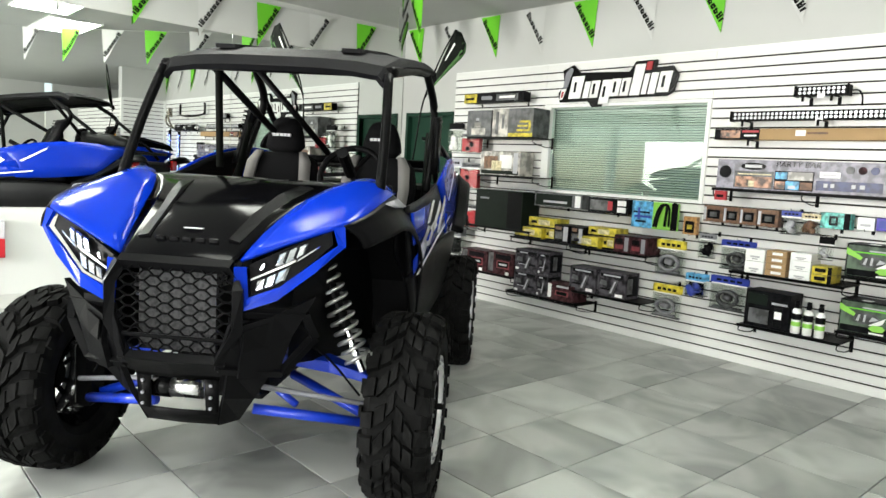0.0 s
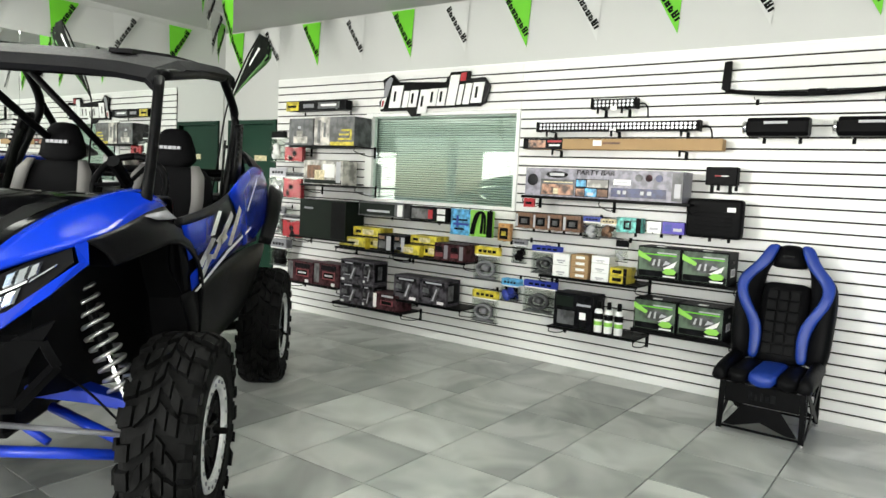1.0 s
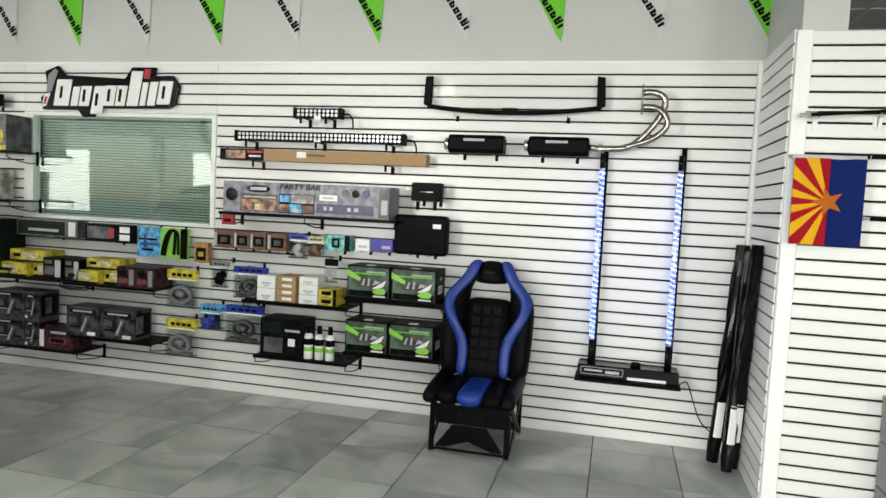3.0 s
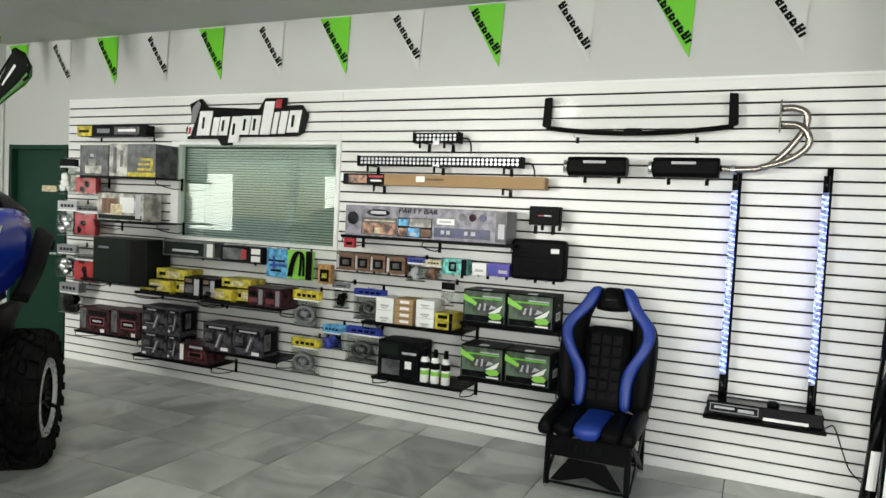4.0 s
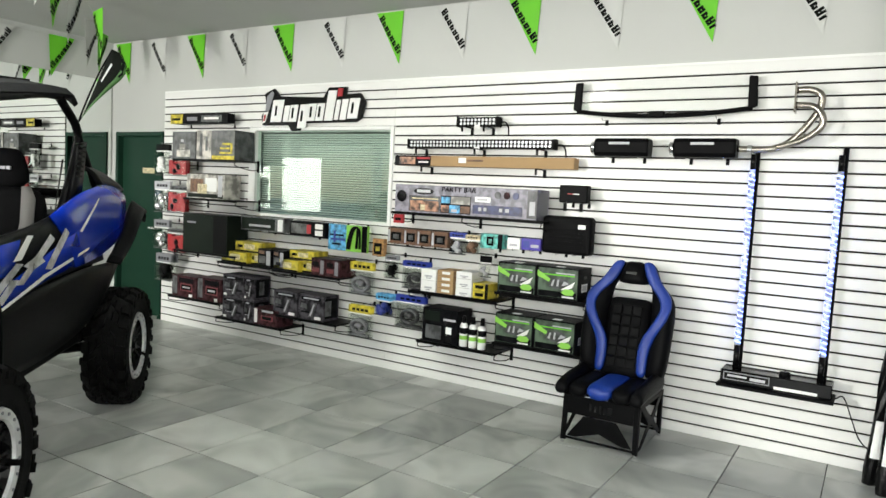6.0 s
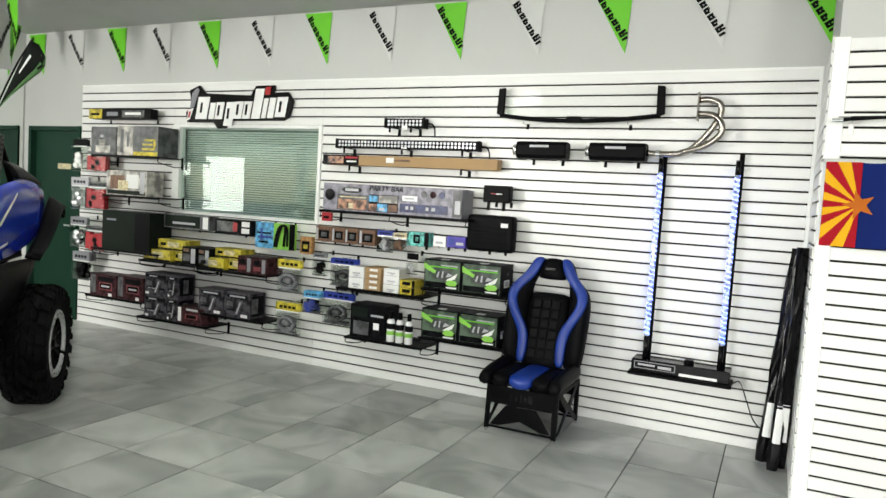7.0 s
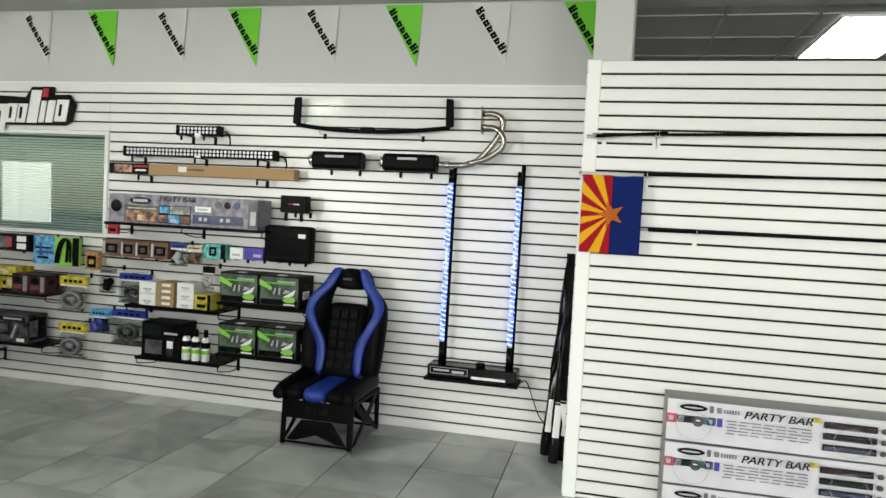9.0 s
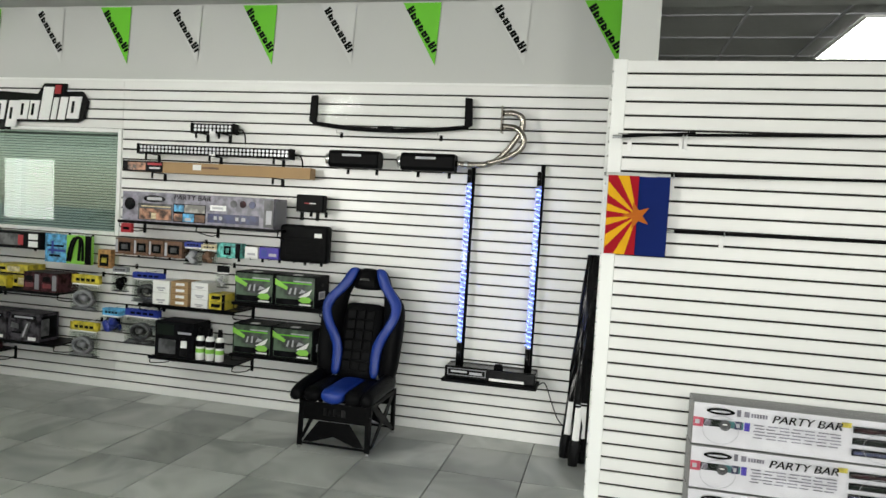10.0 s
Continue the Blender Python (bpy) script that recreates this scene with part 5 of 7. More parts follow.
rows = [[bk(-0.05, -w, b), bk(f, -w, b), bk(f + 0.015, 0, b), bk(f, w, b), bk(-0.05, w, b)] for b, w, f in ((0.0, 0.14, 0.03), (0.03, 0.14, 0.045), (0.3, 0.14, 0.03), (0.535, 0.13, 0.025), (0.555, 0.125, 0.005))]
pad("backrest_centre", rows, M_LEATHER)
for k in range(6):
    for i in range(3):
        part("quilted_square", box_bm(-0.055, -0.036, -0.093 + i * 0.064, -0.035 + i * 0.064, 0.06 + k * 0.072, 0.126 + k * 0.072, 0.008, 2), M_LEATHER, st).matrix_local = BACK
rows = [[bk(-0.05, -w, b), bk(f, -w, b), bk(f + 0.02, 0, b - d), bk(f, w, b), bk(-0.05, w, b)] for b, w, f, d in ((0.655, 0.095, 0.02, 0.02), (0.668, 0.095, 0.045, 0.02), (0.72, 0.08, 0.052, 0), (0.79, 0.066, 0.045, 0), (0.815, 0.05, 0.02, 0))]
pad("headrest", rows, M_LEATHER)
part("headrest_badge", box_bm(-0.083, -0.074, -0.035, 0.035, 0.69, 0.71, 0.002), M_BLACKGLOSS, st).matrix_local = BACK

# ---- partition: poles on hooks, flag, cartons, wrapped rolls ----
def pole(y0, z0, y1, z1, x=4.46):
    a = anchor("flag_pole", x, y0, z0, 0, "thin black pole lying on wall hooks", "pole", "hanging poles")
    part("shaft", cyl_bm((0, 0, 0), (0, y1 - y0, z1 - z0), 0.009, 10, 0.007), M_BLACKPLASTIC, a, "", True)
    part("ferrule", cyl_bm((0, 0.02, 0), (0, -0.03, 0), 0.011, 10), M_CHROME, a, "bright metal ferrule")
    for f in (0.18, 0.85):
        y, z = y0 + (y1 - y0) * f, z0 + (z1 - z0) * f
        h = anchor("wall_hook", 4.531, y, z - 0.012, 0, "clear plastic and chrome wall hook", "hook", "partition hooks")
        part("hook_arm", tube_bm([(0, 0, 0), (-0.085, 0, 0.0), (-0.09, 0, 0.02)], 0.0035, 6), M_CHROME, h)
        part("hook_plate", box_bm(-0.006, -0.001, -0.012, 0.012, -0.06, 0.006, 0.001), M_WHITE, h)


pole(-0.93, 2.035, -2.75, 2.075)
pole(-0.87, 1.822, -2.75, 1.85)
pole(-1.20, 1.532, -2.75, 1.54)
pole(-0.90, 2.022, -1.30, 2.05, 4.44)

fl = anchor("hanging_flag", 4.435, -1.033, 1.395, 0, "cloth flag with red-yellow rays, copper star, blue half", "flag")
FW, FH = 0.318, 0.42
M_FRED = pmat("flag_red", (0.32, 0.008, 0.016), 0.7, var=0.06, bump=0.1, bscale=500, spec=0.08)
M_FYEL = pmat("flag_yellow", (0.68, 0.36, 0.012), 0.7, var=0.06, bump=0.1, bscale=500, spec=0.08)
M_FBLUE = pmat("flag_blue", (0.005, 0.015, 0.11), 0.7, var=0.08, bump=0.1, bscale=500, spec=0.08)
M_FCOP = pmat("flag_copper", (0.45, 0.12, 0.015), 0.7, var=0.08, bump=0.1, bscale=500, spec=0.08)


def fp(a, b, c=0.0):
    return Vector((-c + 0.004 * math.sin(9 * a + 2 * b), FW / 2 - a * FW, b * FH))


bm = bmesh.new()
g = [[bm.verts.new(fp(i / 8, j / 6, -0.001)) for i in range(9)] for j in range(7)]
for j in range(6):
    for i in range(8):
        bm.faces.new((g[j][i], g[j][i + 1], g[j + 1][i + 1], g[j + 1][i]))
part("cloth", bm, M_FBLUE, fl, "", True)
cx, cy = 0.50, 0.50


def edge(t):
    """Where the ray at angle t from the centre meets the edge of the left half."""
    dx, dy = -math.cos(t) / FW, math.sin(t) / FH
    k = 9.0
    if dx < -1e-6:
        k = min(k, cx / -dx)
    if dy > 1e-6:
        k = min(k, (1 - cy) / dy)
    if dy < -1e-6:
        k = min(k, cy / -dy)
    return (cx + dx * k, cy + dy * k)


for k in range(13):
    t0, t1 = -math.pi / 2 + math.pi * k / 13, -math.pi / 2 + math.pi * (k + 1) / 13
    bm = bmesh.new()
    n = 6
    pts = [edge(t0 + (t1 - t0) * i / n) for i in range(n + 1)]
    for i in range(n):
        prev = [bm.verts.new(fp(cx, cy, 0.006))]
        q = [bm.verts.new(fp(cx + (p[0] - cx) * f, cy + (p[1] - cy) * f, 0.006)) for f in (0.5, 1.0) for p in (pts[i], pts[i + 1])]
        bm.faces.new((prev[0], q[0], q[1]))
        bm.faces.new((q[0], q[2], q[3], q[1]))
    bmesh.ops.remove_doubles(bm, verts=bm.verts[:], dist=0.0005)
    part("ray", bm, M_FRED if k % 2 == 0 else M_FYEL, fl)
star = []
for k in range(10):
    rr = 0.075 if k % 2 == 0 else 0.030
    ang = 2 * math.pi * k / 10 + math.pi
    star.append((cx + rr * math.cos(ang) / FW, cy + rr * math.sin(ang) / FH))
bm = bmesh.new()
c0 = bm.verts.new(fp(cx, cy, 0.010))
vs = [bm.verts.new(fp(p[0], p[1], 0.010)) for p in star]
for i in range(10):
    bm.faces.new((c0, vs[i], vs[(i + 1) % 10]))
part("star", bm, M_FCOP, fl, "copper coloured star")
part("sleeve", cyl_bm((0.012, FW / 2 + 0.01, FH + 0.004), (0.012, -FW / 2, FH + 0.006), 0.012, 10), M_WHITEC, fl, "pale pole sleeve", True)

M_PALEBOX = pmat("pale_violet_grey_print", (0.70, 0.69, 0.73), 0.35, var=0.2, scale=7)
M_TEALD = pmat("dark_teal_print", (0.03, 0.14, 0.15), 0.4, var=0.3, scale=25)
M_ROSE = pmat("rose_red_print", (0.45, 0.06, 0.10), 0.4, var=0.3, scale=25)
M_CARTONGREY = pmat("grey_carton_print", (0.20, 0.20, 0.20), 0.4, var=0.2, scale=9)
M_WRAP = glassmat("shrink_film", (0.97, 0.97, 0.97), 0.03, 0.05)
for k in range(3):
    a = anchor("sound_bar_carton", 4.335, -1.977, 0.2255 * k, random.uniform(-0.6, 0.6), "shrink-wrapped grey and white sound bar carton in a stack", "box", "sound bar cartons")
    part("carton_body", box_bm(0, 0.18, -0.60, 0.60, 0.001, 0.221, 0.003), M_CARTONGREY, a)
    arts = [(0.004, 0.996, 0.02, 0.98, M_PALEBOX), (0.038, 0.12, 0.45, 0.62, M_DGREEN), (0.12, 0.205, 0.45, 0.62, M_TEALD), (0.004, 0.045, 0.42, 0.64, M_ROSE), (0.012, 0.030, 0.48, 0.58, M_LGREY), (0.05, 0.075, 0.47, 0.60, M_MAUVE), (0.17, 0.198, 0.44, 0.63, M_NAVY), (0.177, 0.19, 0.49, 0.58, M_LGREY), (0.208, 0.230, 0.43, 0.63, M_PURPLE)]
    arts += [(0.176, 0.192, 0.74, 0.90, M_MAUVE), (0.205, 0.225, 0.75, 0.88, M_MAUVE)] + [(0.232 + 0.011 * q, 0.240 + 0.011 * q, 0.76, 0.85, M_MAUVE) for q in range(6)]
    for n in range(5):
        for q in range(7):
            e0 = 0.243 + q * 0.048 + 0.006 * ((q + n) % 2)
            arts.append((e0, e0 + 0.036 + 0.004 * ((q * 3 + n) % 3), 0.30 + n * 0.075, 0.325 + n * 0.075, M_MAUVE))
    arts.append((0.572, 0.608, 0.80, 0.91, YE))
    for v, m2 in ((0.70, M_DRED), (0.45, M_DGREEN), (0.20, M_NAVY)):
        arts += [(0.615, 0.815, v, v + 0.15, M_BLACKGLOSS), (0.622, 0.808, v + 0.03, v + 0.10, m2)]
    front_panel(a, 1.2, 0.221, arts)
    top_x = -0.0012 - 0.0004 * len(arts) - 0.002
    for rad_y, rad_z, cy, cz, m2, dx in ((0.068, 0.017, 0.47, 0.186, M_BLACKGLOSS, 0.0), (0.048, 0.005, 0.47, 0.186, M_LGREY, 0.001), (0.028, 0.028, 0.445, 0.118, M_SMOKE, 0.0), (0.012, 0.004, 0.445, 0.122, M_WHITE, 0.001)) + tuple((0.016, 0.014, -0.407, 0.17 - 0.055 * q, M_SMOKE, 0.0) for q in range(3)):
        bm = bmesh.new()
        bmesh.ops.create_circle(bm, cap_ends=True, segments=20, radius=1.0, matrix=Matrix.Translation((top_x - dx, cy, cz)) @ Matrix.Rotation(radians(-90), 4, "Y") @ Matrix.Diagonal((rad_z, rad_y, 1, 1)))
        part("round_print", bm, m2, a)
    for cy in (0.465, -0.27):
        ring = [(top_x, cy + 0.085 * math.cos(q * math.pi / 16), 0.092 + 0.072 * math.sin(q * math.pi / 16)) for q in range(33)]
        part("round_seam", tube_bm([Vector(p) for p in ring], 0.0012, 5), M_LGREY, a)
    for sh in (0.0, 0.0022):
        part("lettering", text_bm("PARTY BAR", 0.055, Matrix.Translation((top_x - 0.0005 - sh * 0.2, 0.072 - sh, 0.176)) @ FACING, 0.0004, 0.25, 0.315), M_BLACKGLOSS, a, "dark lettering")
    wr = part("shrink_wrap", box_bm(top_x - 0.004, 0.183, -0.604, 0.604, 0.0005, 0.2218, 0.004), M_WRAP, a, "clear shrink wrap")
    wr.visible_shadow = False

for bx, by, tx, ty, h, r in ((5.03, -0.77, 5.10, -0.83, 1.30, 0.040), (5.17, -0.71, 5.28, -0.81, 1.33, 0.043), (5.10, -0.815, 4.88, -0.822, 1.35, 0.034)):
    a = anchor("wrapped_roll", bx, by, 0, 0, "tall roll in crinkled black plastic leaning in the corner", "roll", "wrapped rolls")
    pts = []
    rows = []
    for k in range(15):
        f = k / 14
        c = Vector(((tx - bx) * f, (ty - by) * f, 0.012 + h * f))
        rows.append([c + Vector((math.cos(2 * math.pi * i / 12), math.sin(2 * math.pi * i / 12), 0)) * (r * random.uniform(0.82, 1.08) * (0.8 if k == 0 else 1)) for i in range(12)])
    part("plastic_wrap", loft_bm(rows, True), M_BLACKGLOSS, a)
    for f0, f1, m2 in (((0.12, 0.28, M_WHITE),) if bx > 5.1 else ((0.13, 0.29, M_WHITE), (0.30, 0.305, M_LGREY)) if bx > 5.0 else ((0.27, 0.41, M_WHITE), (0.50, 0.53, M_LGREY))):
        c0, c1 = Vector(((tx - bx) * f0, (ty - by) * f0, 0.012 + h * f0)), Vector(((tx - bx) * f1, (ty - by) * f1, 0.012 + h * f1))
        bm = bmesh.new()
        q = [[bm.verts.new(c + Vector((-math.cos(t), math.sin(t), 0)) * (r * 1.12)) for t in (-0.5, -0.17, 0.17, 0.5)] for c in (c0, c1)]
        for i in range(3):
            bm.faces.new((q[0][i], q[0][i + 1], q[1][i + 1], q[1][i]))
        part("paper_label", bm, m2, a, "pale paper label")
a = anchor("wall_cabinet", 1.05, BACK_Y - 0.002, 0.45, 0, "small wall box with red lower half", "cabinet")
part("lower_half", box_bm(-0.12, 0.12, -0.10, 0, 0, 0.16, 0.004), M_RED, a, "red lower half")
part("upper_half", box_bm(-0.12, 0.12, -0.10, 0, 0.161, 0.31, 0.004), M_LGREY, a, "grey upper half")

# ---- side-by-side vehicle: local x runs to its tail, y to its right, z up ----
car = anchor("utility_vehicle", 1.308, 2.824, 0.0, 42.1, "blue and black off-road side-by-side with big knobby tyres", "vehicle")
M_BODYBLK = pmat("moulded_black_plastic", (0.0035, 0.0035, 0.004), 0.36, var=0.15, bump=0.15, bscale=350)
M_HOOD = pmat("gloss_black_hood", (0.002, 0.002, 0.0024), 0.10, var=0.15, bump=0.02, bscale=350, spec=0.06)
M_ROOF = pmat("matt_black_roof", (0.008, 0.008, 0.009), 0.62, var=0.2, bump=0.2, bscale=300)
M_FLAGG = pmat("dark_green_cloth", (0.025, 0.085, 0.015), 0.7, var=0.1)
M_LAMPBLK = pmat("lamp_black", (0.003, 0.003, 0.0035), 0.4, var=0.1, bump=0)
M_SEATCLOTH = pmat("black_seat_fabric", (0.005, 0.005, 0.0055), 0.8, var=0.2, bump=0.3, bscale=400)
M_SEATGREY = pmat("grey_seat_fabric", (0.13, 0.125, 0.12), 0.8, var=0.1, bump=0.3, bscale=400)
M_SILVERG = pmat("silver_graphic", (0.55, 0.55, 0.58), 0.3, 0.4, var=0.4, scale=14)
M_RADIATOR = pmat("radiator_fins", (0.05, 0.05, 0.052), 0.5, 0.6, var=0.3, scale=60)
M_SPRING = pmat("silver_spring", (0.62, 0.62, 0.63), 0.3, 0.8, var=0.1, bump=0)
M_LED = pmat("clear_lamp_lens", (0.55, 0.57, 0.6), 0.06, 0.9, var=0.1, bump=0)
M_RING = pmat("machined_ring", (0.62, 0.62, 0.63), 0.38, 0.35, var=0.25, scale=30)
M_TAIL = pmat("red_lamp_lens", (0.45, 0.01, 0.01), 0.15, var=0.1, bump=0)


def cp(name, bm, mat, label="", smooth=False, parent=None):
    return part(name, bm, mat, parent or car, label, smooth)


def panel(name, rows, mat, label="", thick=0.012, sub=2, smooth=True):
    o = cp(name, loft_bm(rows), mat, label, smooth)
    if sub:
        md = o.modifiers.new("smoothing", "SUBSURF")
        md.levels = md.render_levels = sub
        md.boundary_smooth = "PRESERVE_CORNERS"
    md = o.modifiers.new("thickness", "SOLIDIFY")
    md.thickness, md.offset = thick, 0
    return o


def mir(rows, s):
    return [[(p[0], s * p[1], p[2]) for p in r] for r in rows]


# wheels
def tyre_bm():
    bm = bmesh.new()
    prof = [(-0.105, 0.215), (-0.128, 0.25), (-0.132, 0.31), (-0.122, 0.352), (-0.10, 0.370), (0.0, 0.376), (0.10, 0.370), (0.122, 0.352), (0.132, 0.31), (0.128, 0.25), (0.105, 0.215), (0.08, 0.20), (-0.08, 0.20)]
    n = 48
    rings = [[bm.verts.new((r * math.cos(2 * math.pi * i / n), y, r * math.sin(2 * math.pi * i / n))) for i in range(n)] for y, r in prof]
    for a, b in zip(rings, rings[1:] + rings[:1]):
        for i in range(n):
            bm.faces.new((a[i], a[(i + 1) % n], b[(i + 1) % n], b[i]))
    bmesh.ops.recalc_face_normals(bm, faces=bm.faces[:])
    return bm


def tread_bm():
    bm = bmesh.new()

    def lug(y0, y1, a0, a1, skew, r0, r1, drop0=0.0, drop1=0.0):
        lo, hi = [], []
        for y, a, dr in ((y0, a0, drop0), (y0, a1, drop0), ((y0 + y1) / 2, a1 + skew * 0.6, (drop0 + drop1) / 3), (y1, a1 + skew, drop1), (y1, a0 + skew, drop1), ((y0 + y1) / 2, a0 + skew * 0.4, (drop0 + drop1) / 3)):
            for lst, r, sh in ((lo, r0, 0), (hi, r1, 0.12)):
                am = (a0 + a1) / 2 + skew * 0.5
                aa = a + (am - a) * sh
                ym = (y0 + y1) / 2
                yy = y + (ym - y) * sh
                lst.append(bm.verts.new(((r - dr) * math.cos(aa), yy, (r - dr) * math.sin(aa))))
        bm.faces.new(hi)
        m = len(lo)
        for i in range(m):
            bm.faces.new((lo[i], lo[(i + 1) % m], hi[(i + 1) % m], hi[i]))
    N = 22
    for k in range(N):
        t, da = 2 * math.pi * k / N, 2 * math.pi / N
        odd = k % 2
        # stepped centre lugs, hooked middle lugs and long and short shoulder blocks
        lug(0.003, 0.030, t, t + da * 0.66, da * 0.30, 0.366, 0.397)
        lug(-0.003, -0.034, t + da * 0.5, t + da * 1.14, da * 0.30, 0.366, 0.397)
        lug(0.034, 0.074, t + da * (0.34 if odd else 0.46), t + da * (0.92 if odd else 1.08), da * (0.42 if odd else 0.2), 0.366, 0.397)
        lug(-0.038, -0.074, t + da * (0.84 if odd else 0.98), t + da * (1.44 if odd else 1.56), da * (0.2 if odd else 0.42), 0.366, 0.397)
        lug(0.079, 0.130, t + da * (0.62 if odd else 0.78), t + da * (1.30 if odd else 1.36), da * 0.06, 0.360, 0.396, 0.0, 0.020)
        lug(-0.079, -0.130, t + da * (1.12 if odd else 1.28), t + da * (1.80 if odd else 1.86), da * 0.06, 0.360, 0.396, 0.0, 0.020)
        for sgn, sh in ((1, 0.62), (-1, 1.12)):
            lug(sgn * 0.127, sgn * 0.139, t + da * sh, t + da * (sh + (0.6 if odd else 0.45)), 0.0, 0.318 if odd else 0.335, 0.366, 0.0, 0.0)
    bmesh.ops.recalc_face_normals(bm, faces=bm.faces[:])
    return bm


def wheel(u, s, spin):
    """Outer face looks to -y for s = -1."""
    w = cp("wheel", tyre_bm(), M_RUBBER, "knobby black tyre on a black rim with a bright ring") if "tyre" not in wheel_data else new("wheel", wheel_data["tyre"])
    w.parent = car
    wheel_data.setdefault("tyre", w.data)
    w.matrix_local = pose(u, s * 0.775, 0.396, 0, 0, 0 if s < 0 else 180) @ Matrix.Rotation(spin, 4, "Y")

    def sub(name, maker, mat, label=""):
        if name in wheel_data:
            o = new(name, wheel_data[name])
            o.parent = w
        else:
            o = part(name, maker(), mat, w, label)
            wheel_data[name] = o.data
        if label:
            tagged(o, label)
        if name in ("tread", "bolt_ring"):
            tagged(o, kind="stuff")

    def barrel():
        return loft_bm([[(r * math.cos(2 * math.pi * i / 32), y, r * math.sin(2 * math.pi * i / 32)) for i in range(32)] for y, r in ((-0.105, 0.205), (-0.03, 0.175), (0.06, 0.17), (0.105, 0.205))])

    def ring():
        prof = [(-0.107, 0.176), (-0.122, 0.180), (-0.124, 0.222), (-0.107, 0.228)]
        return loft_bm([[(r * math.cos(2 * math.pi * i / 40), y, r * math.sin(2 * math.pi * i / 40)) for i in range(40)] for y, r in prof + prof[:1]])

    def spokes():
        bm = bmesh.new()
        for k in range(7):
            t = 2 * math.pi * k / 7
            for off in (-0.16, 0.16):
                a = Vector((0.035 * math.cos(t), -0.072, 0.035 * math.sin(t)))
                b = Vector((0.180 * math.cos(t + off), -0.088, 0.180 * math.sin(t + off)))
                add_cyl(bm, a, b, 0.016, 6, 0.012)
        return bm

    def hub():
        bm = bmesh.new()
        add_cyl(bm, (0, -0.03, 0), (0, -0.088, 0), 0.062, 20, 0.050)
        add_cyl(bm, (0, -0.088, 0), (0, -0.108, 0), 0.028, 16, 0.022)
        return bm

    def bolts():
        bm = bmesh.new()
        for k in range(20):
            t = 2 * math.pi * k / 20
            add_cyl(bm, (0.203 * math.cos(t), -0.123, 0.203 * math.sin(t)), (0.203 * math.cos(t), -0.129, 0.203 * math.sin(t)), 0.0075, 6)
        return bm
    sub("tread", tread_bm, M_RUBBER)
    sub("rim_barrel", barrel, M_BLACKGLOSS)
    sub("beadlock_ring", ring, M_RING, "bright machined ring")
    sub("spoke_set", spokes, M_BLACKGLOSS)
    sub("hub", hub, M_BLACKMETAL)
    sub("bolt_ring", bolts, M_GREY)


wheel_data = {}
wheel(0.0, -1, 0.2)
wheel(0.0, 1, 0.7)
wheel(2.13, -1, 0.45)
wheel(2.13, 1, 0.1)

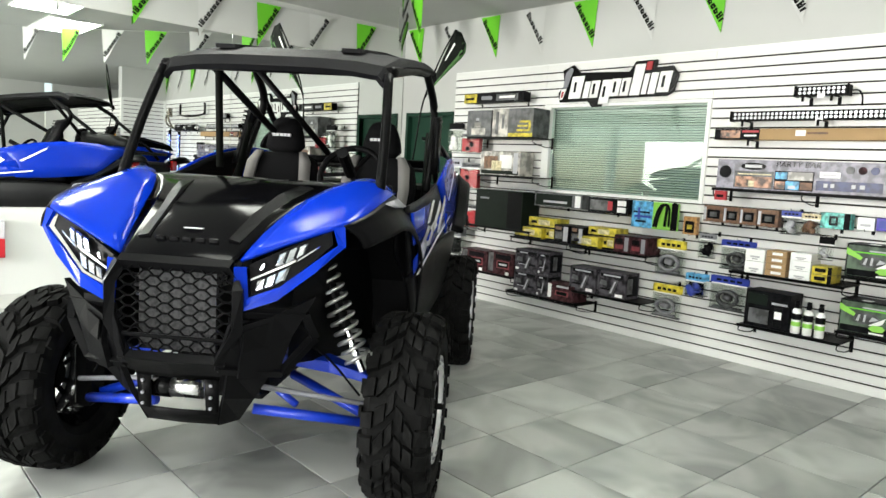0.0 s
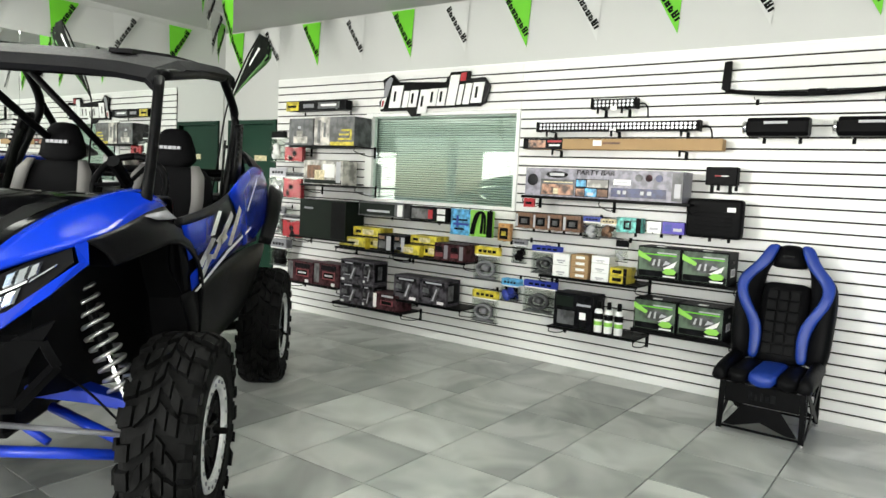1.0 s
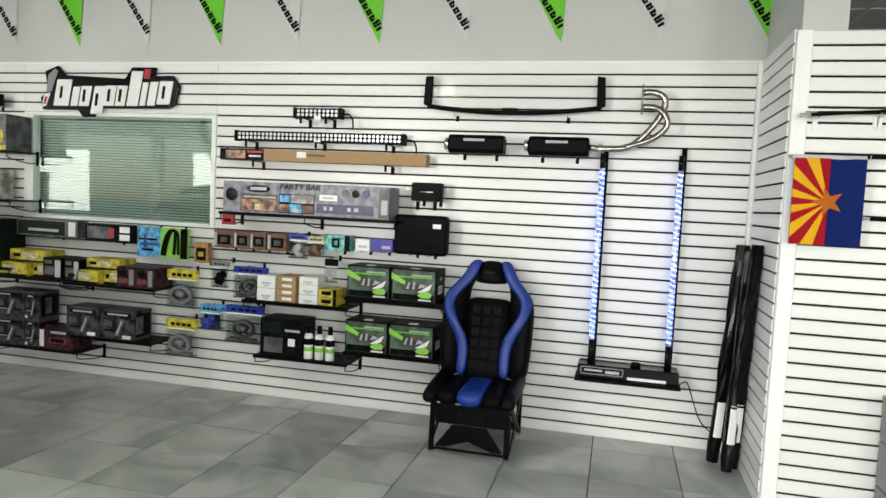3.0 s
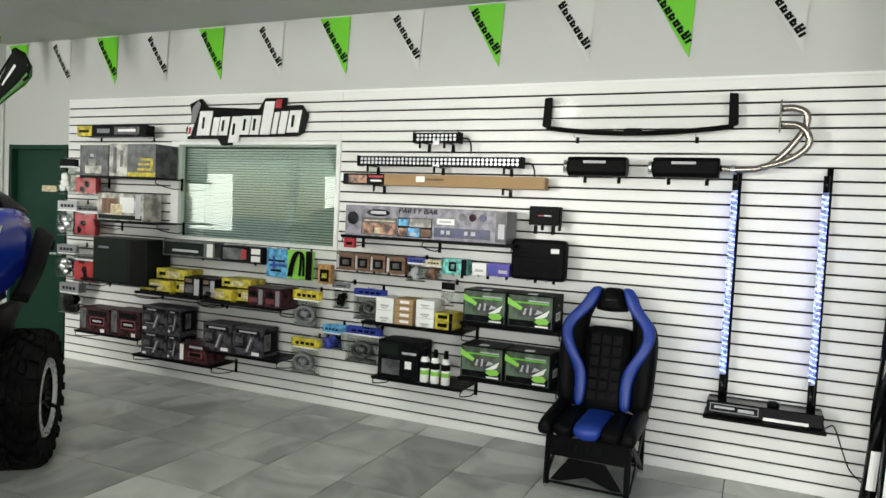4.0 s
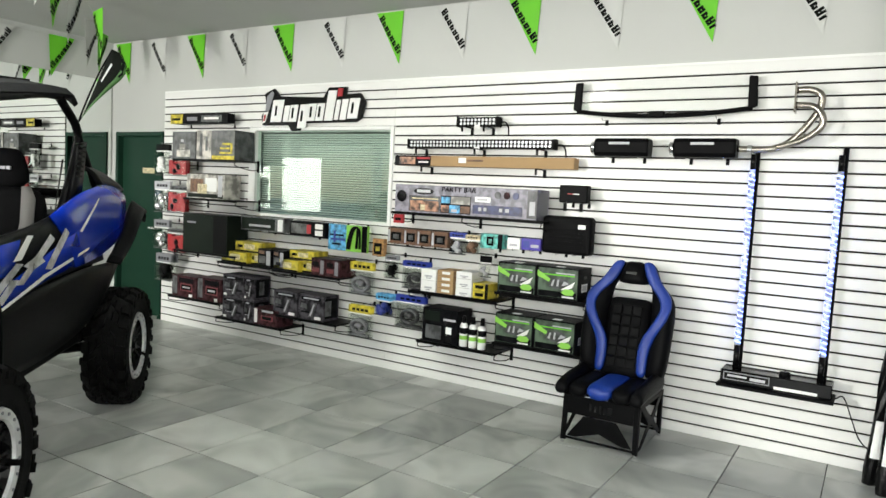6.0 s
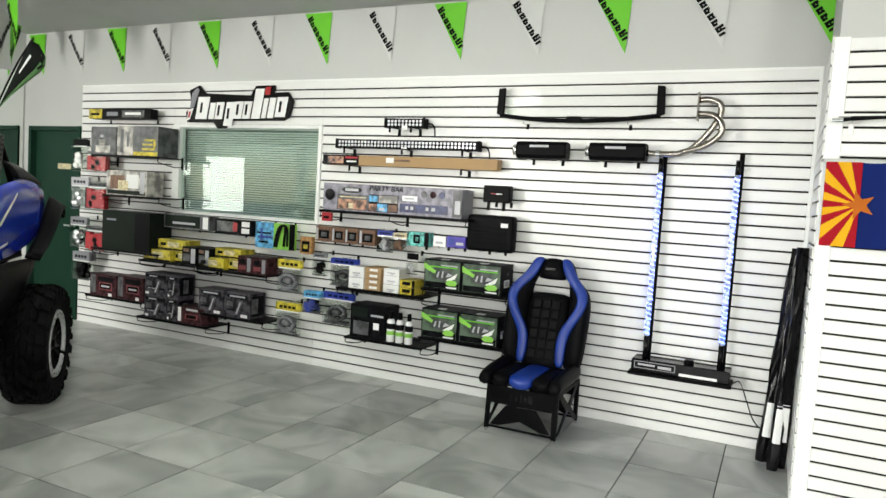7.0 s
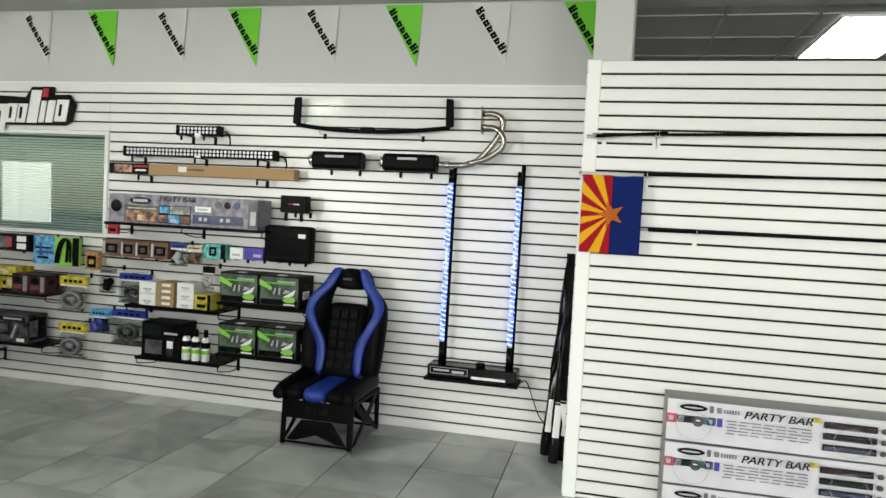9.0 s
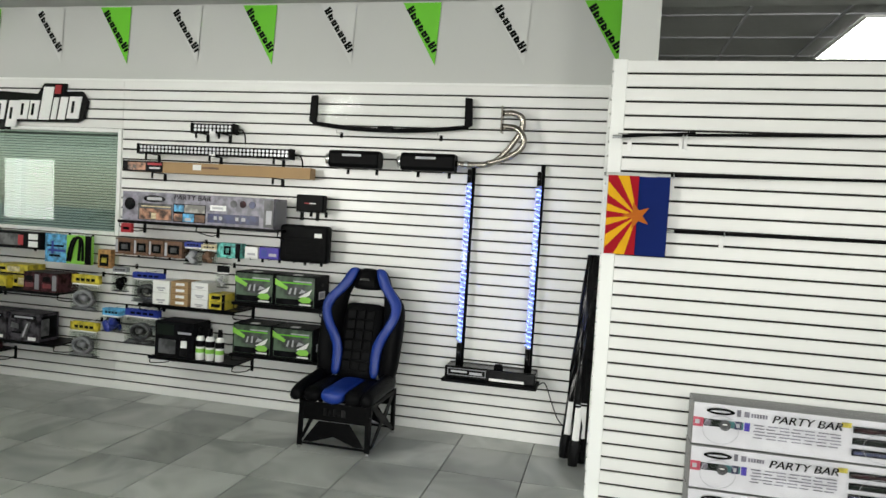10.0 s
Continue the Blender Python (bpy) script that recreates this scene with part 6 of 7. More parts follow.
# hood and front wings
hood = [[(u, hw * f, z + k * (1 - abs(f) ** 2)) for f in (-1, -0.6, -0.2, 0.2, 0.6, 1)] for u, hw, z, k in ((-0.515, 0.20, 1.015, 0.005), (-0.49, 0.215, 1.045, 0.012), (-0.32, 0.25, 1.125, 0.03), (-0.12, 0.30, 1.205, 0.03), (0.08, 0.38, 1.262, 0.025), (0.22, 0.47, 1.29, 0.015), (0.32, 0.54, 1.295, 0.01))]
panel("hood", hood, M_HOOD, "black moulded hood")
for s in (-1, 1):
    panel("hood_ridge", mir([[(-0.42, 0.15, 1.098), (-0.42, 0.19, 1.088)], [(-0.25, 0.17, 1.178), (-0.25, 0.215, 1.160)], [(-0.05, 0.21, 1.255), (-0.05, 0.26, 1.235)], [(0.12, 0.24, 1.285), (0.12, 0.31, 1.275)]], s), M_BODYBLK, "", 0.014, 0, False)
    blue = [[(-0.485, 0.222, 1.035), (-0.455, 0.33, 1.082), (-0.42, 0.47, 1.140), (-0.385, 0.56, 1.172)],
            [(-0.36, 0.25, 1.115), (-0.34, 0.37, 1.150), (-0.31, 0.51, 1.190), (-0.27, 0.62, 1.200)],
            [(-0.15, 0.305, 1.215), (-0.14, 0.41, 1.245), (-0.12, 0.54, 1.265), (-0.07, 0.64, 1.245)],
            [(0.05, 0.37, 1.28), (0.06, 0.45, 1.305), (0.08, 0.55, 1.315), (0.12, 0.64, 1.27)],
            [(0.17, 0.45, 1.315), (0.18, 0.50, 1.335), (0.20, 0.57, 1.33), (0.24, 0.63, 1.27)]]
    panel("front_wing", mir(blue, s), M_BLUE, "glossy blue front wing", 0.012, 1)
    panel("lamp_surround", mir([[(-0.522, 0.212, 1.02), (-0.505, 0.252, 1.02)], [(-0.53, 0.222, 0.855), (-0.505, 0.262, 0.912)], [(-0.50, 0.36, 0.905), (-0.488, 0.37, 0.955)], [(-0.455, 0.48, 1.005), (-0.445, 0.47, 1.04)], [(-0.40, 0.575, 1.10), (-0.415, 0.55, 1.105)], [(-0.385, 0.565, 1.17), (-0.40, 0.53, 1.16)]], s), M_BLUE, "blue strip under the headlamp", 0.014, 0, False)
    # headlamp
    lamp = cp("headlamp", loft_bm(mir([[(-0.478, 0.252, 1.025), (-0.43, 0.39, 1.095), (-0.395, 0.52, 1.15)], [(-0.48, 0.262, 0.915), (-0.462, 0.37, 0.955), (-0.405, 0.53, 1.105)]], s)), M_LAMPBLK, "angular headlamp with clear lenses")
    soften(lamp, 0.02)
    low = [Vector(q) for q in ((-0.480, 0.262, 0.915), (-0.462, 0.37, 0.955), (-0.405, 0.53, 1.105))]
    high = [Vector(q) for q in ((-0.478, 0.252, 1.025), (-0.43, 0.39, 1.095), (-0.395, 0.52, 1.15))]

    def lamp_at(a, b, out):
        # a runs outwards, b upwards over the lamp's face
        k, g = (0, a * 2) if a < 0.5 else (1, a * 2 - 1)
        q = (low[k].lerp(low[k + 1], g)).lerp(high[k].lerp(high[k + 1], g), b)
        return Vector((q.x - 0.012 - out, s * (q.y - 0.2 * out), q.z))

    def lamp_block(a0, a1, b0, b1, out, slant=0.03):
        bm = bmesh.new()
        f0 = [bm.verts.new(lamp_at(a, b, 0.0)) for a, b in ((a0, b0), (a1, b0), (a1 + slant, b1), (a0 + slant, b1))]
        am, bm_ = (a0 + a1 + slant) / 2, (b0 + b1) / 2
        f1 = [bm.verts.new(lamp_at(a + (am - a) * 0.22, b + (bm_ - b) * 0.22, out)) for a, b in ((a0, b0), (a1, b0), (a1 + slant, b1), (a0 + slant, b1))]
        bm.faces.new(f1)
        for i in range(4):
            bm.faces.new((f0[i], f0[(i + 1) % 4], f1[(i + 1) % 4], f1[i]))
        bmesh.ops.recalc_face_normals(bm, faces=bm.faces[:])
        return bm
    for a0, a1, b0, b1 in ((0.10, 0.22, 0.08, 0.40), (0.24, 0.37, 0.08, 0.42), (0.39, 0.52, 0.10, 0.44), (0.36, 0.46, 0.58, 0.92), (0.48, 0.59, 0.56, 0.92), (0.61, 0.70, 0.50, 0.90), (0.16, 0.20, 0.66, 0.82)):
        part("lens", lamp_block(a0, a1, b0, b1, 0.012), M_LED, lamp, "clear faceted lens")
    part("lamp_bar", lamp_block(0.02, 0.60, 0.47, 0.53, 0.006, 0.0), M_WHITE, lamp, "pale light strip")
    part("lamp_bar", lamp_block(0.60, 0.86, 0.40, 0.48, 0.006, 0.02), M_LED, lamp, "pale light strip")
    # flare and arch
    flare = [[(-0.385, 0.56, 1.172), (-0.35, 0.61, 1.14), (-0.33, 0.63, 1.09)],
             [(-0.27, 0.62, 1.205), (-0.20, 0.68, 1.185), (-0.17, 0.705, 1.125)],
             [(-0.07, 0.64, 1.25), (-0.01, 0.70, 1.215), (0.02, 0.73, 1.15)],
             [(0.12, 0.64, 1.265), (0.2, 0.70, 1.20), (0.24, 0.735, 1.10)],
             [(0.24, 0.63, 1.265), (0.34, 0.71, 1.15), (0.38, 0.755, 0.98)],
             [(0.30, 0.63, 1.20), (0.43, 0.70, 1.0), (0.45, 0.735, 0.80)],
             [(0.34, 0.62, 1.0), (0.46, 0.69, 0.8), (0.48, 0.72, 0.60)]]
    panel("front_flare", mir(flare, s), M_BODYBLK, "black wheel arch flare", 0.016)
    panel("wing_vent", mir([[(-0.10, 0.655, 1.247), (-0.06, 0.69, 1.232)], [(0.12, 0.665, 1.258), (0.14, 0.70, 1.225)]], s), M_GREY, "grey vent insert", 0.006, 0)
    cp("arch_liner", loft_bm(mir([[(-0.30, 0.40, 1.08), (-0.02, 0.42, 1.20), (0.32, 0.45, 1.18), (0.46, 0.50, 0.85), (0.50, 0.52, 0.50)], [(-0.30, 0.60, 1.08), (-0.02, 0.62, 1.20), (0.32, 0.62, 1.17), (0.46, 0.68, 0.85), (0.50, 0.68, 0.50)]], s)), M_BLACKPLASTIC)
    cp("inner_panel", loft_bm(mir([[(-0.34, 0.38, 1.06), (0.5, 0.50, 1.20)], [(-0.30, 0.34, 0.62), (0.52, 0.50, 0.48)]], s)), M_BLACKPLASTIC)
    # bumper wings, lower frame
    for a, b in (((-0.52, 0.235, 0.86), (-0.42, 0.44, 0.85)), ((-0.42, 0.44, 0.85), (-0.385, 0.47, 0.76)), ((-0.385, 0.47, 0.76), (-0.44, 0.37, 0.635)), ((-0.44, 0.37, 0.635), (-0.535, 0.17, 0.655)), ((-0.535, 0.17, 0.655), (-0.525, 0.235, 0.86))):
        m2 = Vector(((a[0] + b[0]) / 2 - 0.004, s * (a[1] + b[1]) / 2, (a[2] + b[2]) / 2))
        cp("bumper_bar", tube_bm([(a[0], s * a[1], a[2]), m2, (b[0], s * b[1], b[2])], 0.020, 4), M_BODYBLK)
    panel("bumper_cheek", mir([[(-0.525, 0.20, 0.84), (-0.47, 0.31, 0.82)], [(-0.54, 0.215, 0.74), (-0.46, 0.33, 0.73)], [(-0.53, 0.17, 0.66), (-0.46, 0.30, 0.65)]], s), M_BODYBLK, "", 0.02, 0, False)
    panel("bumper_plate", mir([[(-0.530, 0.245, 0.815), (-0.478, 0.345, 0.850), (-0.412, 0.475, 0.915)], [(-0.538, 0.250, 0.720), (-0.486, 0.330, 0.740), (-0.440, 0.400, 0.775)], [(-0.522, 0.235, 0.625), (-0.474, 0.300, 0.620), (-0.440, 0.350, 0.630)]], s), M_BODYBLK, "angular black bumper plate", 0.022, 0, False)
    panel("plate_recess", mir([[(-0.545, 0.262, 0.800), (-0.500, 0.335, 0.825)], [(-0.553, 0.264, 0.730), (-0.506, 0.322, 0.742)]], s), M_BLACKMETAL, "", 0.006, 0, False)
    panel("chin_side", mir([[(-0.52, 0.20, 0.66), (-0.44, 0.33, 0.64)], [(-0.49, 0.17, 0.54), (-0.40, 0.25, 0.52)], [(-0.44, 0.13, 0.42), (-0.34, 0.17, 0.41)]], s), M_BODYBLK, "", 0.02, 0, False)
    # suspension
    cp("lower_arm", tube_bm([(-0.27, s * 0.20, 0.425), (-0.05, s * 0.62, 0.325)], 0.021, 10), M_BLUEMETAL, "blue lower suspension arm", True)
    cp("lower_arm", tube_bm([(0.16, s * 0.22, 0.44), (0.0, s * 0.60, 0.335)], 0.021, 10), M_BLUEMETAL, "blue lower suspension arm", True)
    cp("lower_arm", tube_bm([(-0.10, s * 0.24, 0.45), (-0.12, s * 0.33, 0.40)], 0.016, 8), M_BLUEMETAL, "blue lower suspension arm", True)
    soften(cp("upper_arm", loft_bm([[(-0.14, s * 0.25, 0.615), (-0.14, s * 0.25, 0.575), (0.10, s * 0.25, 0.575), (0.10, s * 0.25, 0.615)], [(-0.055, s * 0.44, 0.575), (-0.055, s * 0.44, 0.525), (0.05, s * 0.44, 0.525), (0.05, s * 0.44, 0.575)], [(-0.03, s * 0.60, 0.525), (-0.03, s * 0.60, 0.485), (0.03, s * 0.60, 0.485), (0.03, s * 0.60, 0.525)]], True), M_BLUEMETAL, "blue upper suspension arm"), 0, 0.008)
    cp("tie_rod", tube_bm([(-0.22, s * 0.20, 0.50), (-0.12, s * 0.62, 0.43)], 0.011, 8), M_GREY, "grey tie rod", True)
    cp("knuckle", box_bm(-0.06, 0.06, s * 0.61, s * 0.69, 0.28, 0.56, 0.015), M_BLACKMETAL)
    top, bot = Vector((0.0, s * 0.36, 1.02)), Vector((-0.02, s * 0.575, 0.535))
    cp("shock_body", cyl_bm(top, bot + (top - bot) * 0.35, 0.026, 12), M_BLACKMETAL)
    cp("shock_rod", cyl_bm(bot, bot + (top - bot) * 0.4, 0.015, 10), M_CHROME)
    dd = bot - top
    q = dd.normalized().to_track_quat("Z", "Y").to_matrix()
    cp("shock_spring", tube_bm([top + dd * (0.12 + 0.80 * k / 110) + q @ Vector((0.052 * math.cos(k * 0.57), 0.052 * math.sin(k * 0.57), 0)) for k in range(111)], 0.0085, 6), M_SPRING, "silver coil spring", True)
    cp("brake_hose", tube_bm(smooth_path([(-0.1, s * 0.3, 0.68), (-0.14, s * 0.45, 0.62), (-0.08, s * 0.58, 0.45)], 4), 0.005, 5), M_BLACKPLASTIC)

# grille: frame, net of stretched cells, radiator behind
GO = [(0.205, 1.015), (0.235, 0.94), (0.235, 0.80), (0.165, 0.675), (-0.165, 0.675), (-0.235, 0.80), (-0.235, 0.94), (-0.205, 1.015)]
gr = cp("grille_frame", tube_bm([(-0.535 + 0.02 * (z > 1.0), v, z) for v, z in GO + GO[:1]], 0.026, 4), M_BODYBLK, "black frame of the front grille")
part("radiator", box_bm(-0.47, -0.45, -0.13, 0.16, 0.69, 1.0), M_RADIATOR, gr, "grey radiator behind the net")
rows_n, cols_n = 17, 5
for j in range(rows_n):
    z0 = 0.695 + 0.0188 * j
    hw = 0.225 if 0.78 < z0 < 0.96 else 0.19
    pts = []
    for i in range(cols_n * 4 + 1):
        f = i / (cols_n * 4)
        ph = (i + (2 if j % 2 else 0)) % 4
        pts.append((-0.525, -hw + 2 * hw * f, z0 + (0.0094 if ph in (1, 2) else -0.0094) * (1 if j % 2 else 1)))
    part("net_strand", tube_bm(pts, 0.0042, 4), M_BLACKPLASTIC, gr)
part("net_rail", tube_bm([(-0.53, -0.2, 0.755), (-0.53, 0.2, 0.755)], 0.008, 6), M_BODYBLK, gr)
cp("hood_badge", box_bm(-0.392, -0.362, -0.035, 0.035, 1.128, 1.131), M_LGREY, "pale badge shape").matrix_local = Matrix.Translation((0.0, 0, 0.0))
for k in range(5):
    cp("hood_slot", box_bm(-0.445, -0.43, -0.12 + k * 0.05, -0.085 + k * 0.05, 1.085, 1.103, 0.003), M_BLACKGLOSS)

# chin plate with winch
panel("skid_plate", [[(-0.50, -0.17, 0.64), (-0.51, 0.0, 0.64), (-0.50, 0.17, 0.64)], [(-0.485, -0.155, 0.60), (-0.495, 0.0, 0.60), (-0.485, 0.155, 0.60)]], M_BLACKMETAL, "", 0.008, 0)
panel("skid_plate", [[(-0.47, -0.15, 0.475), (-0.48, 0.0, 0.475), (-0.47, 0.15, 0.475)], [(-0.44, -0.13, 0.42), (-0.45, 0.0, 0.42), (-0.44, 0.13, 0.42)], [(-0.30, -0.15, 0.40), (-0.30, 0.0, 0.40), (-0.30, 0.15, 0.40)]], M_BLACKMETAL, "", 0.008, 0)
for s in (-1, 1):
    panel("winch_cheek", mir([[(-0.492, 0.10, 0.60), (-0.488, 0.155, 0.60)], [(-0.48, 0.105, 0.475), (-0.475, 0.15, 0.475)]], s), M_BLACKMETAL, "", 0.008, 0)
    for zz in (0.58, 0.535, 0.495):
        cp("bolt", cyl_bm((-0.495, s * 0.128, zz), (-0.502, s * 0.128, zz), 0.006, 8), M_GREY)
panel("beak", [[(-0.545, -0.20, 0.68), (-0.56, 0.0, 0.68), (-0.545, 0.20, 0.68)], [(-0.50, -0.17, 0.625), (-0.515, 0.0, 0.625), (-0.50, 0.17, 0.625)]], M_BODYBLK, "", 0.02, 0, False)
cp("winch_drum", cyl_bm((-0.42, -0.07, 0.54), (-0.42, 0.05, 0.54), 0.038, 16), M_ALU, "bright winch drum", True)
cp("winch_motor", cyl_bm((-0.42, 0.052, 0.54), (-0.42, 0.12, 0.54), 0.042, 16), M_BLACKGLOSS, "", True)
cp("chassis", box_bm(-0.12, 2.35, -0.20, 0.20, 0.40, 0.64, 0.03), M_BLACKPLASTIC)
cp("floor_pan", box_bm(0.45, 1.75, -0.66, 0.66, 0.50, 0.58, 0.02), M_BLACKPLASTIC)

# cab: dash, cage, roof, seats, wheel
panel("dashboard", [[(0.30, v, 1.285) for v in (-0.56, 0, 0.56)], [(0.50, v, 1.30) for v in (-0.56, 0, 0.56)], [(0.62, v, 1.28) for v in (-0.56, 0, 0.56)], [(0.60, v, 1.0) for v in (-0.56, 0, 0.56)]], M_BODYBLK, "black dashboard", 0.02)
for s in (-1, 1):
    for pts, nm in (([(0.13, 0.585, 1.28), (0.27, 0.57, 1.55), (0.42, 0.545, 1.81)], "front_pillar"), ([(0.44, 0.545, 1.825), (0.9, 0.56, 1.90), (1.35, 0.56, 1.97), (1.62, 0.56, 1.99)], "roof_rail"),
                    ([(1.60, 0.56, 1.99), (1.86, 0.585, 1.80), (1.74, 0.60, 1.58), (1.45, 0.61, 1.25)], "rear_pillar"), ([(1.86, 0.58, 1.80), (2.25, 0.56, 1.50), (2.45, 0.55, 1.30)], "rear_brace")):
        cp(nm, tube_bm(smooth_path([(p[0], s * p[1], p[2]) for p in pts], 5), 0.022 if nm in ("front_pillar", "rear_brace") else 0.026, 10), M_BLACKMETAL, "black cage tube", True)
    panel("pillar_cover", mir([[(1.72, 0.625, 1.72), (1.86, 0.625, 1.74)], [(1.66, 0.635, 1.58), (1.80, 0.635, 1.60)], [(1.52, 0.645, 1.36), (1.70, 0.645, 1.38)]], s), M_BODYBLK, "ribbed black pillar cover", 0.03, 1)
    for k in range(7):
        cp("cover_rib", box_bm(1.685 - 0.012 * k, 1.80 - 0.012 * k, s * 0.648, s * 0.655, 1.70 - 0.03 * k, 1.712 - 0.03 * k), M_BLACKMETAL)
    panel("belt_strap", mir([[(1.60, 0.59, 1.62), (1.64, 0.57, 1.62)], [(1.48, 0.60, 1.40), (1.53, 0.58, 1.40)], [(1.40, 0.60, 1.20), (1.46, 0.58, 1.20)]], s), M_BLACKC, "black belt strap", 0.004, 1)
    panel("rear_pod", mir([[(1.95, 0.50, 1.60), (2.0, 0.62, 1.58), (2.02, 0.66, 1.48)], [(2.25, 0.50, 1.60), (2.3, 0.62, 1.57), (2.32, 0.66, 1.47)], [(2.55, 0.50, 1.52), (2.58, 0.62, 1.50), (2.60, 0.66, 1.44)]], s), M_BODYBLK, "black air box cover", 0.02)
cp("cage_cross", tube_bm([(0.46, -0.54, 1.83), (0.46, 0.54, 1.83)], 0.025, 10), M_BLACKMETAL, "black cage tube", True)
cp("cage_cross", tube_bm([(1.78, -0.58, 1.42), (1.78, 0.58, 1.42)], 0.025, 10), M_BLACKMETAL, "black cage tube", True)
cp("cage_diagonal", tube_bm([(1.60, 0.54, 1.97), (1.84, 0.10, 1.44)], 0.022, 10), M_BLACKMETAL, "black cage tube", True)
cp("cage_diagonal", tube_bm([(0.95, 0.55, 1.90), (1.70, 0.30, 1.44)], 0.022, 10), M_BLACKMETAL, "black cage tube", True)
cp("belt_strap", tube_bm([(0.98, 0.52, 1.88), (1.02, 0.52, 1.34)], 0.022, 6), M_BLACKC, "black belt strap", True)
roof = []
for u, z, hw in ((0.37, 1.815, 0.53), (0.42, 1.865, 0.55), (0.70, 1.945, 0.57), (1.10, 2.00, 0.585), (1.50, 2.045, 0.59), (1.72, 2.06, 0.59), (1.80, 2.02, 0.585)):
    roof.append([(u + 0.03 * abs(f) ** 3, hw * f, z - 0.030 * abs(f) ** 4 - 0.03 * (abs(f) > 0.95)) for f in (-1, -0.93, -0.7, -0.45, -0.2, 0.2, 0.45, 0.7, 0.93, 1)])
panel("roof", roof, M_ROOF, "black moulded plastic roof", 0.03, 0, False)
for f in (-0.32, 0.32):
    panel("roof_rib", [[(0.60, f - 0.05, 1.945), (0.60, f + 0.05, 1.945)], [(1.1, f - 0.07, 2.012), (1.1, f + 0.07, 2.012)], [(1.62, f - 0.08, 2.064), (1.62, f + 0.08, 2.064)]], M_ROOF, "", 0.02, 0, False)
for v in (-0.31, 0.31):
    se = cp("seat", loft_bm([[(1.30, v - 0.24, 1.02), (1.26, v - 0.12, 1.02), (1.26, v + 0.12, 1.02), (1.30, v + 0.24, 1.02), (1.50, v + 0.24, 1.02), (1.50, v - 0.24, 1.02)],
                             [(1.38, v - 0.26, 1.26), (1.36, v - 0.13, 1.25), (1.36, v + 0.13, 1.25), (1.38, v + 0.26, 1.26), (1.58, v + 0.25, 1.26), (1.58, v - 0.25, 1.26)],
                             [(1.44, v - 0.24, 1.40), (1.43, v - 0.12, 1.40), (1.43, v + 0.12, 1.40), (1.44, v + 0.24, 1.40), (1.60, v + 0.23, 1.40), (1.60, v - 0.23, 1.40)],
                             [(1.47, v - 0.16, 1.455), (1.46, v - 0.10, 1.46), (1.46, v + 0.10, 1.46), (1.47, v + 0.16, 1.455), (1.60, v + 0.15, 1.455), (1.60, v - 0.15, 1.455)]], True), M_SEATCLOTH, "black fabric seat with grey side stripes", True)
    soften(se, 0, 0, 1)
    hd = part("headrest", loft_bm([[(1.46, v - 0.15, 1.43), (1.44, v, 1.43), (1.46, v + 0.15, 1.43), (1.60, v + 0.15, 1.43), (1.60, v - 0.15, 1.43)], [(1.47, v - 0.135, 1.53), (1.45, v, 1.53), (1.47, v + 0.135, 1.53), (1.60, v + 0.13, 1.53), (1.60, v - 0.13, 1.53)],
                                   [(1.50, v - 0.10, 1.64), (1.48, v, 1.645), (1.50, v + 0.10, 1.64), (1.60, v + 0.09, 1.64), (1.60, v - 0.09, 1.64)], [(1.53, v - 0.06, 1.67), (1.52, v, 1.675), (1.53, v + 0.06, 1.67), (1.59, v + 0.05, 1.67), (1.59, v - 0.05, 1.67)]], True), M_SEATCLOTH, se, "black headrest", True)
    soften(hd, 0, 0, 1)
    for k in range(5):
        part("headrest_mark", box_bm(1.441 - 0.002 * (k % 2), 1.462, v - 0.055 + k * 0.024, v - 0.037 + k * 0.024, 1.545, 1.562), M_LGREY, se, "pale stitched mark")
    for s in (-1, 1):
        soften(part("seat_stripe", loft_bm([[(1.285, v + s * 0.13, 1.05), (1.30, v + s * 0.19, 1.05)], [(1.352, v + s * 0.145, 1.25), (1.362, v + s * 0.21, 1.255)], [(1.408, v + s * 0.13, 1.385), (1.418, v + s * 0.20, 1.385)], [(1.452, v + s * 0.115, 1.445), (1.46, v + s * 0.16, 1.445)]]), M_SEATGREY, se, "light grey fabric stripe", True), 0.015)
    cp("seat_cushion", box_bm(0.85, 1.40, v - 0.24, v + 0.24, 0.90, 1.04, 0.04, 3), M_SEATCLOTH, "black seat cushion")
bm = bmesh.new()
tm = Matrix.Translation((0.80, -0.30, 1.33)) @ Matrix.Rotation(radians(-62), 4, "Y")
tube_bm([tm @ Vector((0.17 * math.cos(2 * math.pi * k / 32), 0.17 * math.sin(2 * math.pi * k / 32), 0)) for k in range(33)], 0.017, 8, bm)
sw = cp("steering_wheel", bm, M_BLACKPLASTIC, "black steering wheel", True)
for ang in (90, 210, 330):
    part("spoke", tube_bm([tm @ Vector((0, 0, 0.03)), tm @ Vector((0.165 * math.cos(radians(ang)), 0.165 * math.sin(radians(ang)), 0))], 0.012, 6), M_BLACKPLASTIC, sw)
part("column", tube_bm([tm @ Vector((0, 0, 0.03)), tm @ Vector((0, 0, 0.25))], 0.03, 8), M_BLACKPLASTIC, sw)

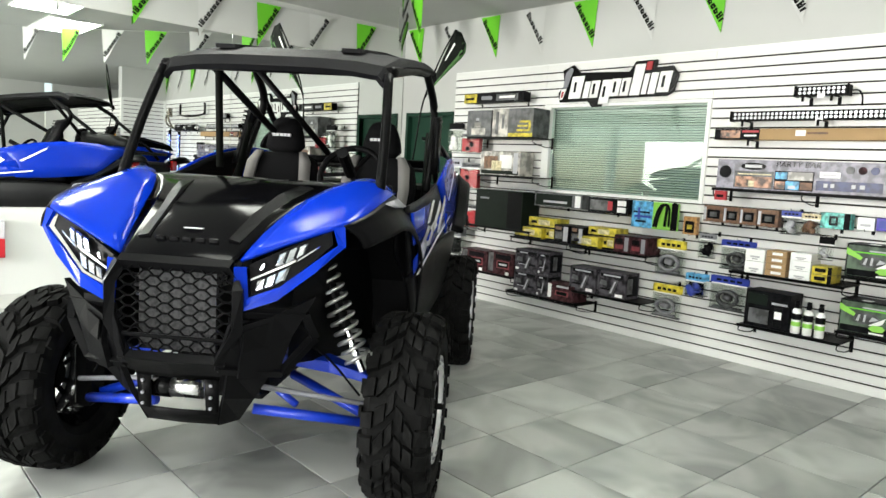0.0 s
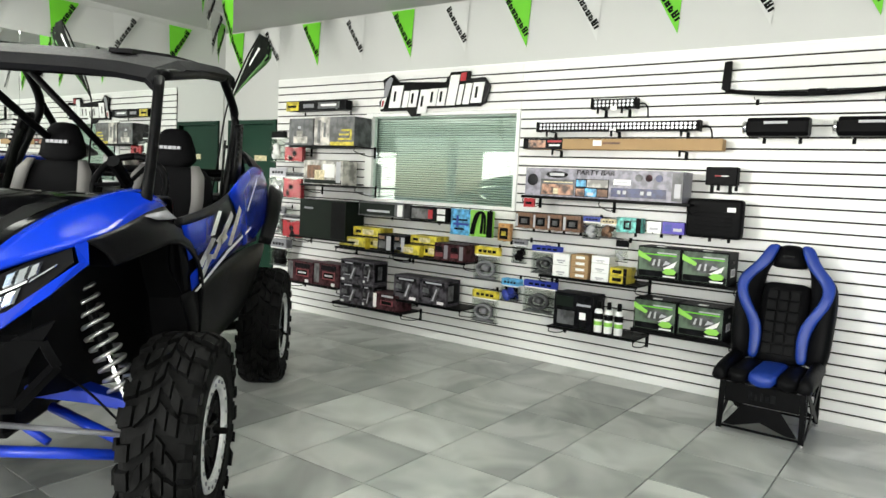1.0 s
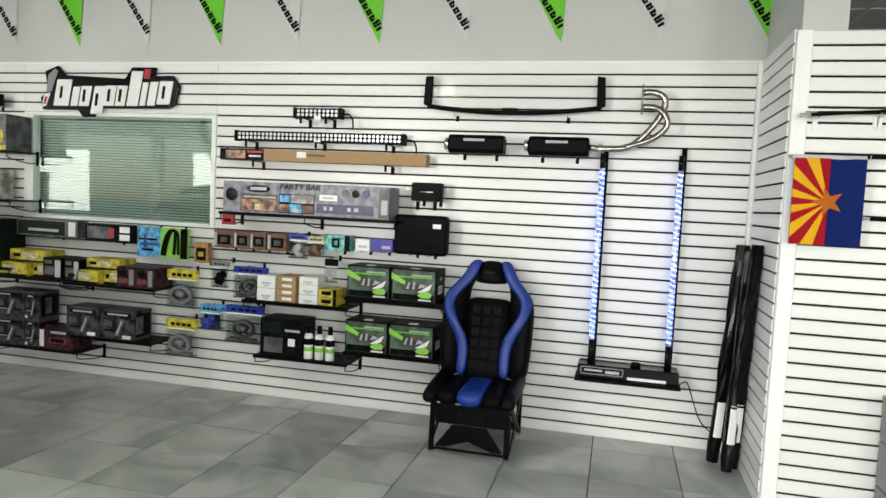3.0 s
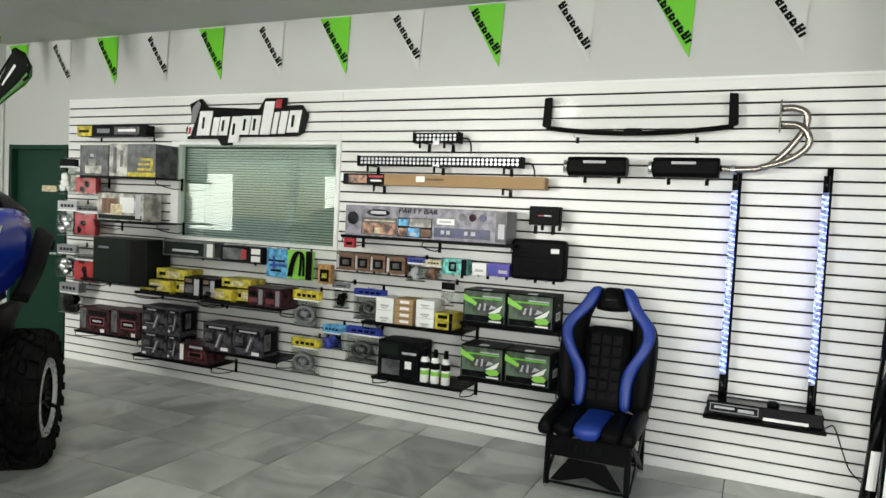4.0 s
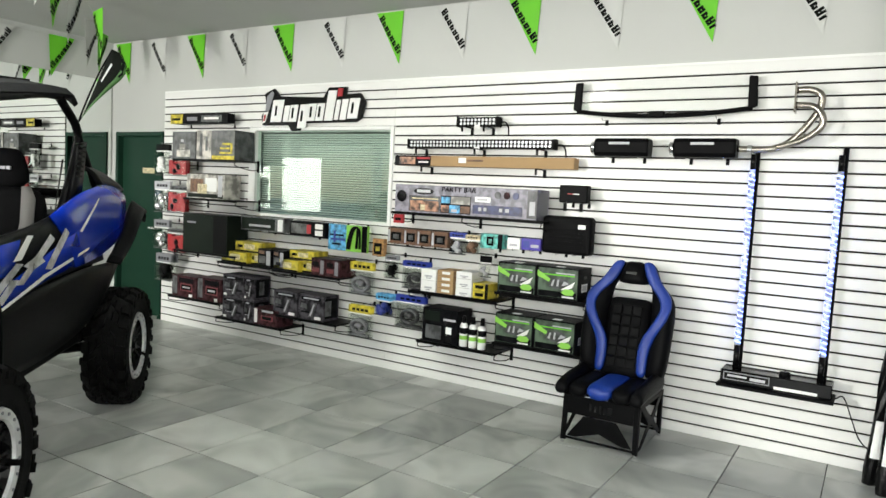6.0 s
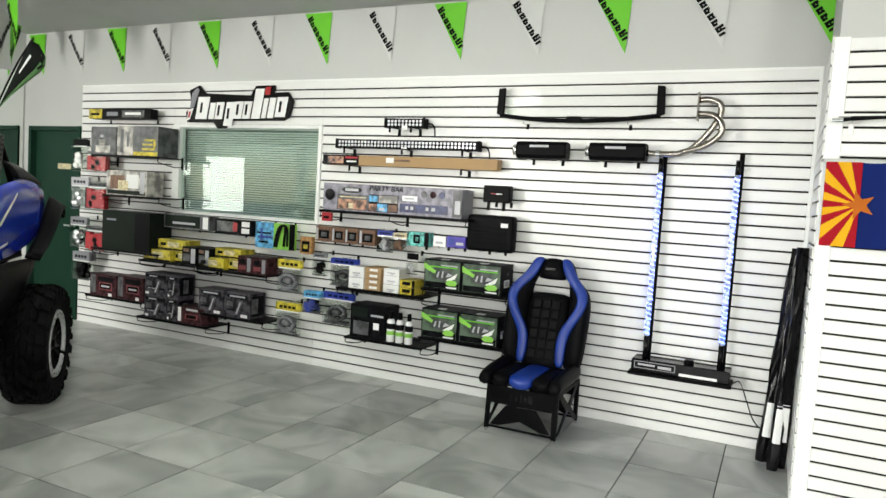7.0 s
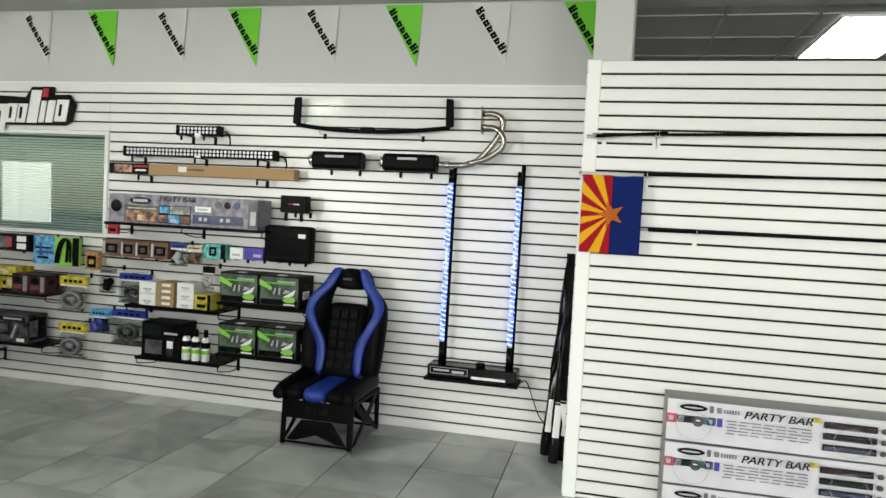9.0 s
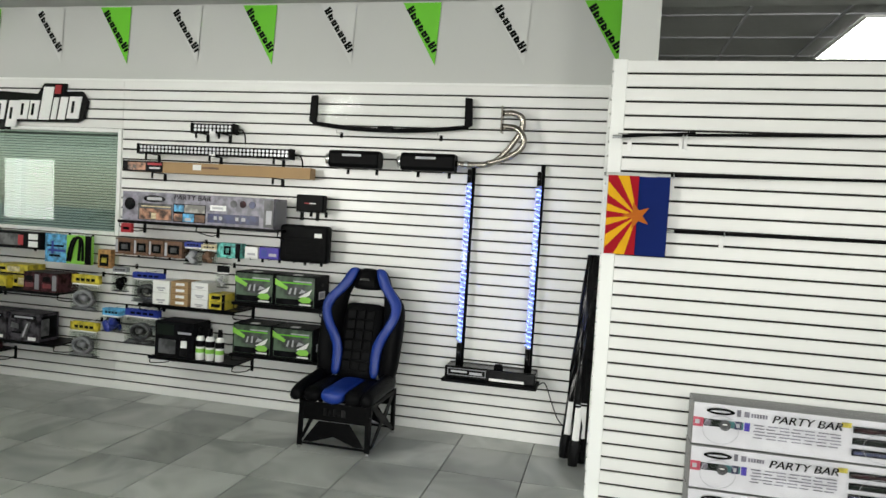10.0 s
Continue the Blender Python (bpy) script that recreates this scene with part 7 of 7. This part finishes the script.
# sides
for s in (-1, 1):
    def sp(u, z, out=0.0):
        # body side bulges a little in the middle
        return (u, s * (0.70 + 0.03 * math.sin(max(0, min(1, (u - 0.2) / 2.2)) * math.pi) + out), z)
    panel("lower_door", [[sp(0.22, 0.90), sp(0.34, 0.74, 0.01), sp(0.42, 0.60, -0.02)], [sp(0.70, 0.95, 0.01), sp(0.72, 0.77, 0.02), sp(0.70, 0.575, -0.02)], [sp(1.2, 0.99, 0.01), sp(1.2, 0.80, 0.03), sp(1.2, 0.585, -0.02)], [sp(1.7, 0.99, 0.02), sp(1.65, 0.85, 0.04), sp(1.55, 0.63, 0.0)], [sp(2.25, 0.96, 0.02), sp(2.12, 0.90, 0.03), sp(1.9, 0.72, 0.0)]], M_BODYBLK, "black lower door panel", 0.015)
    panel("side_panel", [[sp(0.10, 1.225), sp(0.20, 1.08), sp(0.26, 0.91)], [sp(0.50, 1.245), sp(0.52, 1.12, 0.012), sp(0.60, 0.955, 0.004)], [sp(1.0, 1.30), sp(1.0, 1.16, 0.02), sp(1.1, 0.995, 0.006)], [sp(1.30, 1.40), sp(1.35, 1.22, 0.02), sp(1.5, 1.0, 0.01)], [sp(1.75, 1.45, -0.02), sp(1.75, 1.26, 0.01), sp(1.9, 1.0, 0.01)]], M_BODYBLK, "dark printed side panel", 0.012)
    panel("rear_wing", [[sp(0.98, 1.315, 0.010), sp(1.15, 1.20, 0.030), sp(1.30, 1.02, 0.026)], [sp(1.35, 1.42, 0.004), sp(1.50, 1.30, 0.026), sp(1.62, 1.03, 0.028)], [sp(1.80, 1.475, -0.01), sp(1.85, 1.34, 0.02), sp(1.92, 1.06, 0.024)], [sp(2.25, 1.48, -0.02), sp(2.20, 1.34, 0.02), sp(2.10, 1.08, 0.02)], [sp(2.60, 1.40, -0.03), sp(2.48, 1.30, 0.02), sp(2.26, 1.12, 0.02)]], M_BLUE, "glossy blue rear wing", 0.014, 1)
    panel("door_blue", [[sp(0.14, 1.20, 0.022), sp(0.24, 1.05, 0.024)], [sp(0.30, 1.20, 0.024), sp(0.40, 1.06, 0.026)], [sp(0.60, 1.225, 0.030), sp(0.52, 1.08, 0.032)]], M_BLUE, "blue printed patch", 0.004, 1)
    panel("door_blue", [[sp(0.27, 0.98, 0.022), sp(0.31, 0.91, 0.018)], [sp(0.60, 1.06, 0.030), sp(0.68, 0.975, 0.022)], [sp(1.0, 1.16, 0.034), sp(1.12, 1.02, 0.028)], [sp(1.3, 1.22, 0.034), sp(1.4, 1.04, 0.028)]], M_BLUE, "blue printed stripe", 0.004, 1)
    for pts, m2 in (([(0.29, 0.91), (0.33, 0.905), (0.85, 1.012), (0.83, 1.028)], M_WHITE), ([(0.82, 1.03), (0.84, 1.012), (1.5, 1.10), (1.52, 1.115)], M_WHITE), ([(1.35, 1.22), (1.38, 1.21), (1.66, 1.36), (1.70, 1.40)], M_WHITE),
                    ([(0.52, 1.13), (0.60, 1.13), (0.72, 1.235), (0.66, 1.24)], M_WHITE), ([(0.34, 1.02), (0.40, 1.00), (0.62, 1.11), (0.55, 1.12)], M_SILVERG), ([(0.55, 1.02), (0.62, 1.015), (0.98, 1.20), (0.92, 1.23)], M_SILVERG),
                    ([(0.62, 1.10), (0.72, 1.07), (0.86, 1.10), (0.78, 1.14)], M_SILVERG), ([(0.86, 1.06), (0.94, 1.05), (1.18, 1.22), (1.12, 1.25)], M_SILVERG), ([(0.35, 0.955), (0.42, 0.95), (0.58, 1.04), (0.50, 1.05)], M_SILVERG)):
        bm = bmesh.new()
        bm.faces.new([bm.verts.new(sp(u, z, 0.036)) for u, z in pts])
        soften(cp("decal", bm, m2, "pale slanted decal shape"), 0.001)
    panel("rear_flare", [[sp(1.95, 0.99, 0.02), sp(1.98, 0.97, 0.10)], [sp(2.25, 1.10, 0.02), sp(2.27, 1.06, 0.11)], [sp(2.45, 1.26, 0.02), sp(2.48, 1.20, 0.11)], [sp(2.68, 1.38, 0.0), sp(2.74, 1.31, 0.09)], [sp(2.82, 1.34, -0.02), sp(2.90, 1.26, 0.06)], [sp(2.80, 1.26, -0.02), sp(2.84, 1.20, 0.06)]], M_BODYBLK, "black rear wheel arch flare", 0.02)
    cp("tail_lamp", box_bm(2.62, 2.66, s * 0.52, s * 0.66, 1.17, 1.30, 0.01), M_TAIL, "red tail lamp")
    cp("rear_arm", tube_bm([(1.55, s * 0.30, 0.46), (2.15, s * 0.58, 0.38)], 0.03, 8), M_BLACKMETAL)
    cp("rear_shock", cyl_bm((1.85, s * 0.42, 0.98), (2.05, s * 0.55, 0.45), 0.045, 10), M_BLACKMETAL)
cp("cargo_bed", box_bm(1.80, 2.60, -0.58, 0.58, 0.98, 1.28, 0.03), M_BLACKPLASTIC, "black cargo bed")
cp("bed_rail", tube_bm([(1.82, -0.58, 1.42), (2.55, -0.56, 1.38), (2.6, 0.56, 1.38), (1.82, 0.58, 1.42)], 0.018, 8), M_BLACKMETAL)
cp("rear_bumper", tube_bm([(2.45, -0.40, 0.60), (2.62, -0.30, 0.66), (2.62, 0.30, 0.66), (2.45, 0.40, 0.60)], 0.022, 8), M_BLACKMETAL)
cp("rear_panel", box_bm(2.40, 2.50, -0.5, 0.5, 0.62, 1.16, 0.03), M_BLACKPLASTIC)
cp("engine_block", box_bm(1.70, 2.35, -0.32, 0.32, 0.55, 0.98, 0.05), M_BLACKMETAL)

# whip flags at the tail
for s in (-1, 1):
    cp("whip_pole", tube_bm(smooth_path([(2.10, s * 0.40, 1.28), (2.20, s * 0.42, 1.55), (2.29, s * 0.45, 1.88), (2.31, s * 0.56, 2.20), (2.32, s * 0.655, 2.40)], 4), 0.006, 6), M_BLACKMETAL)
    T0, T1 = Vector((2.29, s * 0.45, 1.88)), Vector((2.32, s * 0.655, 2.40))
    out = Vector((0.05, s * 0.17, -0.07))

    def fpnt(f, g):
        w = f ** 1.3 * (1 - 0.75 * max(0.0, (f - 0.7) / 0.3) ** 2)
        return T0 + (T1 - T0) * f + out * (w * g) + Vector((0.012 * math.sin(6 * f + 3 * g), 0, 0))
    rows = [[fpnt(k / 10, g / 3) for g in range(4)] for k in range(11)]
    soften(cp("whip_flag", loft_bm(rows), M_BLACKC, "black teardrop flag", True), 0.003)
    rows = [[fpnt(k / 10, g) for g in (0.72, 0.86, 1.0)] for k in range(1, 10)]
    soften(cp("flag_border", loft_bm(rows), M_FLAGG, "dark green flag border", True), 0.004)
    bm = bmesh.new()
    q = [fpnt(0.58, 0.30), fpnt(0.60, 0.22), fpnt(0.84, 0.24), fpnt(0.83, 0.33)]
    bm.faces.new([bm.verts.new(p + Vector((-0.008, 0, 0))) for p in q])
    bm.faces.new([bm.verts.new(p + Vector((0.008, 0, 0))) for p in q][::-1])
    cp("flag_mark", bm, M_WHITEC, "pale printed bar")

# ---- floor tiles ----
TS, TX0, TY0 = 0.503, 4.652, 0.012
tb = bmesh.new()
add_box(tb, 0.003, TS - 0.003, 0.003, TS - 0.003, -0.012, 0.0)
bmesh.ops.bevel(tb, geom=[e for e in tb.edges if e.verts[0].co.z > -0.001 and e.verts[1].co.z > -0.001], offset=0.0008, segments=1, affect="EDGES")
tile_me = bpy.data.meshes.new("tile")
tb.to_mesh(tile_me)
tb.free()
tile_me.materials.append(M_TILE)
far_tiles = bmesh.new()
for i in range(-19, 3):
    for k in range(-15, 14):
        x, y = TX0 + i * TS, TY0 + k * TS
        if x < FRONT_X - 0.3:
            continue
        if -11 <= i and -3 <= k:
            o = new("tile", tile_me)
            o.parent = floor
            o.matrix_local = pose(x + TS / 2, y + TS / 2, 0, 0, 0, 90 * random.randrange(4)) @ Matrix.Translation((-TS / 2, -TS / 2, random.uniform(-0.0004, 0.0)))
        else:
            add_box(far_tiles, x + 0.002, x + TS - 0.002, y + 0.002, y + TS - 0.002, -0.012, 0.0)
tagged(part("tiles_beyond", far_tiles, M_TILE, floor), kind="stuff")
